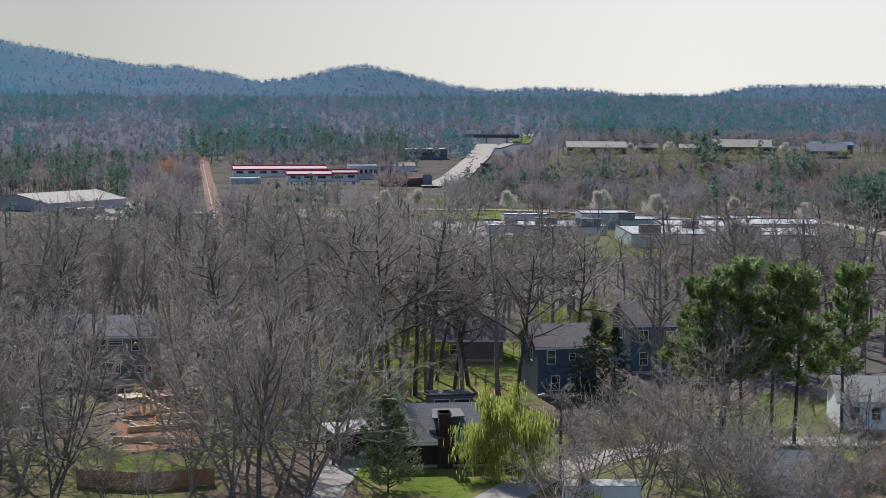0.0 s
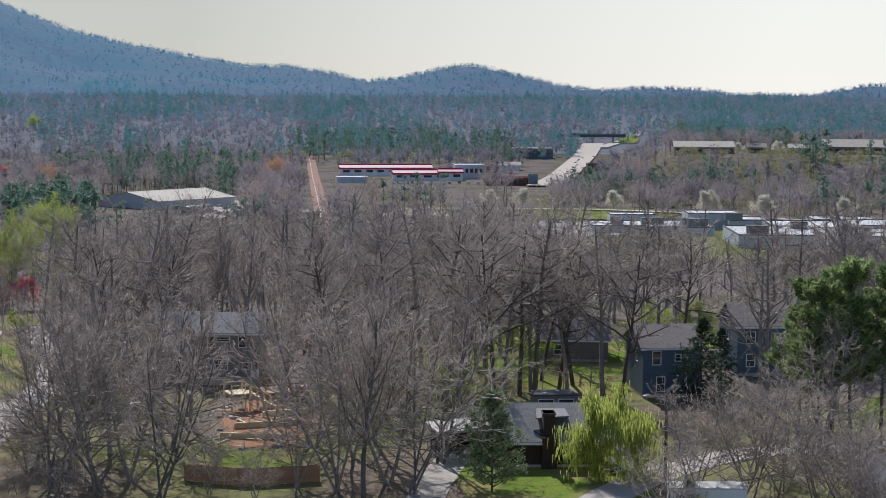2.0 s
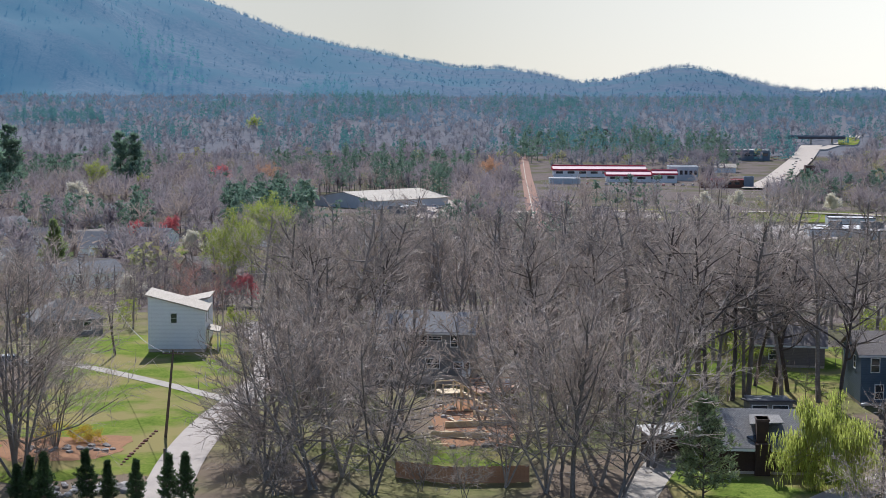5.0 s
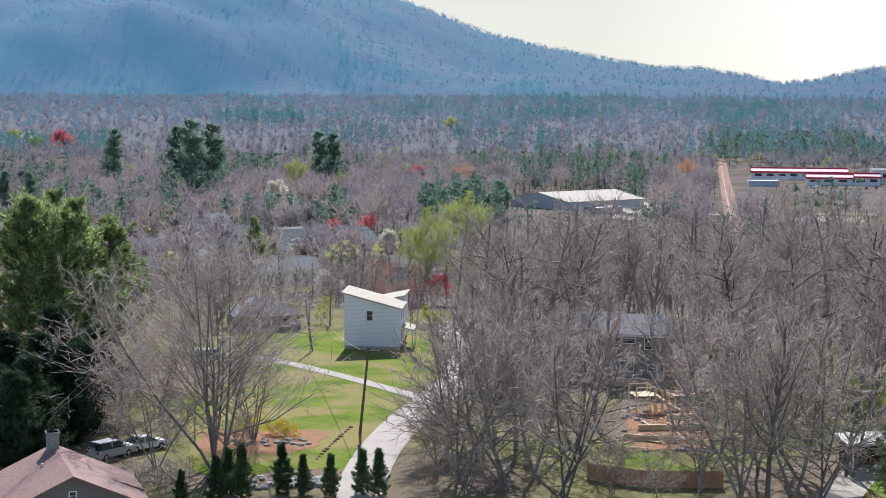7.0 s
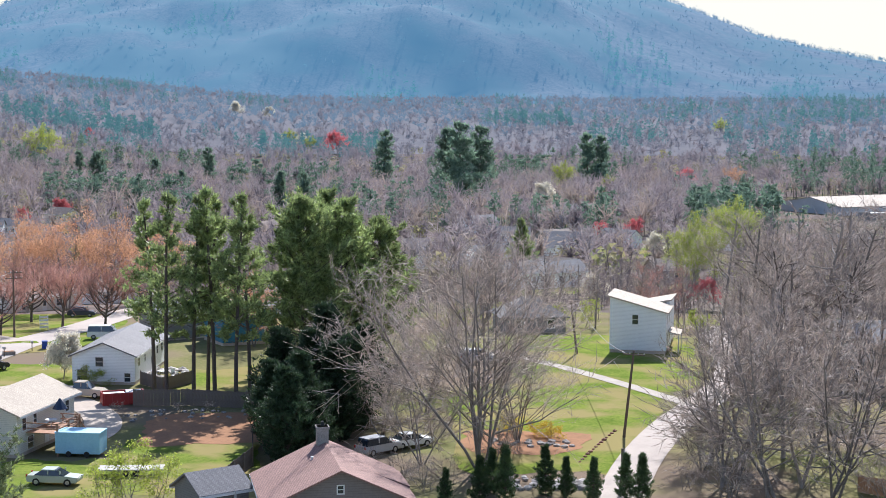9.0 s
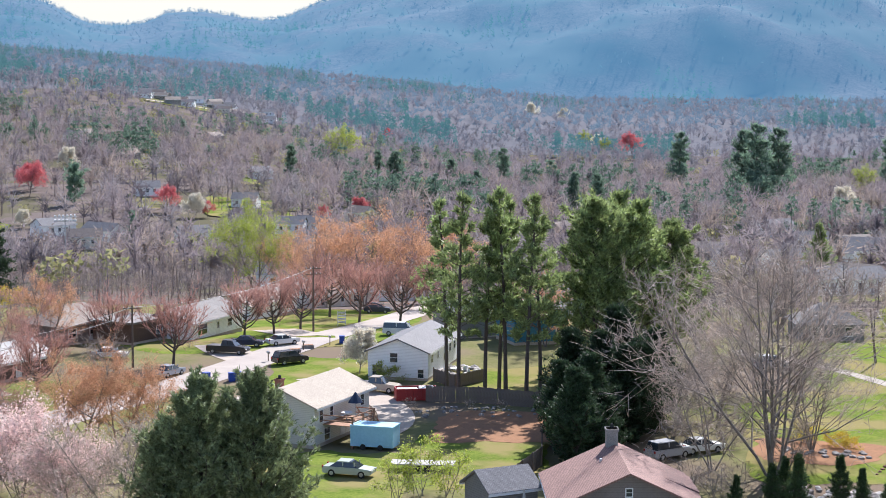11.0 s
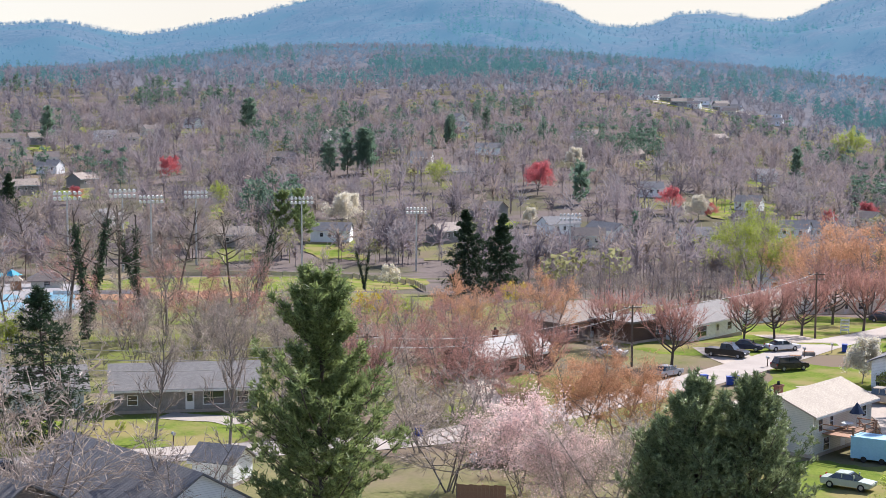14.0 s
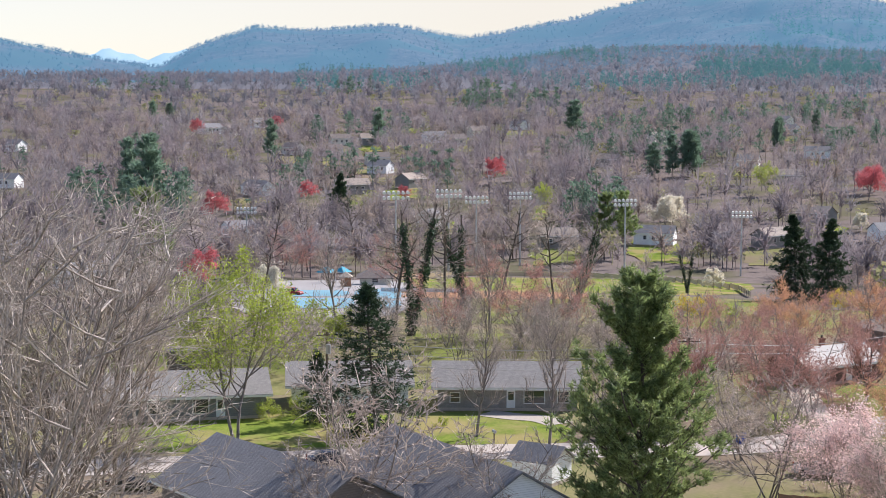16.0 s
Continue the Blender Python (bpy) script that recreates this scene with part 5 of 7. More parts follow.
strip("dirt_track", "straight reddish track through the woods", [(7.62, 690), (7.75, 850), (7.95, 1150), (8.1, 1490)], 7.5, PALEDIRT, 0.8, 20)
strip("dirt_track", "pale wheel rut along the track", [(7.68, 690), (7.8, 850), (8.0, 1150), (8.13, 1490)], 0.5, CONCRETE, 0.95, 20)
strip("highway", "pale four-lane highway climbing away", [(0.25, 1060), (-0.2, 1137), (-0.9, 1370), (-1.3, 1560), (-1.5, 1660)], 20, CONCRETE, 1.2, 20)
strip("highway_ramp", "pale road curving away beyond the bridge", [(-1.75, 1600), (-2.1, 1640), (-2.7, 1715), (-2.9, 1790)], 11, CONCRETE, 1.4, 20)
patch("lawn", "mown bank beside the far road", -3.0, -2.35, 1650, 1760, LAWN, 1.6, 0.1, seed=44)
strip("road", "pale road through the hillside homes", [(42.6, 1530), (44.0, 1500), (46.4, 1480)], 9, CONCRETE, 0.9, 12)
strip("road", "service road across the valley", [(8.5, 800), (4.0, 822), (-1.5, 832), (-6.0, 800), (-8.5, 770)], 8, CONCRETE, 0.9, 12)
strip("road", "curving drive by the school", [(-10.5, 560), (-13.0, 572), (-15.5, 600), (-16.5, 650), (-14.5, 720), (-12, 800)], 9, CONCRETE, 0.7, 12)

# ---- buildings of the near neighbourhood
brown = house("low brown brick house with a grey roof", -0.2, 162, 6, 9.4, 10, 2.7, "gable", 2.4, 0.6, BROWNWALL, LIGHTROOF, [("r", 1.0, 1.1, 1.6, 1.2)], base=0.3)
part("chimney", boxes((-1.5, -0.1, -5.75, -4.9, 0, 3.0), (-1.35, -0.25, -5.0, -3.4, 2.4, 5.2), (-1.42, -0.18, -5.05, -3.3, 5.0, 5.2)), BROWNWALL, brown, "broad dark brick chimney")
# dark wedge on the front slope, narrowing towards the eave
notch = bmesh.new()
wedge = [notch.verts.new(p) for p in ((-2.2, -4.2, 3.45), (1.2, -3.6, 3.75), (-0.7, -5.5, 2.7), (-2.2, -4.2, 2.9), (1.2, -3.6, 3.2), (-0.7, -5.5, 2.2))]
for f in ((0, 2, 1), (3, 4, 5), (0, 1, 4, 3), (1, 2, 5, 4), (2, 0, 3, 5)):
    notch.faces.new([wedge[i] for i in f])
bmesh.ops.recalc_face_normals(notch, faces=notch.faces)
part("clerestory", notch, GLASS, brown, "dark wedge on the roof beside the chimney")
part("dormer_roof", slabs([[(-1.9, -3.7, 4.5), (1.3, -3.2, 4.6), (1.1, -1.0, 4.9), (-1.7, -1.0, 4.9)]], 0.14), LIGHTROOF, brown)
cp = thing("carport", "flat-roofed carport beside the brown house", "carport", spot(2.75, 163.5, 22))
part("roof", slabs([[(-4.0, -3.0, 2.7), (4.4, -2.6, 3.0), (4.4, 2.2, 3.0), (-3.4, 2.6, 2.7)]], 0.24), METALROOF, cp)
for x in (-3.3, 3.4):
    for y in (-2.4, 2.0):
        part("post", boxes((x - 0.07, x + 0.07, y - 0.07, y + 0.07, 0, 2.5)), TRIM, cp)
for z in (0.5, 0.95):
    part("rail", boxes((-3.3, 1.2, -2.45, -2.35, z, z + 0.1)), OLDWOOD, cp)
part("rear_wall", boxes((-3.0, 3.2, 1.9, 2.05, 0, 2.4)), BROWNWALL, cp)
house("tall dark grey house with a brown shingle roof", -3.95, 199, 14, 7.0, 9, 5.9, "gable", 1.9, 0.4, BLUEWALL, BROWNSH, [("f", -1.9, 3.9, 0.9, 1.5), ("f", 0.6, 4.3, 0.6, 0.7), ("f", -1.4, 0.8, 0.9, 1.6), ("l", -1.5, 3.9, 0.9, 1.4)], base=0.4)
house("tall slate-blue house with a brown shingle roof", -7.0, 216, 16, 7.0, 9, 6.3, "gable", 2.2, 0.4, BLUEWALL, BROWNSH, [("f", -1.8, 4.1, 1.0, 1.4), ("f", 1.6, 4.1, 0.8, 1.2), ("f", -1.8, 1.2, 1.0, 1.5), ("l", 0, 4.0, 0.9, 1.3)], base=0.4)
house("low house with a brown roof in the woods", -0.9, 222, 0, 9, 7, 3.0, "gable", 1.8, 0.4, TAUPEWALL, BROWNSH, [("f", -2, 1, 1, 1.2)])
house("small shed-roofed glazed cabin", -0.25, 184, 10, 4.6, 4, 2.2, "shed", -0.5, 0.3, GREYWALL, DARKROOF, [("f", -1.2, 0.8, 1.6, 1.0), ("f", 1.0, 0.8, 1.6, 1.0)])
house("low grey house under bare trees", -11.6, 150, 8, 6.5, 6, 2.6, "gable", 1.3, 0.5, TAUPEWALL, SHINGLE, [("f", -1.5, 1, 1, 1.2), ("f", 2, 1, 1, 1.2)])
house("outbuilding with a pale weathered roof", -12.3, 142, 4, 4.8, 4, 2.5, "gable", 0.9, 0.4, GREYWALL, LIGHTROOF)
house("white house with a pale metal roof", -14.6, 184, 12, 9, 8, 3.4, "gable", 1.8, 0.5, WHITEWALL, METALROOF, [("f", -3, 1.4, 0.9, 1.3), ("f", -0.8, 1.4, 0.9, 1.3)])
cpv = thing("camper_trailer", "long white trailer with a flat roof", "trailer", spot(-5.5, 141, 8))
part("body", boxes((-3.2, 3.2, -1.2, 1.2, 0.6, 2.5)), WHITEPAINT, cpv)
part("roof", boxes((-3.25, 3.25, -1.25, 1.25, 2.504, 2.6)), METALROOF, cpv)
for x in (-0.6, 0.6):
    for s in (-1, 1):
        part("wheel", rods(((x, s * 1.0, 0.33), (x, s * 1.22, 0.33), 0.33, 0.33, 12)), RUBBER, cpv)
part("hitch", rods(((3.2, 0, 0.7), (4.3, 0, 0.55), 0.06)), STEEL, cpv)
house("grey two-storey house with white-framed windows", 10.75, 205, -6, 7.6, 8, 6.4, "gable", 1.7, 0.45, GREYWALL, SHINGLE, [("f", -2.1, 4.6, 0.8, 1.3), ("f", 1.6, 4.6, 0.8, 1.3), ("f", -0.7, 5.3, 1.5, 0.5), ("f", -1.0, 1.9, 1.6, 1.2), ("f", 2.2, 2.0, 1.2, 0.7)], [("f", 3.1)], base=1.0)
house("single-storey wing with a light shingle roof", 12.6, 207, -4, 6.5, 7, 3.8, "hip", 1.7, 0.4, GREYWALL, LIGHTROOF, [("f", 0, 1.6, 1.2, 1.2)])
house("rear wing with a white roof", 12.3, 219, 10, 7.5, 6, 5.0, "gable", 1.4, 0.4, GREYWALL, METALROOF)
house("white-roofed outbuilding in the trees", 15.0, 213, 0, 6, 5, 3.0, "gable", 1.0, 0.4, GREYWALL, METALROOF)
white = house("white two-storey house with a slanting roof", 19.75, 231, 84, 7.4, 7.6, 5.6, "shed", 2.0, 0.35, WHITEWALL, CREAMROOF, [("l", 0.35, 4.0, 0.75, 1.25), ("f", -1.5, 3.9, 0.6, 1.2), ("f", 1.2, 1.2, 0.6, 1.2), ("f", 1.2, 3.9, 0.6, 1.2), ("f", -1.6, 1.1, 0.8, 1.5)], base=0.45)
part("porch_roof", slabs([[(-2.4, -5.6, 2.6), (2.4, -5.6, 2.6), (2.4, -3.9, 3.0), (-2.4, -3.9, 3.0)]], 0.14), CREAMROOF, white)
for x in (-2.2, 2.2):
    part("porch_post", boxes((x - 0.07, x + 0.07, -5.45, -5.31, 0, 2.5)), TRIM, white)
house("rear half of the white house with an opposed roof", 19.35, 238.5, -96, 6.6, 5.4, 5.2, "shed", 1.1, 0.3, WHITEWALL, CREAMROOF, [("f", 0, 3.4, 0.7, 1.1)])
house("low house with a pale hipped roof", 23.55, 252, 12, 9.5, 8, 2.8, "hip", 2.4, 0.5, GREYWALL, LIGHTROOF, [("f", 2.5, 1, 1, 1.2), ("f", -2.5, 1, 1, 1.2)])
hip = house("taupe house with a faded red roof", 30.3, 137.5, 97, 11.5, 11.4, 2.9, "gable", 2.6, 0.6, TAUPEWALL, REDSH, [("l", 0, 3.7, 0.45, 0.6), ("l", -3, 1, 1, 1.2)], chimney=(5.0, 0.2, 1.2, 7.0), stack=STONE)
part("side_gable", slabs([[(-1.0, -6.4, 2.9), (-1.0, -2.2, 4.6), (4.6, -2.2, 4.6), (4.6, -6.4, 2.9)]], 0.15), REDSH, hip)
part("roof_vent", rods(((1.2, 1.5, 4.7), (1.2, 1.5, 5.2), 0.12, 0.12)), TRIM, hip)
house("small shed with dark grey shingles", 34.4, 141, 30, 4.6, 4.4, 2.3, "gable", 1.3, 0.35, GREYWALL, SHINGLE, name="garden_shed", cat="shed")
house("white raised house with a grey shingle roof", 37.4, 212.5, 75.7, 16.7, 7.6, 3.5, "gable", 1.5, 0.4, WHITEWALL, SHINGLE, [("l", 0.5, 2.2, 0.9, 1.1), ("f", -6.3, 2.0, 0.8, 1.1), ("f", -3.2, 2.1, 0.6, 1.0), ("f", 3.4, 2.0, 0.8, 1.1), ("f", 6, 2.0, 0.8, 1.1), ("l", 2.6, 0.3, 1.2, 1.5), ("l", -2.9, 0.4, 0.7, 1.0)], [("f", 0.4)])
cream = house("cream house with a timber deck and a pale roof", 41.0, 172.4, 62.7, 12.6, 7.6, 4.3, "gable", 1.5, 0.6, CREAMWALL, CREAMROOF, [("f", -4.9, 2.5, 0.8, 1.3), ("f", -2.6, 2.7, 0.7, 1.0), ("f", 4.6, 2.6, 0.8, 1.1), ("f", -3.6, 0.5, 1.2, 1.2)], [("f", -0.1)], chimney=(-3.5, 1.6, 0.8, 6.3))
house("lower wing with a pale roof", 43.1, 169, 62.7, 7, 6.5, 3.6, "gable", 1.2, 0.5, CREAMWALL, CREAMROOF)
house("long white ranch house with a grey-brown roof", 44.9, 247, 60, 15, 8, 2.9, "gable", 1.6, 0.6, WHITEWALL, LIGHTROOF, [("f", -4.5, 0.9, 2.6, 1.5), ("f", 3.5, 1.1, 1.2, 1.1)], [("f", 0)], group="ranch houses along the street", chimney=(0, 0.5, 0.8, 5.2))
house("white ranch house with a tan roof", 42.9, 284, 60, 16, 8, 2.9, "gable", 1.6, 0.6, WHITEWALL, TANROOF, [("f", -5, 1, 1.6, 1.3), ("f", 2, 1, 1.2, 1.1), ("f", 5, 1, 1.2, 1.1)], [("f", -1)], group="ranch houses along the street")
house("cream ranch house behind round street trees", 40.3, 316, 40, 17, 8.5, 3.0, "gable", 2.0, 0.6, CREAMWALL, BROWNSH, [("f", -5, 1, 1.4, 1.2), ("f", 3, 1, 1.4, 1.2), ("l", 0, 1, 1, 1.2)], [("f", -0.5)], group="ranch houses along the street")
house("pale ranch house at the end of the street", 37.6, 345, 30, 15, 8, 3.0, "gable", 1.9, 0.6, WHITEWALL, BROWNSH, [("f", -4, 1, 1.4, 1.2), ("f", 4, 1, 1.4, 1.2)], [("f", 0)], group="ranch houses along the street")
house("teal house behind the tall pines", 33.4, 238, 20, 8, 8, 5.2, "gable", 1.7, 0.4, TEALWALL, SHINGLE, [("f", 1, 3.5, 0.9, 1.2), ("f", -2, 3.5, 0.9, 1.2)], [("f", 2.6)])
house("grey-roofed house behind the pines", 35.2, 246, 30, 11, 8, 3.2, "gable", 1.9, 0.5, GREYWALL, SHINGLE, [("f", 2, 1, 1, 1.2)])
house("pale house half hidden by pines", 32.2, 290, 10, 10, 8, 3.4, "gable", 2.0, 0.5, CREAMWALL, LIGHTROOF)
house("small brick carport house", 47.0, 240, 50, 8, 7, 2.9, "flat", 0, 0.5, OLDBRICK, LIGHTROOF, [("f", 2, 1, 1.2, 1.1)])
house("brick house with a white metal roof", 51.5, 212, 44, 12, 7.5, 2.5, "gable", 1.5, 0.6, OLDBRICK, METALROOF, [("f", -3.5, 1, 1.4, 1.2), ("f", 3.5, 1, 1.2, 1.2)], [("f", 0.5)], chimney=(0, 0.6, 0.6, 5.0))
house("brick house with a tan roof", 48.9, 243, 40, 12, 8, 3.0, "hip", 2.0, 0.6, TAUPEWALL, TANROOF, [("f", -3.5, 1, 1.4, 1.2), ("f", 3.5, 1, 1.2, 1.2)], [("f", 0)])
house("low stone-fronted house with a pale grey roof", 62.2, 189, 2, 15.5, 8, 2.9, "gable", 1.9, 0.7, STONE, LIGHTROOF, [("f", 3.0, 0.9, 2.2, 1.4), ("f", 6.2, 1, 1.2, 1.2), ("f", -5.8, 1.0, 1.0, 1.0)], [("f", 0.4)])
house("long low house with a grey roof", 73.2, 184.5, 4, 17, 8, 2.9, "gable", 1.8, 0.7, GREYWALL, LIGHTROOF, [("f", 1.5, 0.8, 1.6, 1.5), ("f", -3.5, 0.9, 1.2, 1.2)], [("f", 3.6)])
house("low white-edged house behind a dark cedar", 67.6, 190, 2, 13, 8, 2.9, "gable", 1.7, 0.7, WHITEWALL, LIGHTROOF, [("f", 4.5, 1, 1.4, 1.2), ("f", -2, 1, 1.4, 1.2)])
house("house with a large grey shingle roof", 69.9, 136, -56.4, 19, 11.5, 3.0, "gable", 3.0, 0.6, TAUPEWALL, SHINGLE, [("f", -5, 1, 1.2, 1.2), ("f", 2, 1, 1.2, 1.2), ("l", 0, 1, 1.4, 1.2)])
house("white house with a large grey shingle roof", 64.0, 137, -59.6, 20, 11, 3.0, "gable", 3.2, 0.6, WHITEWALL, SHINGLE, [("f", 6, 0.9, 0.7, 1.1), ("f", 0, 1, 1.2, 1.2), ("r", 0, 1, 1.2, 1.2)])
house("small white shed with a grey roof", 60.95, 152, -30, 4.2, 3.6, 2.2, "gable", 1.1, 0.35, WHITEWALL, SHINGLE, [("l", 0, 1.1, 0.8, 0.7)], name="garden_shed", cat="shed")
house("small dark shed on the grass", 73.0, 212, 0, 5.5, 3, 2.6, "flat", 0, 0.2, OLDWOOD, DARKROOF, name="garden_shed", cat="shed")

# ---- deck, umbrella and stairs of the cream house
dk = thing("deck", "brown timber deck on posts with railings", "deck", cream.matrix_basis.copy())
for k in range(26):
    part("board", boxes((-4.6 + k * 0.2, -4.41 + k * 0.2, -7.2, -3.85, 2.2, 2.26)), DECKWOOD, dk)
for x in (-4.5, -2.0, 0.5):
    for y in (-7.1,):
        part("post", boxes((x - 0.08, x + 0.08, y - 0.08, y + 0.08, -0.1, 3.25)), DECKWOOD, dk)
for a in ((-4.6, 0.6, -7.16, -7.08), (-4.6, -4.52, -7.16, -3.9), (0.52, 0.6, -7.16, -5.0)):
    for z in (2.6, 3.12):
        part("rail", boxes((*a, z, z + 0.1)), DECKWOOD, dk)
for k in range(9):
    part("step", boxes((0.7 + k * 0.28, 1.0 + k * 0.28, -6.6, -5.2, 2.0 - k * 0.22, 2.06 - k * 0.22)), DECKWOOD, dk)
for s in (-6.65, -5.15):
    part("stair_rail", rods(((0.6, s, 3.1), (3.2, s, 1.05), 0.05)), DECKWOOD, dk)
    for k in range(4):
        part("baluster", boxes((0.8 + k * 0.75, 0.88 + k * 0.75, s - 0.04, s + 0.04, 0, 2.95 - k * 0.6)), DECKWOOD, dk)
um = thing("patio_umbrella", "closed-down dark patio umbrella on the deck", "umbrella", cream.matrix_basis @ pose(0.1, -5.2, 2.26))
part("pole", rods(((0, 0, 0), (0, 0, 2.5), 0.03)), STEEL, um)
bm = bmesh.new()
rod(bm, (0, 0, 1.5), (0, 0, 2.55), 0.8, 0.05, 8)
part("canopy", bm, NAVYPAINT, um)
tb = thing("patio_table", "round table beside the umbrella", "table", cream.matrix_basis @ pose(-1.5, -5.0, 2.26))
part("tabletop", rods(((0, 0, 0.7), (0, 0, 0.75), 0.6, 0.6, 16)), TRIM, tb)
part("leg", rods(((0, 0, 0), (0, 0, 0.7), 0.06, 0.05)), STEEL, tb)
tr = thing("cargo_trailer", "pale blue box trailer on the yard", "trailer", spot(38.75, 165.5, -18))
part("body", boxes((-2.2, 2.2, -1.2, 1.2, 0.35, 2.35)), TARP, tr)
part("roof", boxes((-2.25, 2.25, -1.25, 1.25, 2.354, 2.45)), TARP, tr, "lighter blue flat roof")
for x in (-0.9, 0.9):
    for s in (-1, 1):
        part("wheel", rods(((x, s * 1.0, 0.3), (x, s * 1.22, 0.3), 0.3, 0.3, 12)), RUBBER, tr)
du = thing("dumpster", "red open-topped steel dumpster", "dumpster", spot(37.35, 191.5, 8))
part("body", boxes((-2.4, 2.4, -1.1, -1.0, 0.15, 1.45), (-2.4, 2.4, 1.0, 1.1, 0.15, 1.45), (-2.4, -2.3, -1.0, 1.0, 0.15, 1.45), (2.3, 2.4, -1.0, 1.0, 0.15, 1.45), (-2.4, 2.4, -1.1, 1.1, 0.1, 0.2)), BINRED, du)
for k in range(6):
    part("rib", boxes((-2.2 + k * 0.88, -2.08 + k * 0.88, -1.18, -1.1, 0.15, 1.4)), BINRED, du)
part("rubble", boxes((-2.1, 0.2, -0.9, 0.9, 0.3, 1.3), (0.4, 2.1, -0.8, 0.9, 0.3, 1.45)), TRIM, du, "pale broken boards")

# ---- vehicles
vehicle("pickup_truck", "black pickup parked in a driveway", 43.75, 226, 22, BLACKPAINT, "pickup")
vehicle("car", "dark car beside the black pickup", 43.1, 232, 30, NAVYPAINT, "sedan")
vehicle("suv", "black sport utility car on the street", 41.66, 217, 74, BLACKPAINT, "suv")
vehicle("car", "white sedan parked by the kerb", 41.92, 233, 70, WHITEPAINT, "sedan")
vehicle("car", "dark blue car before the far houses", 38.66, 290, 30, NAVYPAINT, "suv")
vehicle("car", "grey car parked below a round tree", 45.75, 209, 100, GREYPAINT, "sedan")
vehicle("car", "white car under the carport", 47.7, 224, 30, WHITEPAINT, "sedan")
vehicle("pickup_truck", "tan pickup beside the white house", 38.72, 196.5, 20, TANPAINT, "pickup")
vehicle("van", "white van behind the grey roof", 37.9, 243, 30, WHITEPAINT, "van")
vehicle("car", "pale green car on the grass", 39.64, 153.5, 20, OLIVEPAINT, "sedan")
vehicle("car", "dark car on the street behind the roof", 68.2, 157.5, 70, NAVYPAINT, "sedan")
vehicle("car", "dark car at the roadside", 74.9, 150, 60, BLACKPAINT, "sedan")
vehicle("car", "grey-blue car by the ornamental tree", 51.6, 158, 50, GREYPAINT, "sedan")
vehicle("car", "white car parked under the big bare tree", 27.6, 166, 60, WHITEPAINT, "sedan")
vehicle("car", "silver car parked under the big bare tree", 28.7, 163, 70, GREYPAINT, "suv")
vehicle("car", "dark car parked by the path", 25.3, 218, 40, GREYPAINT, "suv")
wt = thing("flatbed_trailer", "long white flatbed trailer on the grass", "trailer", spot(37.1, 156, -6))
part("deck", boxes((-3.0, 3.0, -1.0, 1.0, 0.6, 0.72)), METALROOF, wt)
for x in (-0.5, 0.5):
    for s in (-1, 1):
        part("wheel", rods(((x, s * 0.8, 0.32), (x, s * 0.98, 0.32), 0.32, 0.32, 12)), RUBBER, wt)
bn = thing("wheelie_bin", "blue plastic wheeled rubbish bin", "bin", spot(43.65, 204.5, 10), "blue bins")
part("body", slabs([[(-0.36, -0.4, 1.0), (0.36, -0.4, 1.0), (0.36, 0.4, 1.0), (-0.36, 0.4, 1.0)]], 0.95), BLUEPLASTIC, bn)
part("lid", boxes((-0.4, 0.4, -0.45, 0.43, 1.004, 1.09)), BLUEPLASTIC, bn)
for s in (-0.3, 0.3):
    part("wheel", rods(((s - 0.05, 0.42, 0.15), (s + 0.05, 0.42, 0.15), 0.15, 0.15, 10)), RUBBER, bn)
for az, r, tn in ((39.89, 234, 0), (44.5, 205, 30), (54.2, 171, 20), (43.45, 205.2, -10)):
    copy_thing(bn, spot(az, r, tn))

# ---- fences and garden walls
fence("tall weathered plank fence below the pines", [(37.0, 190), (35.2, 189.5), (33.2, 187), (31.8, 184)], 1.9, OLDWOOD)
fence("dark curved plank fence by the red-roofed house", [(33.0, 168), (33.0, 158), (34.0, 149), (35.0, 144)], 1.9, OLDWOOD)
fence("brown plank fence in front of the lawn", [(12.4, 152.5), (10.4, 150), (7.8, 151)], 1.6, DECKWOOD)
fence("short brown fence before the blossom tree", [(52.9, 144), (51.2, 143.5)], 1.5, DECKWOOD)
fence("grey fence beside the white raised house", [(36.75, 204), (36.0, 199), (35.0, 204)], 1.6, OLDWOOD)
fence("low rail fence by the ball field", [(66.5, 392), (63.5, 388)], 1.1, TRIM, 5.0, 0.6)
fence("tan timber outfield fence round the ball field", [(54.0, 388), (54.4, 430), (56.5, 480), (60, 505), (64, 505), (66.4, 480)], 1.3, NEWWOOD, 6.0, 0.6)
cw = thing("stair", "fresh timber steps and landing on the slope", "stairs", spot(9.9, 186, 20))
for k in range(9):
    part("step", boxes((-1.2 + k * 0.35, -0.82 + k * 0.35, -0.8, 0.8, 2.0 - k * 0.22, 2.07 - k * 0.22)), NEWWOOD, cw)
for s in (-0.85, 0.85):
    part("handrail", rods(((-1.4, s, 3.0), (2.2, s, 0.95), 0.06)), NEWWOOD, cw)
    for k in range(5):
        part("baluster", boxes((-1.2 + k * 0.75, -1.1 + k * 0.75, s - 0.05, s + 0.05, 0, 2.85 - k * 0.42)), NEWWOOD, cw)
part("landing", boxes((-3.6, -1.2, -1.4, 1.4, 2.0, 2.1)), NEWWOOD, cw)
for x in (-3.5, -1.4):
    for y in (-1.3, 1.3):
        part("post", boxes((x - 0.07, x + 0.07, y - 0.07, y + 0.07, 0, 3.1)), NEWWOOD, cw)
for y in (-1.35, 1.35):
    part("rail", boxes((-3.6, -1.2, y - 0.04, y + 0.04, 2.95, 3.05)), NEWWOOD, cw)
rd = thing("deck", "red-stained raised deck with white chairs", "deck", spot(8.9, 192, 12))
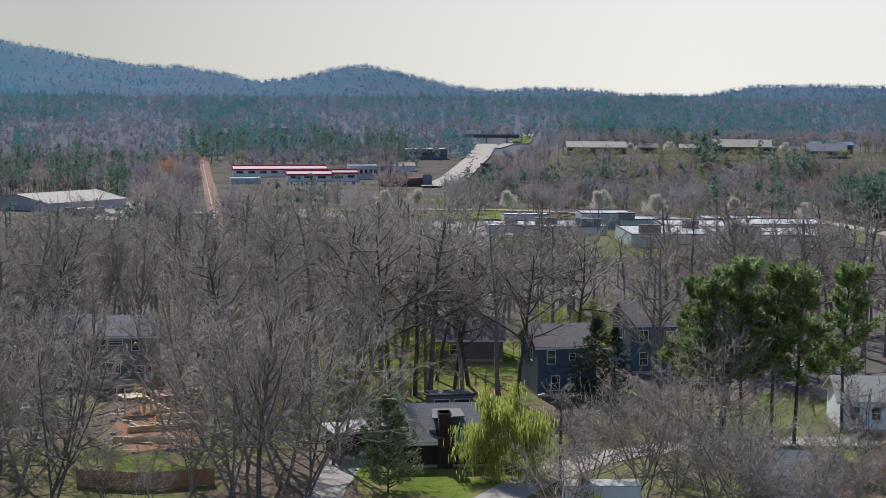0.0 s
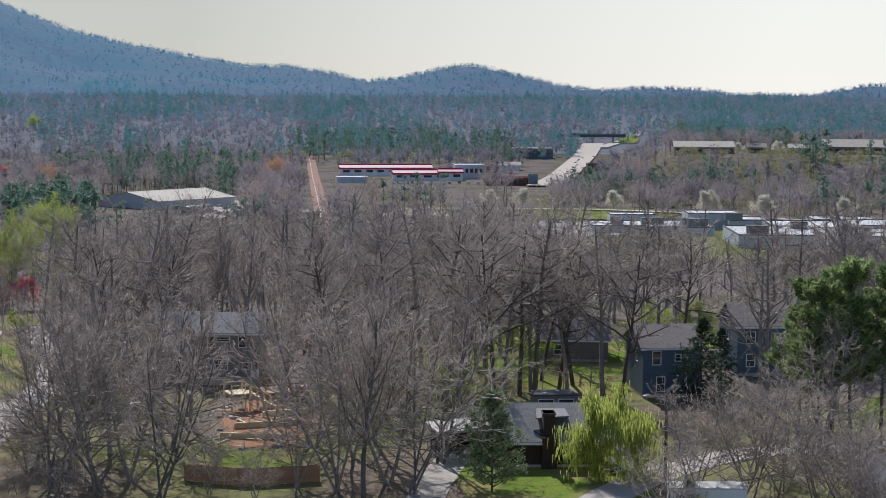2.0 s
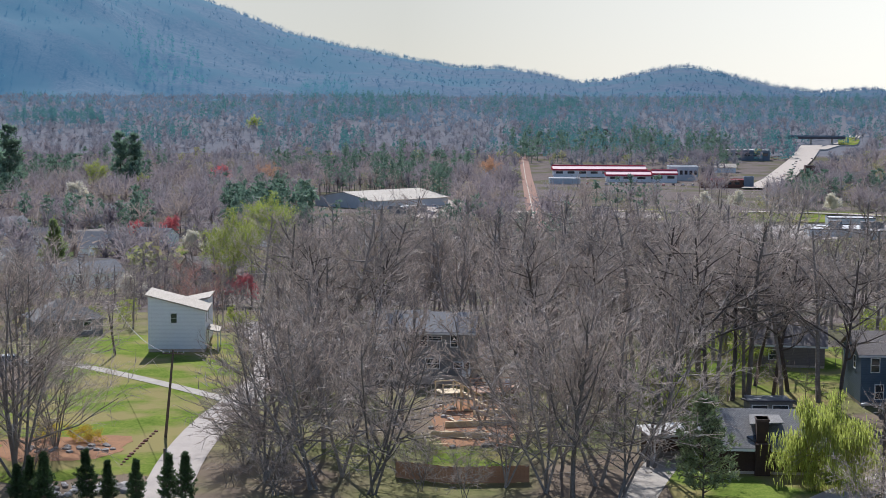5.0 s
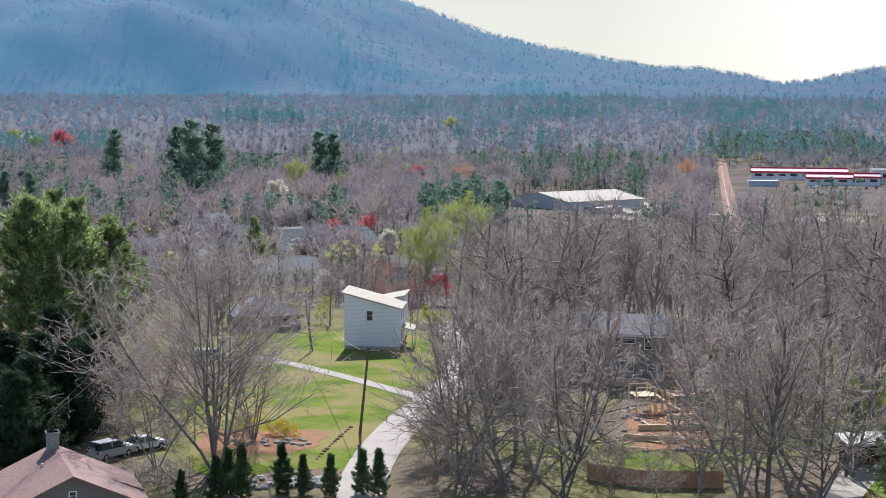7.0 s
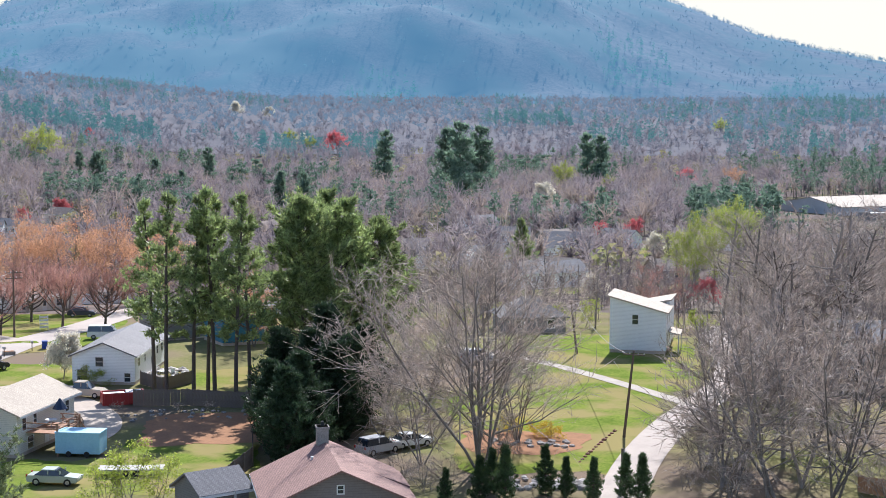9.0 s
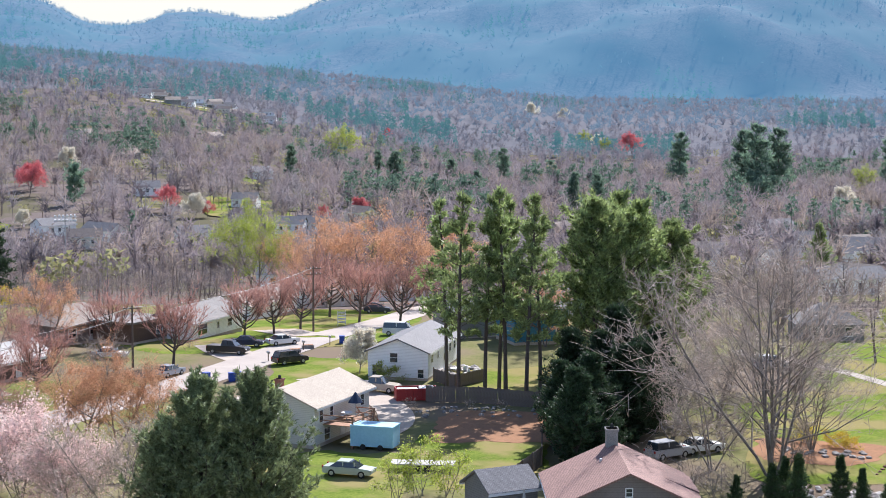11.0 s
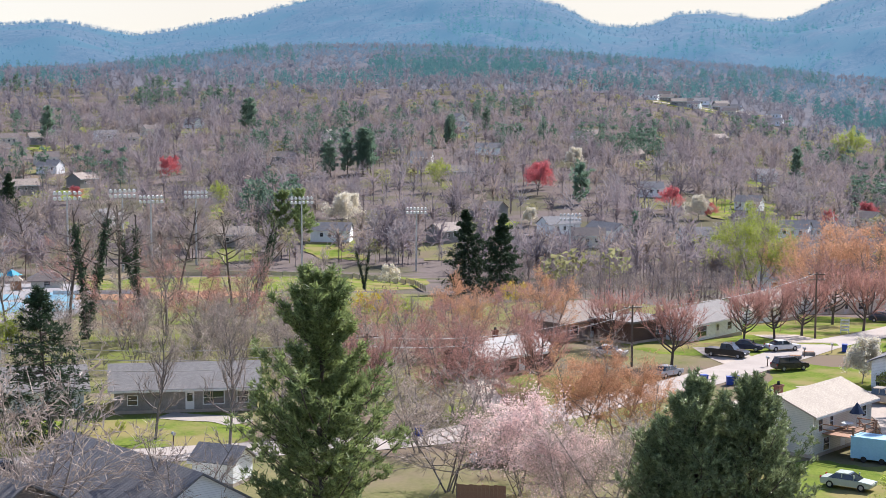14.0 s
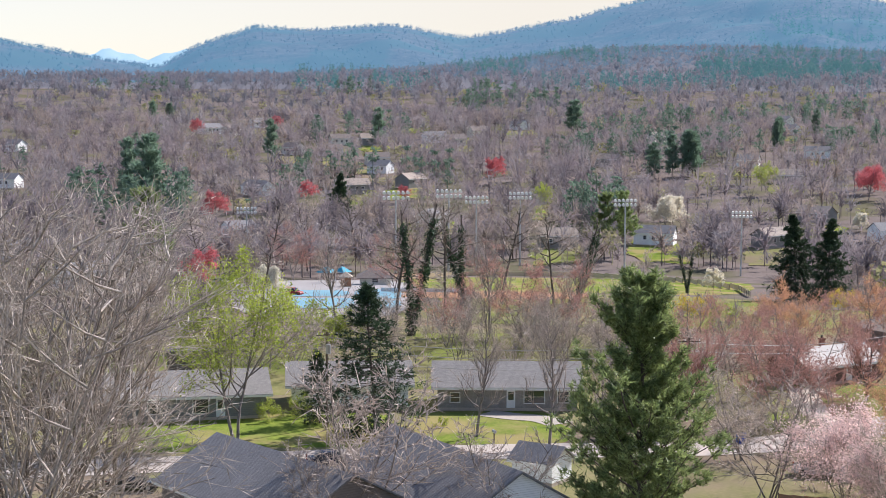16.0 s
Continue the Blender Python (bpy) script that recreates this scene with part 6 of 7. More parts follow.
part("platform", boxes((-3, 3, -2, 2, 1.0, 1.12)), DECKWOOD, rd)
for x in (-2.9, 0, 2.9):
    for y in (-1.9, 1.9):
        part("post", boxes((x - 0.08, x + 0.08, y - 0.08, y + 0.08, 0, 2.1)), DECKWOOD, rd)
for y in (-1.95, 1.95):
    for z in (1.5, 2.0):
        part("rail", boxes((-3, 3, y - 0.04, y + 0.04, z, z + 0.08)), DECKWOOD, rd)
ch = thing("garden_chair", "white garden chair on the deck", "chair", spot(9.2, 192, 12, 1.12), "white garden chairs")
part("seat", boxes((-0.26, 0.26, -0.26, 0.26, 0.4, 0.45)), TRIM, ch)
part("backrest", boxes((-0.26, 0.26, 0.24, 0.28, 0.45, 0.95)), TRIM, ch)
for x in (-0.23, 0.23):
    for y in (-0.23, 0.23):
        part("leg", boxes((x - 0.02, x + 0.02, y - 0.02, y + 0.02, 0, 0.4)), TRIM, ch)
for az, r, tn in ((8.9, 191.4, 60), (8.6, 192.6, -20)):
    copy_thing(ch, spot(az, r, tn, 1.12))
# garden steps beside the brick house
gs = thing("garden_steps", "pale stone steps up a grassy bank", "stairs", spot(51.0, 199, 40))
for k in range(7):
    part("step", boxes((-0.7, 0.7, k * 0.62, k * 0.62 + 0.5, 0, 0.12 + k * 0.06)), CONCRETE, gs)

# ---- poles, cables and floodlights
utility_pole("leaning utility pole beside the lane", 20.26, 172, 9.0, 20, 1, 6)
utility_pole("short cut-off utility pole by the lane", 20.3, 150, 3.6, 0, 0)
utility_pole("utility pole on the lawn by the white house", 21.9, 226, 7.0, 0, 0, -7)
utility_pole("wooden utility pole with a street lamp", -4.09, 152, 8.2, 0, 1, 0, True)
utility_pole("tall wooden utility pole at the street corner", 40.86, 250, 9.8, 10, 2)
utility_pole("wooden utility pole with a grey transformer", 68.35, 176, 10.2, 20, 1, 0, False, True)
utility_pole("wooden utility pole near the brick house", 46.95, 216, 8.0, 10, 1)
for (a, ra, za), (b, rb, zb), sag in (((40.86, 250, 9.6), (46.95, 216, 7.8), 1.2), ((46.95, 216, 7.8), (56.0, 182, 8.6), 1.6), ((56.0, 182, 8.6), (68.35, 176, 9.6), 1.2), ((68.35, 176, 9.6), (80, 170, 9.4), 1.0),
                                      ((46.95, 216, 7.0), (56.0, 182, 7.6), 1.6), ((56.0, 182, 7.6), (68.35, 176, 8.6), 1.2), ((68.35, 176, 8.6), (80, 170, 8.2), 1.0), ((56.0, 182, 6.6), (68.35, 176, 7.4), 1.2), ((20.26, 172, 8.8), (21.9, 226, 6.8), 1.0)):
    cable(P(a, ra, za), P(b, rb, zb), sag)
utility_pole("wooden utility pole behind the big pine", 56.0, 182, 9.0, 10, 1)
light_mast("steel floodlight mast beside the ball field", 54.33, 516, 19.2, 0)
for az, r, hh in ((61.77, 540, 1.2), (58.22, 525, 1.14), (71.05, 521, 1.0), (66.0, 501, 1.3), (64.2, 520, 1.28), (49.1, 463, 0.96), (63.26, 520, 1.18)):
    o = copy_thing(scene.objects["floodlight_mast"], spot(az, r, 10))
    o.matrix_basis = spot(az, r, 10) @ Matrix.Scale(hh, 4)

# ---- tennis courts and pavilion
patch("court_apron", "pale grey paving round the tennis courts", 65.3, 71.6, 275, 470, APRON, 0.10, 0.02, seed=30, category="paving")
for k, (a0, a1, r0, r1) in enumerate(((65.8, 67.2, 300, 338), (67.4, 69.6, 300, 352), (65.8, 67.4, 345, 405), (67.6, 70.0, 362, 402))):
    patch("tennis_court", "bright blue painted tennis court", a0, a1, r0, r1, COURT, 0.2, 0.01, seed=31 + k, category="court")
pv = thing("shade_sail", "turquoise fabric shade canopy on posts", "canopy", spot(68.1, 452, 10))
bm = bmesh.new()
for x0 in (-4, 0):
    rod(bm, (x0 + 2, 0, 3.0), (x0 + 2, 0, 4.6), 3.0, 0.1, 4)
part("canopy", bm, CANOPY, pv)
for x in (-3.8, 0, 3.8):
    for y in (-1.8, 1.8):
        part("post", rods(((x, y, 0), (x, y, 3.1), 0.08)), STEEL, pv)
house("small pavilion with a tan hipped roof", 66.7, 440, 0, 8, 7, 2.6, "hip", 2.0, 0.9, CREAMWALL, BROWNSH, [("f", 0, 1, 1.5, 1)], name="pavilion", cat="pavilion")
house("small brown ticket hut", 67.7, 425, 0, 2.6, 2.6, 2.8, "hip", 1.0, 0.4, DECKWOOD, CREAMROOF, name="hut", cat="hut")
for az in (64.9, 66.2, 67.5, 68.8):
    sp = thing("fence_post", "tall dark court fence post", "post", spot(az, 258 + (az - 64.9) * 11), "court fence posts")
    part("post", rods(((0, 0, -0.3), (0, 0, 3.2), 0.05)), WIRE, sp)
for az, r, tn, c in ((71.6, 455, 40, WHITEPAINT), (72.0, 450, 40, GREYPAINT), (70.9, 452, 40, WHITEPAINT), (69.5, 372, 40, BINRED)):
    vehicle("car", "parked car beside the tennis courts", az, r, tn, c, "suv")

# ---- far buildings in the valley
def hall(label, az, r, turn, w, d, h, walls, top, wins=0, rise=0.0, cat="building", parapet=0.5, rim=None):
    b = thing("building", label, cat, spot(az, r, turn))
    bm = boxes((-w / 2, w / 2, -d / 2, d / 2, -3, h))
    if rise:
        ends = [[bm.verts.new((x, y, z)) for y, z in ((-d / 2, h - 0.05), (d / 2, h - 0.05), (0, h + rise - 0.35))] for x in (-w / 2 - 0.02, w / 2 + 0.02)]
        for tri in ends:
            bm.faces.new(tri)
    part("wall", bm, walls, b)
    if rise:
        part("roof", slabs([[(-w / 2 - 0.6, -d / 2 - 0.6, h), (w / 2 + 0.6, -d / 2 - 0.6, h), (w / 2 + 0.6, 0, h + rise), (-w / 2 - 0.6, 0, h + rise)]], 0.3), top, b)
        part("roof", slabs([[(-w / 2 - 0.6, 0, h + rise - 0.01), (w / 2 + 0.6, 0, h + rise - 0.01), (w / 2 + 0.6, d / 2 + 0.6, h), (-w / 2 - 0.6, d / 2 + 0.6, h)]], 0.3), top, b)
    else:
        part("roof", boxes((-w / 2 + 0.4, w / 2 - 0.4, -d / 2 + 0.4, d / 2 - 0.4, h + 0.004, h + 0.1)), top, b)
        for a in ((-w / 2, w / 2, -d / 2, -d / 2 + 0.4), (-w / 2, w / 2, d / 2 - 0.4, d / 2), (-w / 2, -w / 2 + 0.4, -d / 2 + 0.4, d / 2 - 0.4), (w / 2 - 0.4, w / 2, -d / 2 + 0.4, d / 2 - 0.4)):
            part("parapet", boxes((*a, h + 0.004, h + parapet)), rim or walls, b)
    for k in range(wins):
        x = (k + 0.5) / wins * w - w / 2
        part("window", boxes((x - w / wins * 0.3, x + w / wins * 0.3, -d / 2 - 0.05, -d / 2 + 0.02, h * 0.45, h * 0.75)), GLASS, b)
    return b


def roof_box(az, r, w, d, h, z, m):
    b = thing("roof_unit", "grey-blue plant box on the flat school roof", "ventilation", spot(az, r, 6, z), "roof plant boxes")
    part("casing", boxes((-w / 2, w / 2, -d / 2, d / 2, 0, h)), m, b)
    part("lid", boxes((-w / 2 - 0.2, w / 2 + 0.2, -d / 2 - 0.2, d / 2 + 0.2, h + 0.004, h + 0.3)), DARKROOF, b)


for az, r, tn, w, d, h in ((-10.96, 622, 12, 43, 36, 6.4), (-12.1, 606, 12, 24, 8, 4.2), (-11.3, 682, 12, 34, 30, 6.2), (-7.57, 640, 10, 33, 40, 5.0), (-8.6, 690, 10, 30, 34, 4.4), (-5.46, 722, 8, 22, 20, 6.6), (-4.3, 690, 8, 26, 34, 3.6), (-2.6, 694, 6, 30, 26, 3.2),
                           (-2.79, 742, 6, 20, 14, 4.2), (-6.6, 716, 8, 16, 20, 4.6), (-9.7, 724, 10, 26, 20, 5.0)):
    hall("low flat-roofed school wing with pale walls", az, r, tn, w, d, h, PALEWALL, PALEFLAT, 0, cat="school", rim=DARKROOF)
for az, r, w, z, m in ((-10.0, 616, 7, 6.5, GREYWALL), (-10.4, 608, 6, 6.5, GREYWALL), (-7.0, 626, 8, 5.1, TAUPEWALL), (-8.35, 652, 6, 5.1, TAUPEWALL), (-4.7, 684, 5, 3.7, TEALWALL), (-5.0, 680, 8, 3.7, GREYWALL), (-3.5, 688, 9, 3.3, GREYWALL), (-6.2, 706, 7, 4.7, GREYWALL), (-2.3, 690, 5, 3.3, SLATEWALL)):
    roof_box(az, r, w, 4, 2.6, z, m)
hall("large warehouse with a pale low roof", 12.9, 862, 40, 50, 46, 4.6, PALEWALL, CREAMROOF, 0, 3.6, "warehouse")
hall("low shed with a white roof", 12.0, 800, 40, 16, 9, 3.4, GREYWALL, PALEFLAT)
for k in range(3):
    house("row house with a grey roof among bare trees", 13.75 - 0.62 * k, 617 + 4 * k, 6, 6.2, 8, 4.2, "gable", 2.2, 0.4, GREYWALL, LIGHTROOF, [("f", -1.4, 1.4, 1, 1.2), ("f", 1.4, 1.4, 1, 1.2)], group="row houses in the trees")
# roof slopes carry the painted sun sheen, edges the plain crimson
for label, az, r, w, d, h in (("long store, crimson roof painted pale with sun sheen", 5.55, 1225, 66, 26, 5.5), ("store wing, crimson roof painted pale with sun sheen", 4.15, 1155, 46, 22, 5.0), ("small store, crimson roof painted pale with sun sheen", 3.35, 1150, 16, 14, 6.0)):
    st = hall(label, az, r, 4, w, d, h, TRIM, SHEENROOF, int(w / 8), 1.8, "store")
    for y, z in ((-d / 2 - 0.7, h - 0.2), (0, h + 2.0)):
        part("fascia", boxes((-w / 2 - 0.7, w / 2 + 0.7, y - 0.25, y + 0.25, z - 0.6, z + 0.6)), REDROOF, st, "crimson edge of the roof")
    for x in (-w / 2 - 0.75, w / 2 + 0.75):
        part("gable", boxes((x - 0.1, x + 0.1, -d / 2, d / 2, h - 1.0, h + 0.8)), REDROOF, st)
hall("low white building before the red roofs", 6.7, 1115, 4, 20, 16, 3.5, PALEWALL, PALEFLAT)
hall("pale grey three-storey office", 2.75, 1185, 6, 20, 18, 9.5, PALEWALL, PALEFLAT, 6, cat="office")
hall("dark stair tower beside the office", 1.95, 1182, 6, 9, 14, 9.0, TAUPEWALL, DARKROOF, 2, cat="office")
hall("slate-blue flat-roofed store beside the highway", 0.65, 1480, 4, 38, 26, 8.5, SLATEWALL, PALEFLAT, 5, cat="store")
hall("low brown store with a red band", 1.35, 1085, 4, 30, 14, 5.0, BRICK, REDROOF, 6, cat="store")
hall("round dark tower of the brown store", 0.55, 1080, 4, 6, 6, 7.0, SLATEWALL, DARKROOF, 0, cat="store")
hall("white tents before the car lot", 1.35, 1290, 4, 16, 12, 4.0, TRIM, CREAMROOF, 0, 2.5, "tent")
hall("timber lodge with a brown gabled roof", -2.55, 1000, 10, 24, 16, 8.5, TAUPEWALL, BROWNSH, 6, 5.0, "lodge")
hall("low flat office by the highway", -1.75, 1300, 6, 22, 12, 5.0, OLDBRICK, LIGHTROOF, 4)
hall("long low building beside the highway", -0.9, 1010, 6, 32, 12, 4.5, GREYWALL, LIGHTROOF, 5)
hall("long low building with a white roof far off", 5.4, 1800, 4, 44, 14, 5, TAUPEWALL, CREAMROOF, 8)
hall("long low shed in the valley", 5.6, 800, 4, 14, 8, 3.2, TAUPEWALL, LIGHTROOF)
br = thing("road_bridge", "dark concrete bridge over the highway", "bridge", spot(-1.45, 1668, 4))
part("girder", boxes((-32, 32, -5, 5, 6.0, 8.4)), DARKROOF, br)
for x in (-20, 0, 20):
    part("pier", boxes((x - 0.8, x + 0.8, -4, 4, -2, 6.0)), CONCRETE, br)
for y in (-4.8, 4.8):
    part("railing", boxes((-32, 32, y - 0.1, y + 0.1, 8.4, 9.3)), SLATEWALL, br)
for label, az, r, w, d, h, top, rise in (("low hilltop hall with a pale roof", -5.15, 1105, 38, 20, 4.5, CREAMROOF, 3.4), ("hilltop lodge with a broad pale roof", -10.0, 1130, 37, 22, 5.0, CREAMROOF, 4.6), ("hilltop hall with a grey hipped roof", -12.75, 1085, 24, 20, 4.0, SHINGLE, 4.4),
                                         ("long hilltop building with a teal roof", -12.9, 1170, 28, 14, 6.0, TEALWALL, 2.0), ("small hilltop house with a pale roof", -8.3, 1120, 14, 12, 4.0, CREAMROOF, 2.4), ("small hilltop house with a tan roof", -6.9, 1125, 12, 10, 4.0, TANROOF, 2.6)):
    hall(label, az, r, 4, w, d, h, TAUPEWALL, top, 6, rise, "hall")
rng = np.random.default_rng(77)
for k in range(26):
    vehicle("car", "far parked car in the valley", float(rng.uniform(-2.2, 2.2)), float(rng.uniform(668, 735)), float(rng.uniform(0, 20)) + 90 * (k % 2), (WHITEPAINT, GREYPAINT, NAVYPAINT, BLACKPAINT)[k % 4], "sedan")
for k in range(14):
    vehicle("car", "far car on the highway", -0.4 - 0.07 * k + float(rng.uniform(-0.2, 0.2)), 1150 + 26.0 * k, 95, (WHITEPAINT, BLACKPAINT, GREYPAINT, BINRED)[k % 4], "suv")

# far houses among the trees
kinds = [house("far house among bare trees", 30, 700 + 20 * k, 0, 11 + k, 8, 4.5, "gable", 2.4, 0.4, wm, rm, [("f", -3, 2.2, 1.1, 1.3), ("f", 0, 2.2, 1.1, 1.3), ("f", 3, 2.2, 1.1, 1.3)], group="far houses")
         for k, (wm, rm) in enumerate(((WHITEWALL, SHINGLE), (CREAMWALL, BROWNSH), (GREYWALL, TANROOF), (WHITEWALL, SHINGLE)))]
for k, (az, r, tn) in enumerate(HOMES):
    copy_thing(kinds[k % 4], spot(az, r, tn))
    if r < 1250:
        patch("lawn", "open yard of a far house", az - 560 / r, az + 560 / r, r - 46, r + 8, (YARD, DRYLAWN, LAWN)[k % 3], 0.25, 0.25, seed=200 + k)

# ---- trees that stand out
KIND = {}


def kind(key, ob):
    KIND[key] = ob


kind("oak", bare("bare_tree", "large leafless tree with a broad crown", 201, wood_mat=DARKBARK, h=21, bole=0.34, spread=0.36, limbs=20, subs=7, twigs=4, fine=1, tw=0.075))
kind("oak2", bare("bare_tree", "large leafless tree with a tall dark trunk", 202, wood_mat=DARKBARK, h=21, bole=0.42, spread=0.27, limbs=18, subs=6, twigs=4, fine=1, tw=0.075))
kind("grey1", bare("bare_tree", "leafless tree with dense grey twigs", 203, h=18, bole=0.22, spread=0.34, limbs=28, subs=7, twigs=4, fine=1, tw=0.075, forks=2))
kind("grey2", bare("bare_tree", "leafless many-stemmed tree with dense grey twigs", 204, h=17, bole=0.18, spread=0.30, limbs=40, subs=5, twigs=5, fine=1, tw=0.07, forks=4))
kind("grey3", bare("bare_tree", "leafless upright tree with fine twigs", 205, h=19, bole=0.25, spread=0.28, limbs=20, subs=6, twigs=4, fine=1, tw=0.075, lift=0.3))
kind("pale", bare("bare_tree", "many-stemmed leafless tree with grey spreading limbs", 206, wood_mat=BARK, twig_mat=TWIG, h=19, bole=0.15, spread=0.5, limbs=64, subs=6, twigs=4, fine=2, tw=0.06, forks=8, girth=0.018, el=(0.25, 1.0)))
kind("giant", bare("bare_tree", "huge leafless tree with pale grey limbs", 207, wood_mat=PALETWIG, twig_mat=PALETWIG, h=31, bole=0.15, spread=0.32, limbs=64, subs=5, twigs=4, fine=1, tw=0.07, forks=8, girth=0.01, el=(0.25, 1.05), lift=0.06))
kind("tan", bare("bare_tree", "low leafless tree with warm grey twigs", 208, h=11, bole=0.15, spread=0.40, limbs=34, subs=7, twigs=4, fine=1, tw=0.075, forks=4))
kind("round", bare("pollarded_tree", "round pollarded tree with russet shoots", 209, wood_mat=DARKBARK, twig_mat=REDBUD, h=7.4, bole=0.25, spread=0.72, limbs=20, subs=7, twigs=7, fine=1, tw=0.07, girth=0.03, lift=0.3, el=(-0.1, 0.5)))
kind("russet", bare("budding_tree", "leafless tree with russet red buds", 210, twig_mat=REDBUD, h=12, bole=0.15, spread=0.36, limbs=20, subs=6, twigs=4, fine=1, tw=0.075, forks=3, leaf=REDBUD, leaf_n=3500, leaf_size=0.16))
kind("orange", bare("budding_tree", "tree hazed with orange spring buds", 211, twig_mat=ORANGEBUD, h=12, bole=0.14, spread=0.48, limbs=20, subs=6, twigs=4, fine=1, tw=0.075, forks=2, leaf=ORANGEBUD, leaf_n=6500, leaf_size=0.2))
kind("yellowgreen", bare("spring_tree", "large tree in sparse yellow-green leaf", 212, h=17, bole=0.2, spread=0.44, limbs=20, subs=7, twigs=4, fine=1, tw=0.075, forks=2, leaf=SPRING, leaf_n=13000, leaf_size=0.26, leaf_spread=0.3))
kind("willow", bare("willow_tree", "small willow with drooping yellow-green leaves", 213, h=7.6, bole=0.34, spread=0.52, limbs=24, subs=6, twigs=5, fine=0, lift=-0.16, leaf=WILLOW, leaf_n=9000, leaf_size=1.1, leaf_spread=0.3, droop=7.0, leaf_slim=0.07))
kind("pink", bare("magnolia_tree", "broad magnolia covered in pale pink blossom", 214, h=7.4, bole=0.08, spread=0.75, limbs=24, subs=7, twigs=6, fine=1, forks=5, el=(0.05, 0.8), leaf=PINK, leaf_n=14000, leaf_size=0.19, leaf_spread=0.28))
kind("whitebloom", bare("blossom_tree", "small tree in creamy white blossom", 215, h=6, bole=0.2, spread=0.42, limbs=16, subs=5, twigs=5, fine=1, leaf=WHITEBLOOM, leaf_n=8000, leaf_size=0.24, leaf_spread=0.22))
kind("redbloom", bare("red_maple", "maple in bright red spring bloom", 216, twig_mat=REDBLOOM, h=11, bole=0.2, spread=0.36, limbs=16, subs=5, twigs=5, fine=1, leaf=REDBLOOM, leaf_n=6500, leaf_size=0.3, leaf_spread=0.3))
kind("sapling", bare("sapling_tree", "slender young tree in bright yellow-green leaf", 217, h=5.5, bole=0.1, spread=0.36, limbs=14, subs=5, twigs=4, fine=0, forks=4, leaf=SPRING, leaf_n=1500, leaf_size=0.2, leaf_spread=0.2))
kind("bush", bare("shrub", "low leafy spring shrub", 218, h=2.6, bole=0.05, spread=0.6, limbs=12, subs=5, twigs=4, fine=0, forks=4, leaf=SPRING, leaf_n=2200, leaf_size=0.16, leaf_spread=0.16))
kind("brownbush", bare("shrub", "tangled leafless brown shrub", 219, twig_mat=TWIG, h=3.6, bole=0.05, spread=0.6, limbs=14, subs=6, twigs=6, fine=1, forks=5, tw=0.02))
kind("forsythia", bare("forsythia_shrub", "low shrub in yellow bloom", 220, h=1.8, bole=0.05, spread=0.7, limbs=12, subs=4, twigs=4, fine=0, forks=4, leaf=YELLOW, leaf_n=1500, leaf_size=0.13, leaf_spread=0.12))
kind("ivy", bare("ivy_clad_tree", "bare tree wrapped in dark ivy", 221, wood_mat=DARKBARK, h=20, bole=0.45, spread=0.3, limbs=12, subs=5, twigs=5, fine=1, girth=0.018, forks=2, ivy=0.12, leaf=DARKPINE, leaf_n=4500, leaf_size=0.34, leaf_spread=0.3))
kind("pine", evergreen("pine_tree", "tall white pine with layered dark green boughs", 301, h=22, bole=0.34, radius=6.2, whorls=10, per=5, clumps=16, needles=13, size=0.85, shape=0.4, rough=0.85, lean=0.2, plume=0.13, inner=0.35))
kind("pine2", evergreen("pine_tree", "broad white pine with layered boughs", 302, h=21, bole=0.12, radius=9.0, whorls=13, per=6, clumps=17, needles=13, size=0.85, shape=0.42, rough=0.75, lean=0.25, plume=0.12, inner=0.35))
kind("slim", evergreen("pine_tree", "slender tall pine with a high narrow crown", 303, h=23, bole=0.3, radius=4.6, whorls=12, per=4, clumps=8, needles=10, size=0.75, shape=0.34, rough=0.85, lean=0.15, plume=0.14, inner=0.4))
kind("heropine", evergreen("pine_tree", "large dense white pine with sunlit needles", 304, h=20.5, bole=0.0, radius=10.2, whorls=21, per=7, clumps=28, needles=15, size=0.6, shape=0.5, rough=0.7, slim=0.2, lean=0.35, tuft=0.2, plume=0.1, inner=0.3))
kind("oval", evergreen("evergreen_tree", "dense oval evergreen with olive green leaves", 305, needle=OLIVE, h=12.8, bole=0.0, radius=6.8, whorls=19, per=7, clumps=26, needles=14, size=0.46, shape=0.5, rough=0.6, lean=0.5, plume=0.13, inner=0.35))
kind("spruce", evergreen("spruce_tree", "dark spruce with drooping boughs", 306, needle=DARKPINE, h=18.5, bole=0.04, radius=8.0, whorls=18, per=7, clumps=10, needles=12, size=0.75, droop=0.16, shape=0.85, up=0.0))
kind("cypress", evergreen("cypress_tree", "dense nearly black evergreen", 307, needle=DARKPINE, h=9.6, bole=0.0, radius=4.6, whorls=18, per=8, clumps=10, needles=12, size=0.55, shape=0.55))
kind("arbor", evergreen("arborvitae", "small dark green cone-shaped evergreen", 308, needle=HEDGE, h=4.2, bole=0.0, radius=1.6, whorls=14, per=7, clumps=6, needles=11, size=0.28, shape=0.8))
kind("cedar", evergreen("cedar_tree", "tall cedar with hanging dark boughs", 309, needle=DARKPINE, h=15.5, bole=0.05, radius=7.8, whorls=18, per=7, clumps=7, needles=11, size=0.55, droop=0.18, shape=0.8, up=0.0))
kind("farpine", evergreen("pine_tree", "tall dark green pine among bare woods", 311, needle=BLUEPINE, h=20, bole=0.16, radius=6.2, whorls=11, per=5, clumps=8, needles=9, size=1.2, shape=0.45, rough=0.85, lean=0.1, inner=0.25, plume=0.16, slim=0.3))
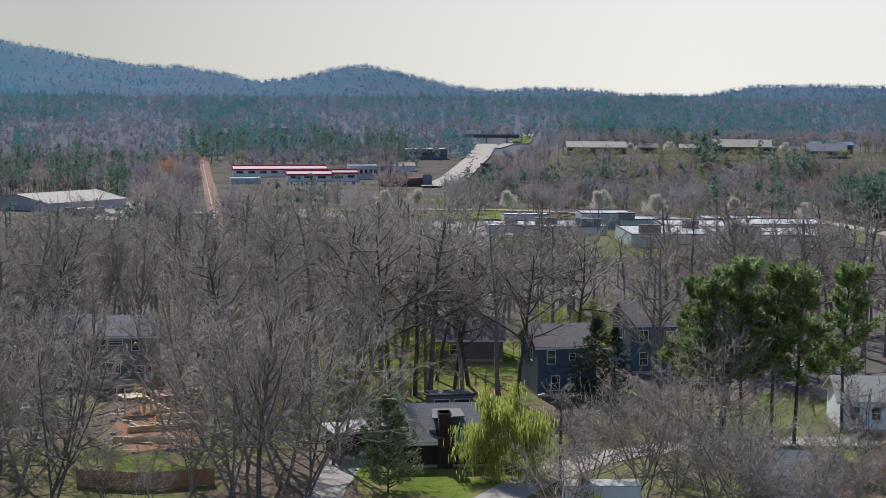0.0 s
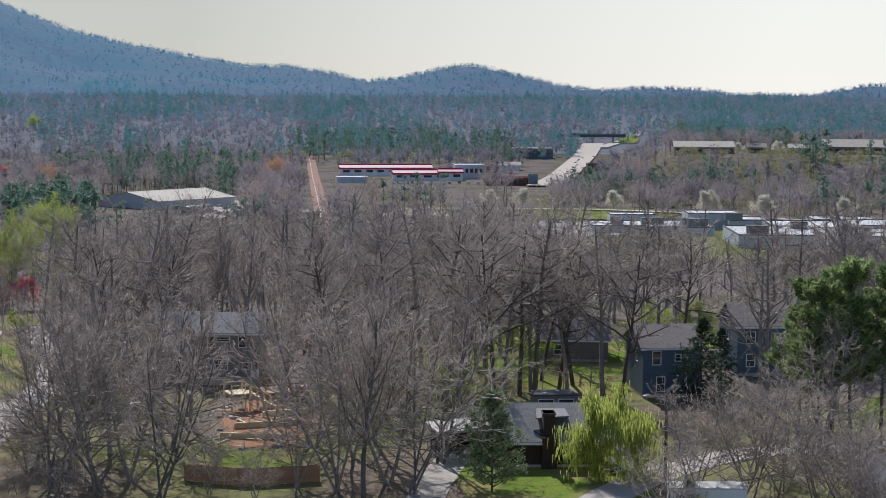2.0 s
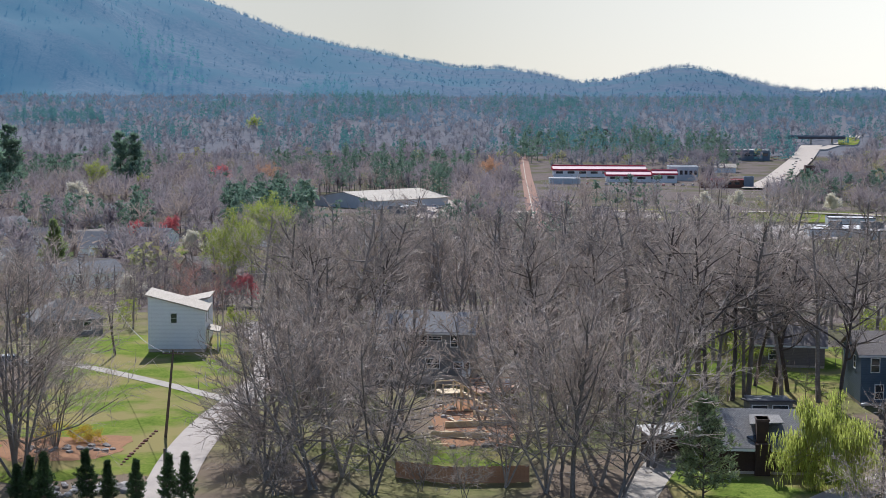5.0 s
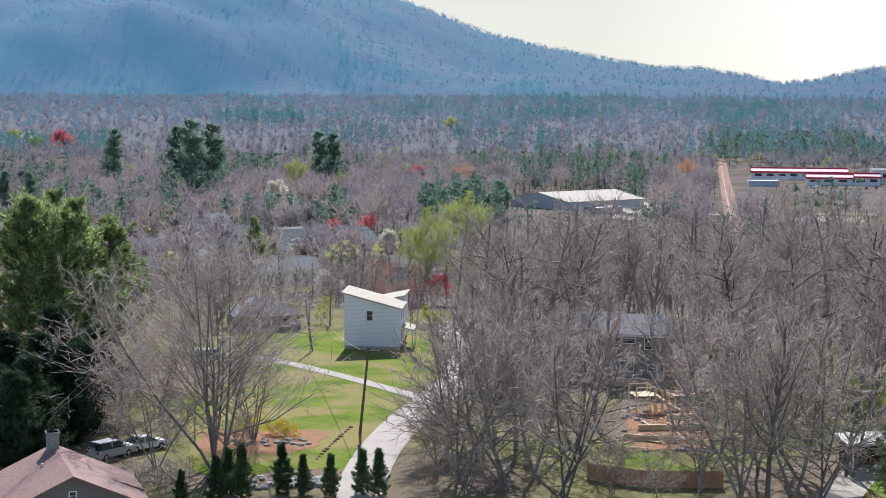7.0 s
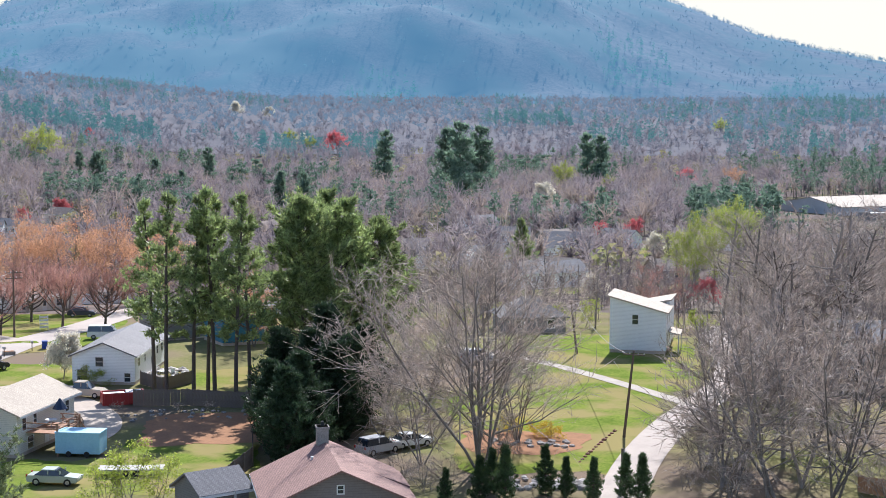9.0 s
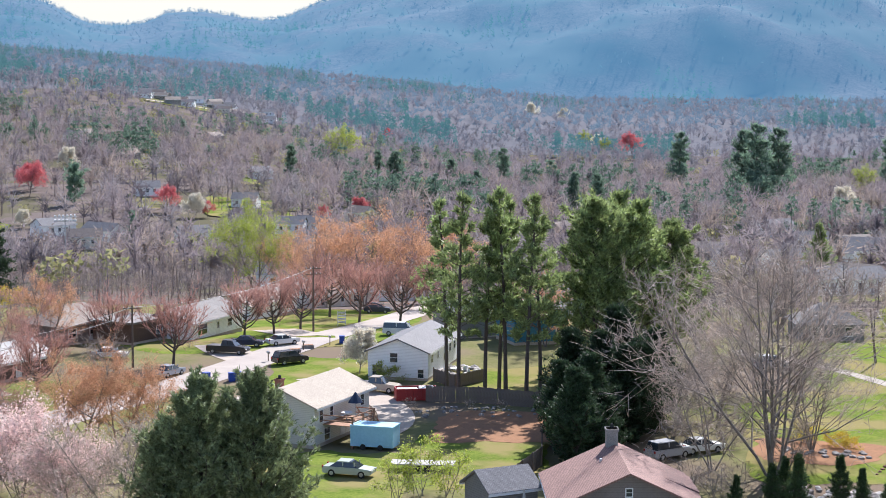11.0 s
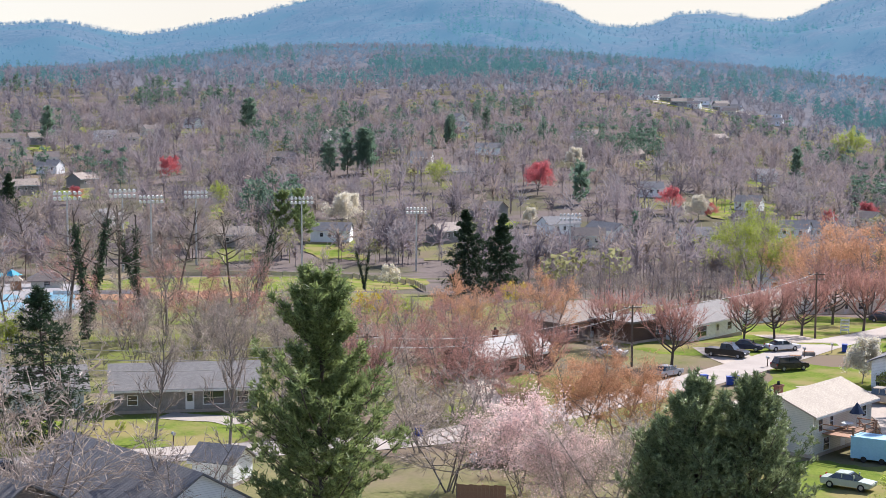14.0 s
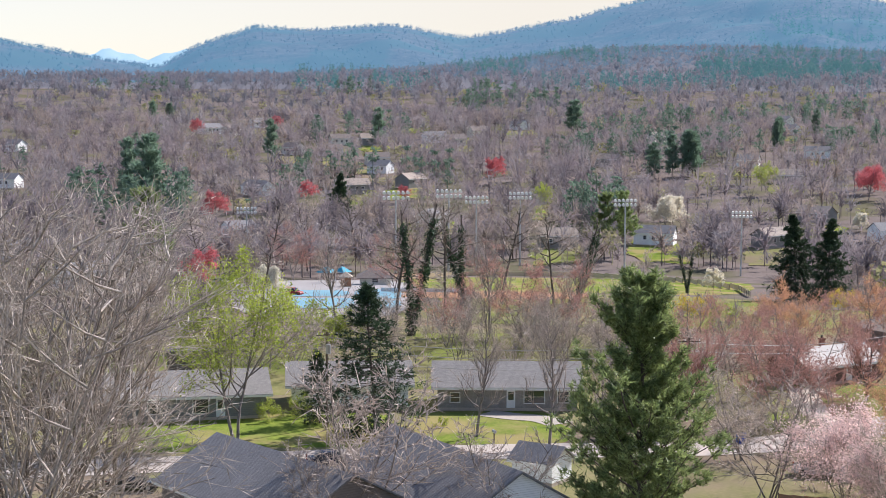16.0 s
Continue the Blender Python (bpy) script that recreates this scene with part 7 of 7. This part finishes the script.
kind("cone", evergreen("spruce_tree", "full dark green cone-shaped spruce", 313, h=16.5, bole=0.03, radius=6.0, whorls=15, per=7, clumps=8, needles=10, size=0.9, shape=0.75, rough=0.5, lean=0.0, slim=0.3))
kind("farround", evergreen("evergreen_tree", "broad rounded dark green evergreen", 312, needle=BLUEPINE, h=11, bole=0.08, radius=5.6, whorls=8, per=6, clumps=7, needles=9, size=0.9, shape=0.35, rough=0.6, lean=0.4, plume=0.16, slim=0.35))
kind("softpine", evergreen("pine_tree", "small soft grey-green pine", 310, needle=OLIVE, h=7.6, bole=0.05, radius=3.8, whorls=12, per=7, clumps=6, needles=12, size=0.45, shape=0.6))


def put(key, *places):
    for az, r, size in places:
        plant(KIND[key], az, r, size)


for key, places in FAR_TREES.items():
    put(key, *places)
put("oak", (1.76, 189, 1.02), (-2.57, 190, 0.9), (-0.4, 197, 0.85), (5.2, 192, 0.9), (7.0, 186, 0.92))
put("oak2", (0.93, 194, 1.0), (-0.9, 201, 0.95), (0.2, 204, 0.9), (2.9, 198, 0.95), (4.0, 206, 1.0), (-4.6, 214, 0.9), (13.6, 196, 0.85), (14.6, 200, 0.9))
put("grey1", (3.6, 158, 0.95), (5.4, 150, 1.0), (8.0, 166, 0.95), (14.2, 153, 1.0), (16.2, 160, 0.98), (12.9, 166, 0.9), (6.6, 160, 1.0), (17.0, 170, 0.9), (9.4, 176, 0.85), (-9.4, 166, 0.8))
put("grey2", (4.6, 146, 0.92), (7.2, 147, 1.0), (13.2, 146, 0.98), (15.3, 148, 1.05), (16.9, 152, 1.0), (8.6, 149, 0.7), (17.3, 162, 0.7), (-9.2, 171, 0.8), (13.9, 172, 0.95))
put("grey3", (63.2, 171, 0.62), (60.7, 167, 0.66), (58.9, 166, 0.5), (5.9, 168, 1.0), (3.0, 176, 0.95), (6.3, 145, 0.95), (14.9, 165, 1.0), (12.2, 178, 0.8), (15.9, 175, 0.9), (10.2, 216, 1.0), (11.5, 228, 1.0), (8.2, 212, 1.0), (9.0, 200, 0.9), (-8.8, 182, 0.75))
put("pale", (25.2, 157, 1.08), (23.9, 169, 0.55))
put("giant", (78.8, 118, 0.97), (81.5, 120, 1.0), (80.0, 104, 1.0), (77.6, 116, 0.96), (83.0, 110, 1.0), (75.9, 122, 0.86))
put("tan", (58.6, 224, 0.8), (63.9, 216, 0.8), (66.4, 222, 0.9), (69.4, 218, 0.8), (71.8, 230, 0.9), (73.8, 224, 0.8), (62.0, 206, 0.6), (63.5, 262, 0.55), (61.2, 268, 0.55), (59.4, 262, 0.55), (57.8, 270, 0.55), (62.4, 300, 0.61), (60.3, 330, 0.66), (65.2, 290, 0.55), (58.4, 310, 0.61), (64.3, 350, 0.61), (-11.0, 139, 0.85), (-12.3, 134, 0.8), (-10.0, 141, 0.8), (-13.4, 146, 0.8), (-14.5, 160, 0.9), (55.3, 196, 0.8), (58.6, 200, 0.8), (60.5, 215, 0.8), (47.9, 205, 0.6), (27.2, 158, 1.0), (28.6, 172, 1.0), (29.5, 180, 1.1), (27.0, 184, 1.1), (26.8, 200, 1.1), (24.6, 160, 0.5), (-5.2, 147, 0.98), (-6.8, 145, 1.05), (-8.0, 150, 1.0), (-4.2, 138, 0.7), (-9.3, 144, 0.9), (-13.6, 138, 0.62), (-14.9, 141, 0.7), (-7.0, 158, 0.9), (-10.4, 160, 0.8), (17.6, 158, 0.6), (16.6, 146, 0.6), (66.9, 133, 1.35), (68.4, 128, 0.8), (62.4, 131, 0.9), (53.2, 147, 1.05), (54.2, 163, 0.85), (47.6, 138, 0.9), (49.0, 140, 0.8), (11.6, 147, 0.5), (10.0, 145, 0.45))
fill = np.random.default_rng(88)
for k in range(26):
    put(("tan", "tan", "grey3")[k % 3], (float(fill.uniform(57.5, 77)), float(fill.uniform(200, 240)), float(fill.uniform(0.4, 0.75)) * (0.75 if k % 3 == 2 else 1.0)))
put("round", (45.6, 218, 1.0), (50.1, 198, 0.88), (43.2, 238, 0.9), (42.2, 246, 0.9), (41.3, 254, 1.0), (39.3, 268, 1.1), (37.9, 262, 1.1), (40.3, 280, 1.2), (47.6, 232, 0.85), (56.3, 176, 1.1))
put("russet", (53.6, 196, 0.85), (54.6, 205, 0.9), (56.2, 214, 0.9), (51.0, 176, 0.7), (-14.2, 130, 0.45), (-13.0, 129, 0.4), (63.0, 420, 1.1), (68.5, 500, 1.1), (71.5, 520, 1.2), (51.9, 186, 1.0), (53.0, 180, 0.95), (50.7, 222, 0.9), (52.7, 206, 0.9), (66.0, 380, 1.2), (69.5, 470, 1.4), (60.2, 236, 1.0), (61.8, 240, 1.0), (24.6, 330, 0.9), (19.2, 262, 0.9), (36.9, 300, 0.9), (64.2, 230, 0.9))
put("orange", (48.9, 166, 0.75), (52.9, 224, 0.8), (-15.3, 150, 0.4), (47.5, 168, 0.78), (46.3, 165, 0.66), (40.4, 306, 1.3), (39.1, 302, 1.35), (37.7, 306, 1.25), (41.8, 330, 1.1), (49.9, 232, 0.8), (32.9, 232, 0.8), (36.2, 330, 1.2), (48.2, 172, 0.6))
put("yellowgreen", (71.4, 170, 1.0), (42.8, 326, 1.05), (13.0, 330, 0.7), (18.2, 320, 0.95))
put("willow", (-2.55, 154, 0.95))
put("pink", (50.7, 146, 1.0), (49.3, 143, 0.8))
put("whitebloom", (39.3, 209, 0.95), (55.2, 430, 0.9), (70.4, 340, 1.2), (21.4, 330, 1.0))
put("redbloom", (17.73, 306, 0.59), (72.6, 360, 1.0))
put("sapling", (37.2, 146, 1.0), (36.3, 145, 0.85), (38.0, 144, 0.8), (21.6, 262, 0.9), (22.6, 258, 0.8))
put("bush", (38.4, 203, 0.9), (69.2, 182, 0.9), (70.3, 180, 0.8), (67.4, 235, 1.6), (69.0, 240, 1.8), (68.2, 236, 1.6), (17.9, 255, 1.2), (24.5, 262, 1.2), (26.0, 258, 1.3), (-3.6, 250, 1.6), (-5.0, 255, 1.6), (-6.3, 252, 1.5), (0.4, 215, 1.4), (1.2, 228, 1.4), (57.0, 280, 1.3), (31.6, 134, 0.8), (54.9, 260, 1.4), (3.4, 190, 1.5), (2.4, 186, 1.2), (75.2, 190, 1.0), (64.4, 176, 0.4), (-5.6, 136, 0.9))
put("brownbush", (44.0, 190, 0.5), (48.6, 190, 0.7), (49.4, 205, 0.8), (53.4, 190, 0.8), (55.8, 205, 0.9), (66.2, 258, 1.4), (63.6, 254, 1.3), (61.0, 252, 1.3), (59.0, 250, 1.2), (67.4, 262, 1.2), (56.8, 222, 1.0), (65.0, 200, 0.8), (70.6, 205, 0.9), (45.0, 232, 0.7), (53.8, 246, 1.2), (-11.2, 166, 0.9), (-12.4, 163, 0.8), (-13.0, 172, 0.9), (-14.6, 168, 0.8), (-12.2, 186, 0.9), (28.0, 150, 1.0), (29.0, 152, 1.0), (27.0, 148, 0.9), (26.2, 150, 0.9), (28.2, 180, 1.0), (25.0, 190, 0.7), (26.5, 168, 0.8), (18.0, 165, 1.0), (17.4, 158, 1.1), (17.6, 172, 1.0), (18.2, 150, 0.9), (50.2, 260, 1.3), (52.2, 270, 1.3), (64.8, 240, 1.2), (62.6, 236, 1.2), (-0.8, 166, 0.8), (-14, 150, 0.9), (37.6, 186, 0.4), (35.5, 186, 0.35), (34.4, 186, 0.35), (54.8, 240, 1.1), (57.4, 238, 1.1), (47.2, 166, 0.6), (58.2, 172, 0.8))
put("forsythia", (23.2, 172, 1.0), (24.2, 173, 1.0), (22.6, 171, 0.9), (56.0, 290, 2.2), (51.0, 330, 2.2), (49.2, 194, 0.9), (22.0, 560, 3.0))
put("ivy", (65.5, 242, 1.1), (63.6, 310, 1.1), (56.1, 405, 0.62), (60.0, 300, 0.9))
put("grey3", (57.2, 236, 0.7), (59.8, 246, 0.75), (62.8, 244, 0.8), (68.0, 246, 0.8), (70.8, 250, 0.8), (74.6, 246, 0.8))
put("oak2", (64.3, 300, 1.0), (62.4, 330, 1.0), (60.6, 320, 0.95), (66.0, 262, 0.9), (70.6, 300, 0.9), (75.0, 300, 0.9))
put("oak", (69.0, 520, 1.1), (67.3, 560, 1.1), (72.5, 420, 1.0), (65.0, 560, 1.1), (62.0, 560, 1.0))
put("pine", (-8.5, 176, 0.72), (-9.2, 170, 0.74), (-10.2, 173, 0.82), (-11.2, 173, 0.8), (-11.95, 172, 0.8), (-9.6, 178, 0.76), (-13.5, 179, 0.78), (-16.5, 176, 0.8), (74.3, 330, 1.0), (58.9, 560, 1.0), (58.2, 565, 1.0))
put("pine2", (31.3, 206, 1.0), (29.9, 212, 0.98), (28.7, 218, 0.85), (30.6, 222, 1.0))
put("slim", (35.89, 192, 1.0), (34.98, 195, 0.98), (34.27, 194, 1.02), (33.56, 190, 1.0), (33.08, 195, 0.94), (34.5, 198, 0.95), (36.3, 198, 0.95))
put("heropine", (57.6, 131, 1.0))
put("oval", (44.7, 132, 0.98), (42.9, 131, 1.0), (45.9, 133, 0.72), (41.9, 134, 0.5))
put("spruce", (52.5, 372, 1.0), (51.5, 368, 0.96), (-13.5, 560, 0.7), (67.9, 640, 1.1))
put("cypress", (31.8, 158, 0.95), (30.4, 184, 1.2), (29.6, 174, 1.0), (29.2, 182, 1.0), (32.0, 180, 1.0), (31.4, 164, 1.0), (30.2, 170, 1.0), (32.3, 168, 0.85), (31.0, 176, 1.05), (30.9, 160, 0.7))
put("arbor", (24.3, 145, 1.05), (22.9, 146.5, 1.0), (22.2, 146, 0.8), (20.2, 146, 0.9), (19.6, 145, 0.95), (21.3, 145, 0.85), (25.2, 144, 0.9), (26.4, 143, 0.7), (24.8, 147, 0.9))
put("cone", (23.85, 440, 1.03))
put("cedar", (-5.1, 192, 0.62), (-5.9, 197, 0.5), (66.7, 172, 1.0), (68.6, 178, 0.5))
put("softpine", (1.85, 147, 1.15), (-4.9, 140, 0.4))
for o in KIND.values():
    drop(o)

# ---- small things
def rock_mesh(seed):
    rng = np.random.default_rng(seed)
    bm = bmesh.new()
    bmesh.ops.create_icosphere(bm, subdivisions=1, radius=1)
    for v in bm.verts:
        v.co = Vector((v.co.x * rng.uniform(0.8, 1.2), v.co.y * rng.uniform(0.8, 1.2), v.co.z * 0.6 * rng.uniform(0.8, 1.2)))
    return mesh_of("stone", bm, STONE)


rocks = [rock_mesh(k) for k in range(4)]
PALESTONE = mat("pale_stone", (0.62, 0.57, 0.52), (0.48, 0.44, 0.40), 1.5, 0.9, 0.4)
for m in rocks[2:]:
    m.materials.clear()
    m.materials.append(PALESTONE)
edgers = [m.copy() for m in rocks[:2]]
for m in edgers:
    m.materials.clear()
    m.materials.append(BRICK)


def stones(label, places, size, group, shapes=None):
    shapes = shapes or rocks
    for k, (az, r) in enumerate(places):
        o = tagged(new("stone", shapes[k % len(shapes)]), label, "stone", group)
        o.matrix_basis = Matrix.Translation(P(az, r, size * 0.25)) @ pose(0, 0, 0, 0, 0, k * 67) @ Matrix.Scale(size * (0.7 + 0.15 * (k % 5)), 4)


stones("reddish edging brick beside the lane", [(21.75 - 0.09 * k, 160 + 1.15 * k) for k in range(14)], 0.24, "edging bricks by the lane", edgers)
rs = np.random.default_rng(4)
stones("rough grey stone in a rubble heap", [(float(rs.uniform(21.4, 24.6)), float(rs.uniform(148, 153))) for _ in range(46)], 0.5, "rubble heap")
stones("stone in the planting bed", [(float(rs.uniform(22.0, 25.0)), float(rs.uniform(166, 169))) for _ in range(26)], 0.36, "planting bed stones", rocks[:2])
stones("flat stone on the terrace behind the white house", [(float(rs.uniform(35.2, 36.6)), float(rs.uniform(205, 214))) for _ in range(40)], 0.55, "terrace stones")
stones("rubble stone on the building plot", [(float(rs.uniform(8.4, 11.2)), float(rs.uniform(165, 188))) for _ in range(30)], 0.4, "plot rubble")
stones("stone below the plank fence", [(float(rs.uniform(32.6, 37.4)), float(rs.uniform(181, 187))) for _ in range(34)], 0.28, "stones below the fence", rocks[:2])

# boards lying on the building plot
lb = mesh_of("board", boxes((-1.2, 1.2, -0.09, 0.09, 0, 0.05)), NEWWOOD)
for k in range(22):
    o = tagged(new("board", lb), "loose fresh board lying on bare soil", "board", "loose boards")
    o.matrix_basis = Matrix.Translation(P(float(rs.uniform(8.5, 11.1)), float(rs.uniform(166, 186)), 0.1 + 0.05 * (k % 3))) @ pose(0, 0, 0, 0, 0, float(rs.uniform(0, 180)))

# raised timber terrace walls of the plot
for az, r, tn, ln in ((9.6, 176, 14, 7.0), (10.2, 170, -8, 6.0), (9.0, 182, 20, 5.0)):
    t = thing("retaining_wall", "low fresh timber retaining wall", "wall", spot(az, r, tn), "timber retaining walls")
    for k in range(3):
        part("beam", boxes((-ln / 2, ln / 2, -0.1, 0.1, k * 0.21, k * 0.21 + 0.2)), NEWWOOD, t)

# mailboxes
mb = thing("mailbox", "kerbside mailbox on a post", "mailbox", spot(40.3, 232.5, 10), "mailboxes")
part("post", boxes((-0.05, 0.05, -0.05, 0.05, -0.1, 1.05)), POLEWOOD, mb)
part("box", rods(((0, -0.28, 1.2), (0, 0.28, 1.2), 0.17, 0.17, 10)), STEEL, mb)
for az, r in ((41.2, 228), (42.4, 219), (62.6, 168), (71.5, 164)):
    copy_thing(mb, spot(az, r, 20))
pl = thing("planter", "low stone planter by the street", "planter", spot(41.5, 226, 8), "street planters")
part("wall", boxes((-0.8, 0.8, -0.45, 0.45, 0, 0.5)), STONE, pl)
part("soil", boxes((-0.7, 0.7, -0.36, 0.36, 0.504, 0.54)), DIRT, pl)
copy_thing(pl, spot(41.05, 229.5, 8))
ld = thing("display_stand", "white slatted stand on the lawn", "stand", spot(39.9, 262, 5))
for x in (-0.6, 0.6):
    part("post", boxes((x - 0.05, x + 0.05, -0.05, 0.05, 0, 2.3)), TRIM, ld)
for k in range(4):
    part("slat", boxes((-0.55, 0.55, -0.04, 0.04, 0.4 + k * 0.5, 0.65 + k * 0.5)), TRIM, ld)

# patio furniture on the terrace of the white house
ta = thing("garden_table", "white garden table on the terrace", "table", spot(36.0, 209, 0))
part("tabletop", rods(((0, 0, 0.7), (0, 0, 0.75), 0.7, 0.7, 16)), TRIM, ta)
for a in range(4):
    part("leg", rods(((0.4 * math.cos(a * 1.57), 0.4 * math.sin(a * 1.57), 0), (0.4 * math.cos(a * 1.57), 0.4 * math.sin(a * 1.57), 0.7), 0.03)), TRIM, ta)
for az, r, tn in ((36.3, 208.2, 40), (35.7, 209.6, 200), (36.1, 211, 120), (35.6, 207, 300)):
    copy_thing(scene.objects["garden_chair"], spot(az, r, tn))

# folded garden umbrella by the red-roofed house
gu = thing("garden_umbrella", "folded pale garden umbrella", "umbrella", spot(33.6, 138, 0))
part("pole", rods(((0, 0, 0), (0, 0, 2.7), 0.03)), STEEL, gu)
part("canopy", rods(((0, 0, 1.2), (0, 0, 2.6), 0.22, 0.05, 8)), METALROOF, gu)

# a few more parked cars in the far car park beside the sheds
for k in range(7):
    vehicle("car", "far parked car beside the warehouse", 10.9 + 0.22 * (k % 4), 775 + 14.0 * k, 40, (WHITEPAINT, NAVYPAINT, GREYPAINT)[k % 3], "sedan")
for k in range(12):
    vehicle("car", "far parked car before the red-roofed stores", 2.4 + 0.32 * k, 1098 + 3.0 * (k % 3), 90, (WHITEPAINT, GREYPAINT, BLACKPAINT, BINRED)[k % 4], "sedan")
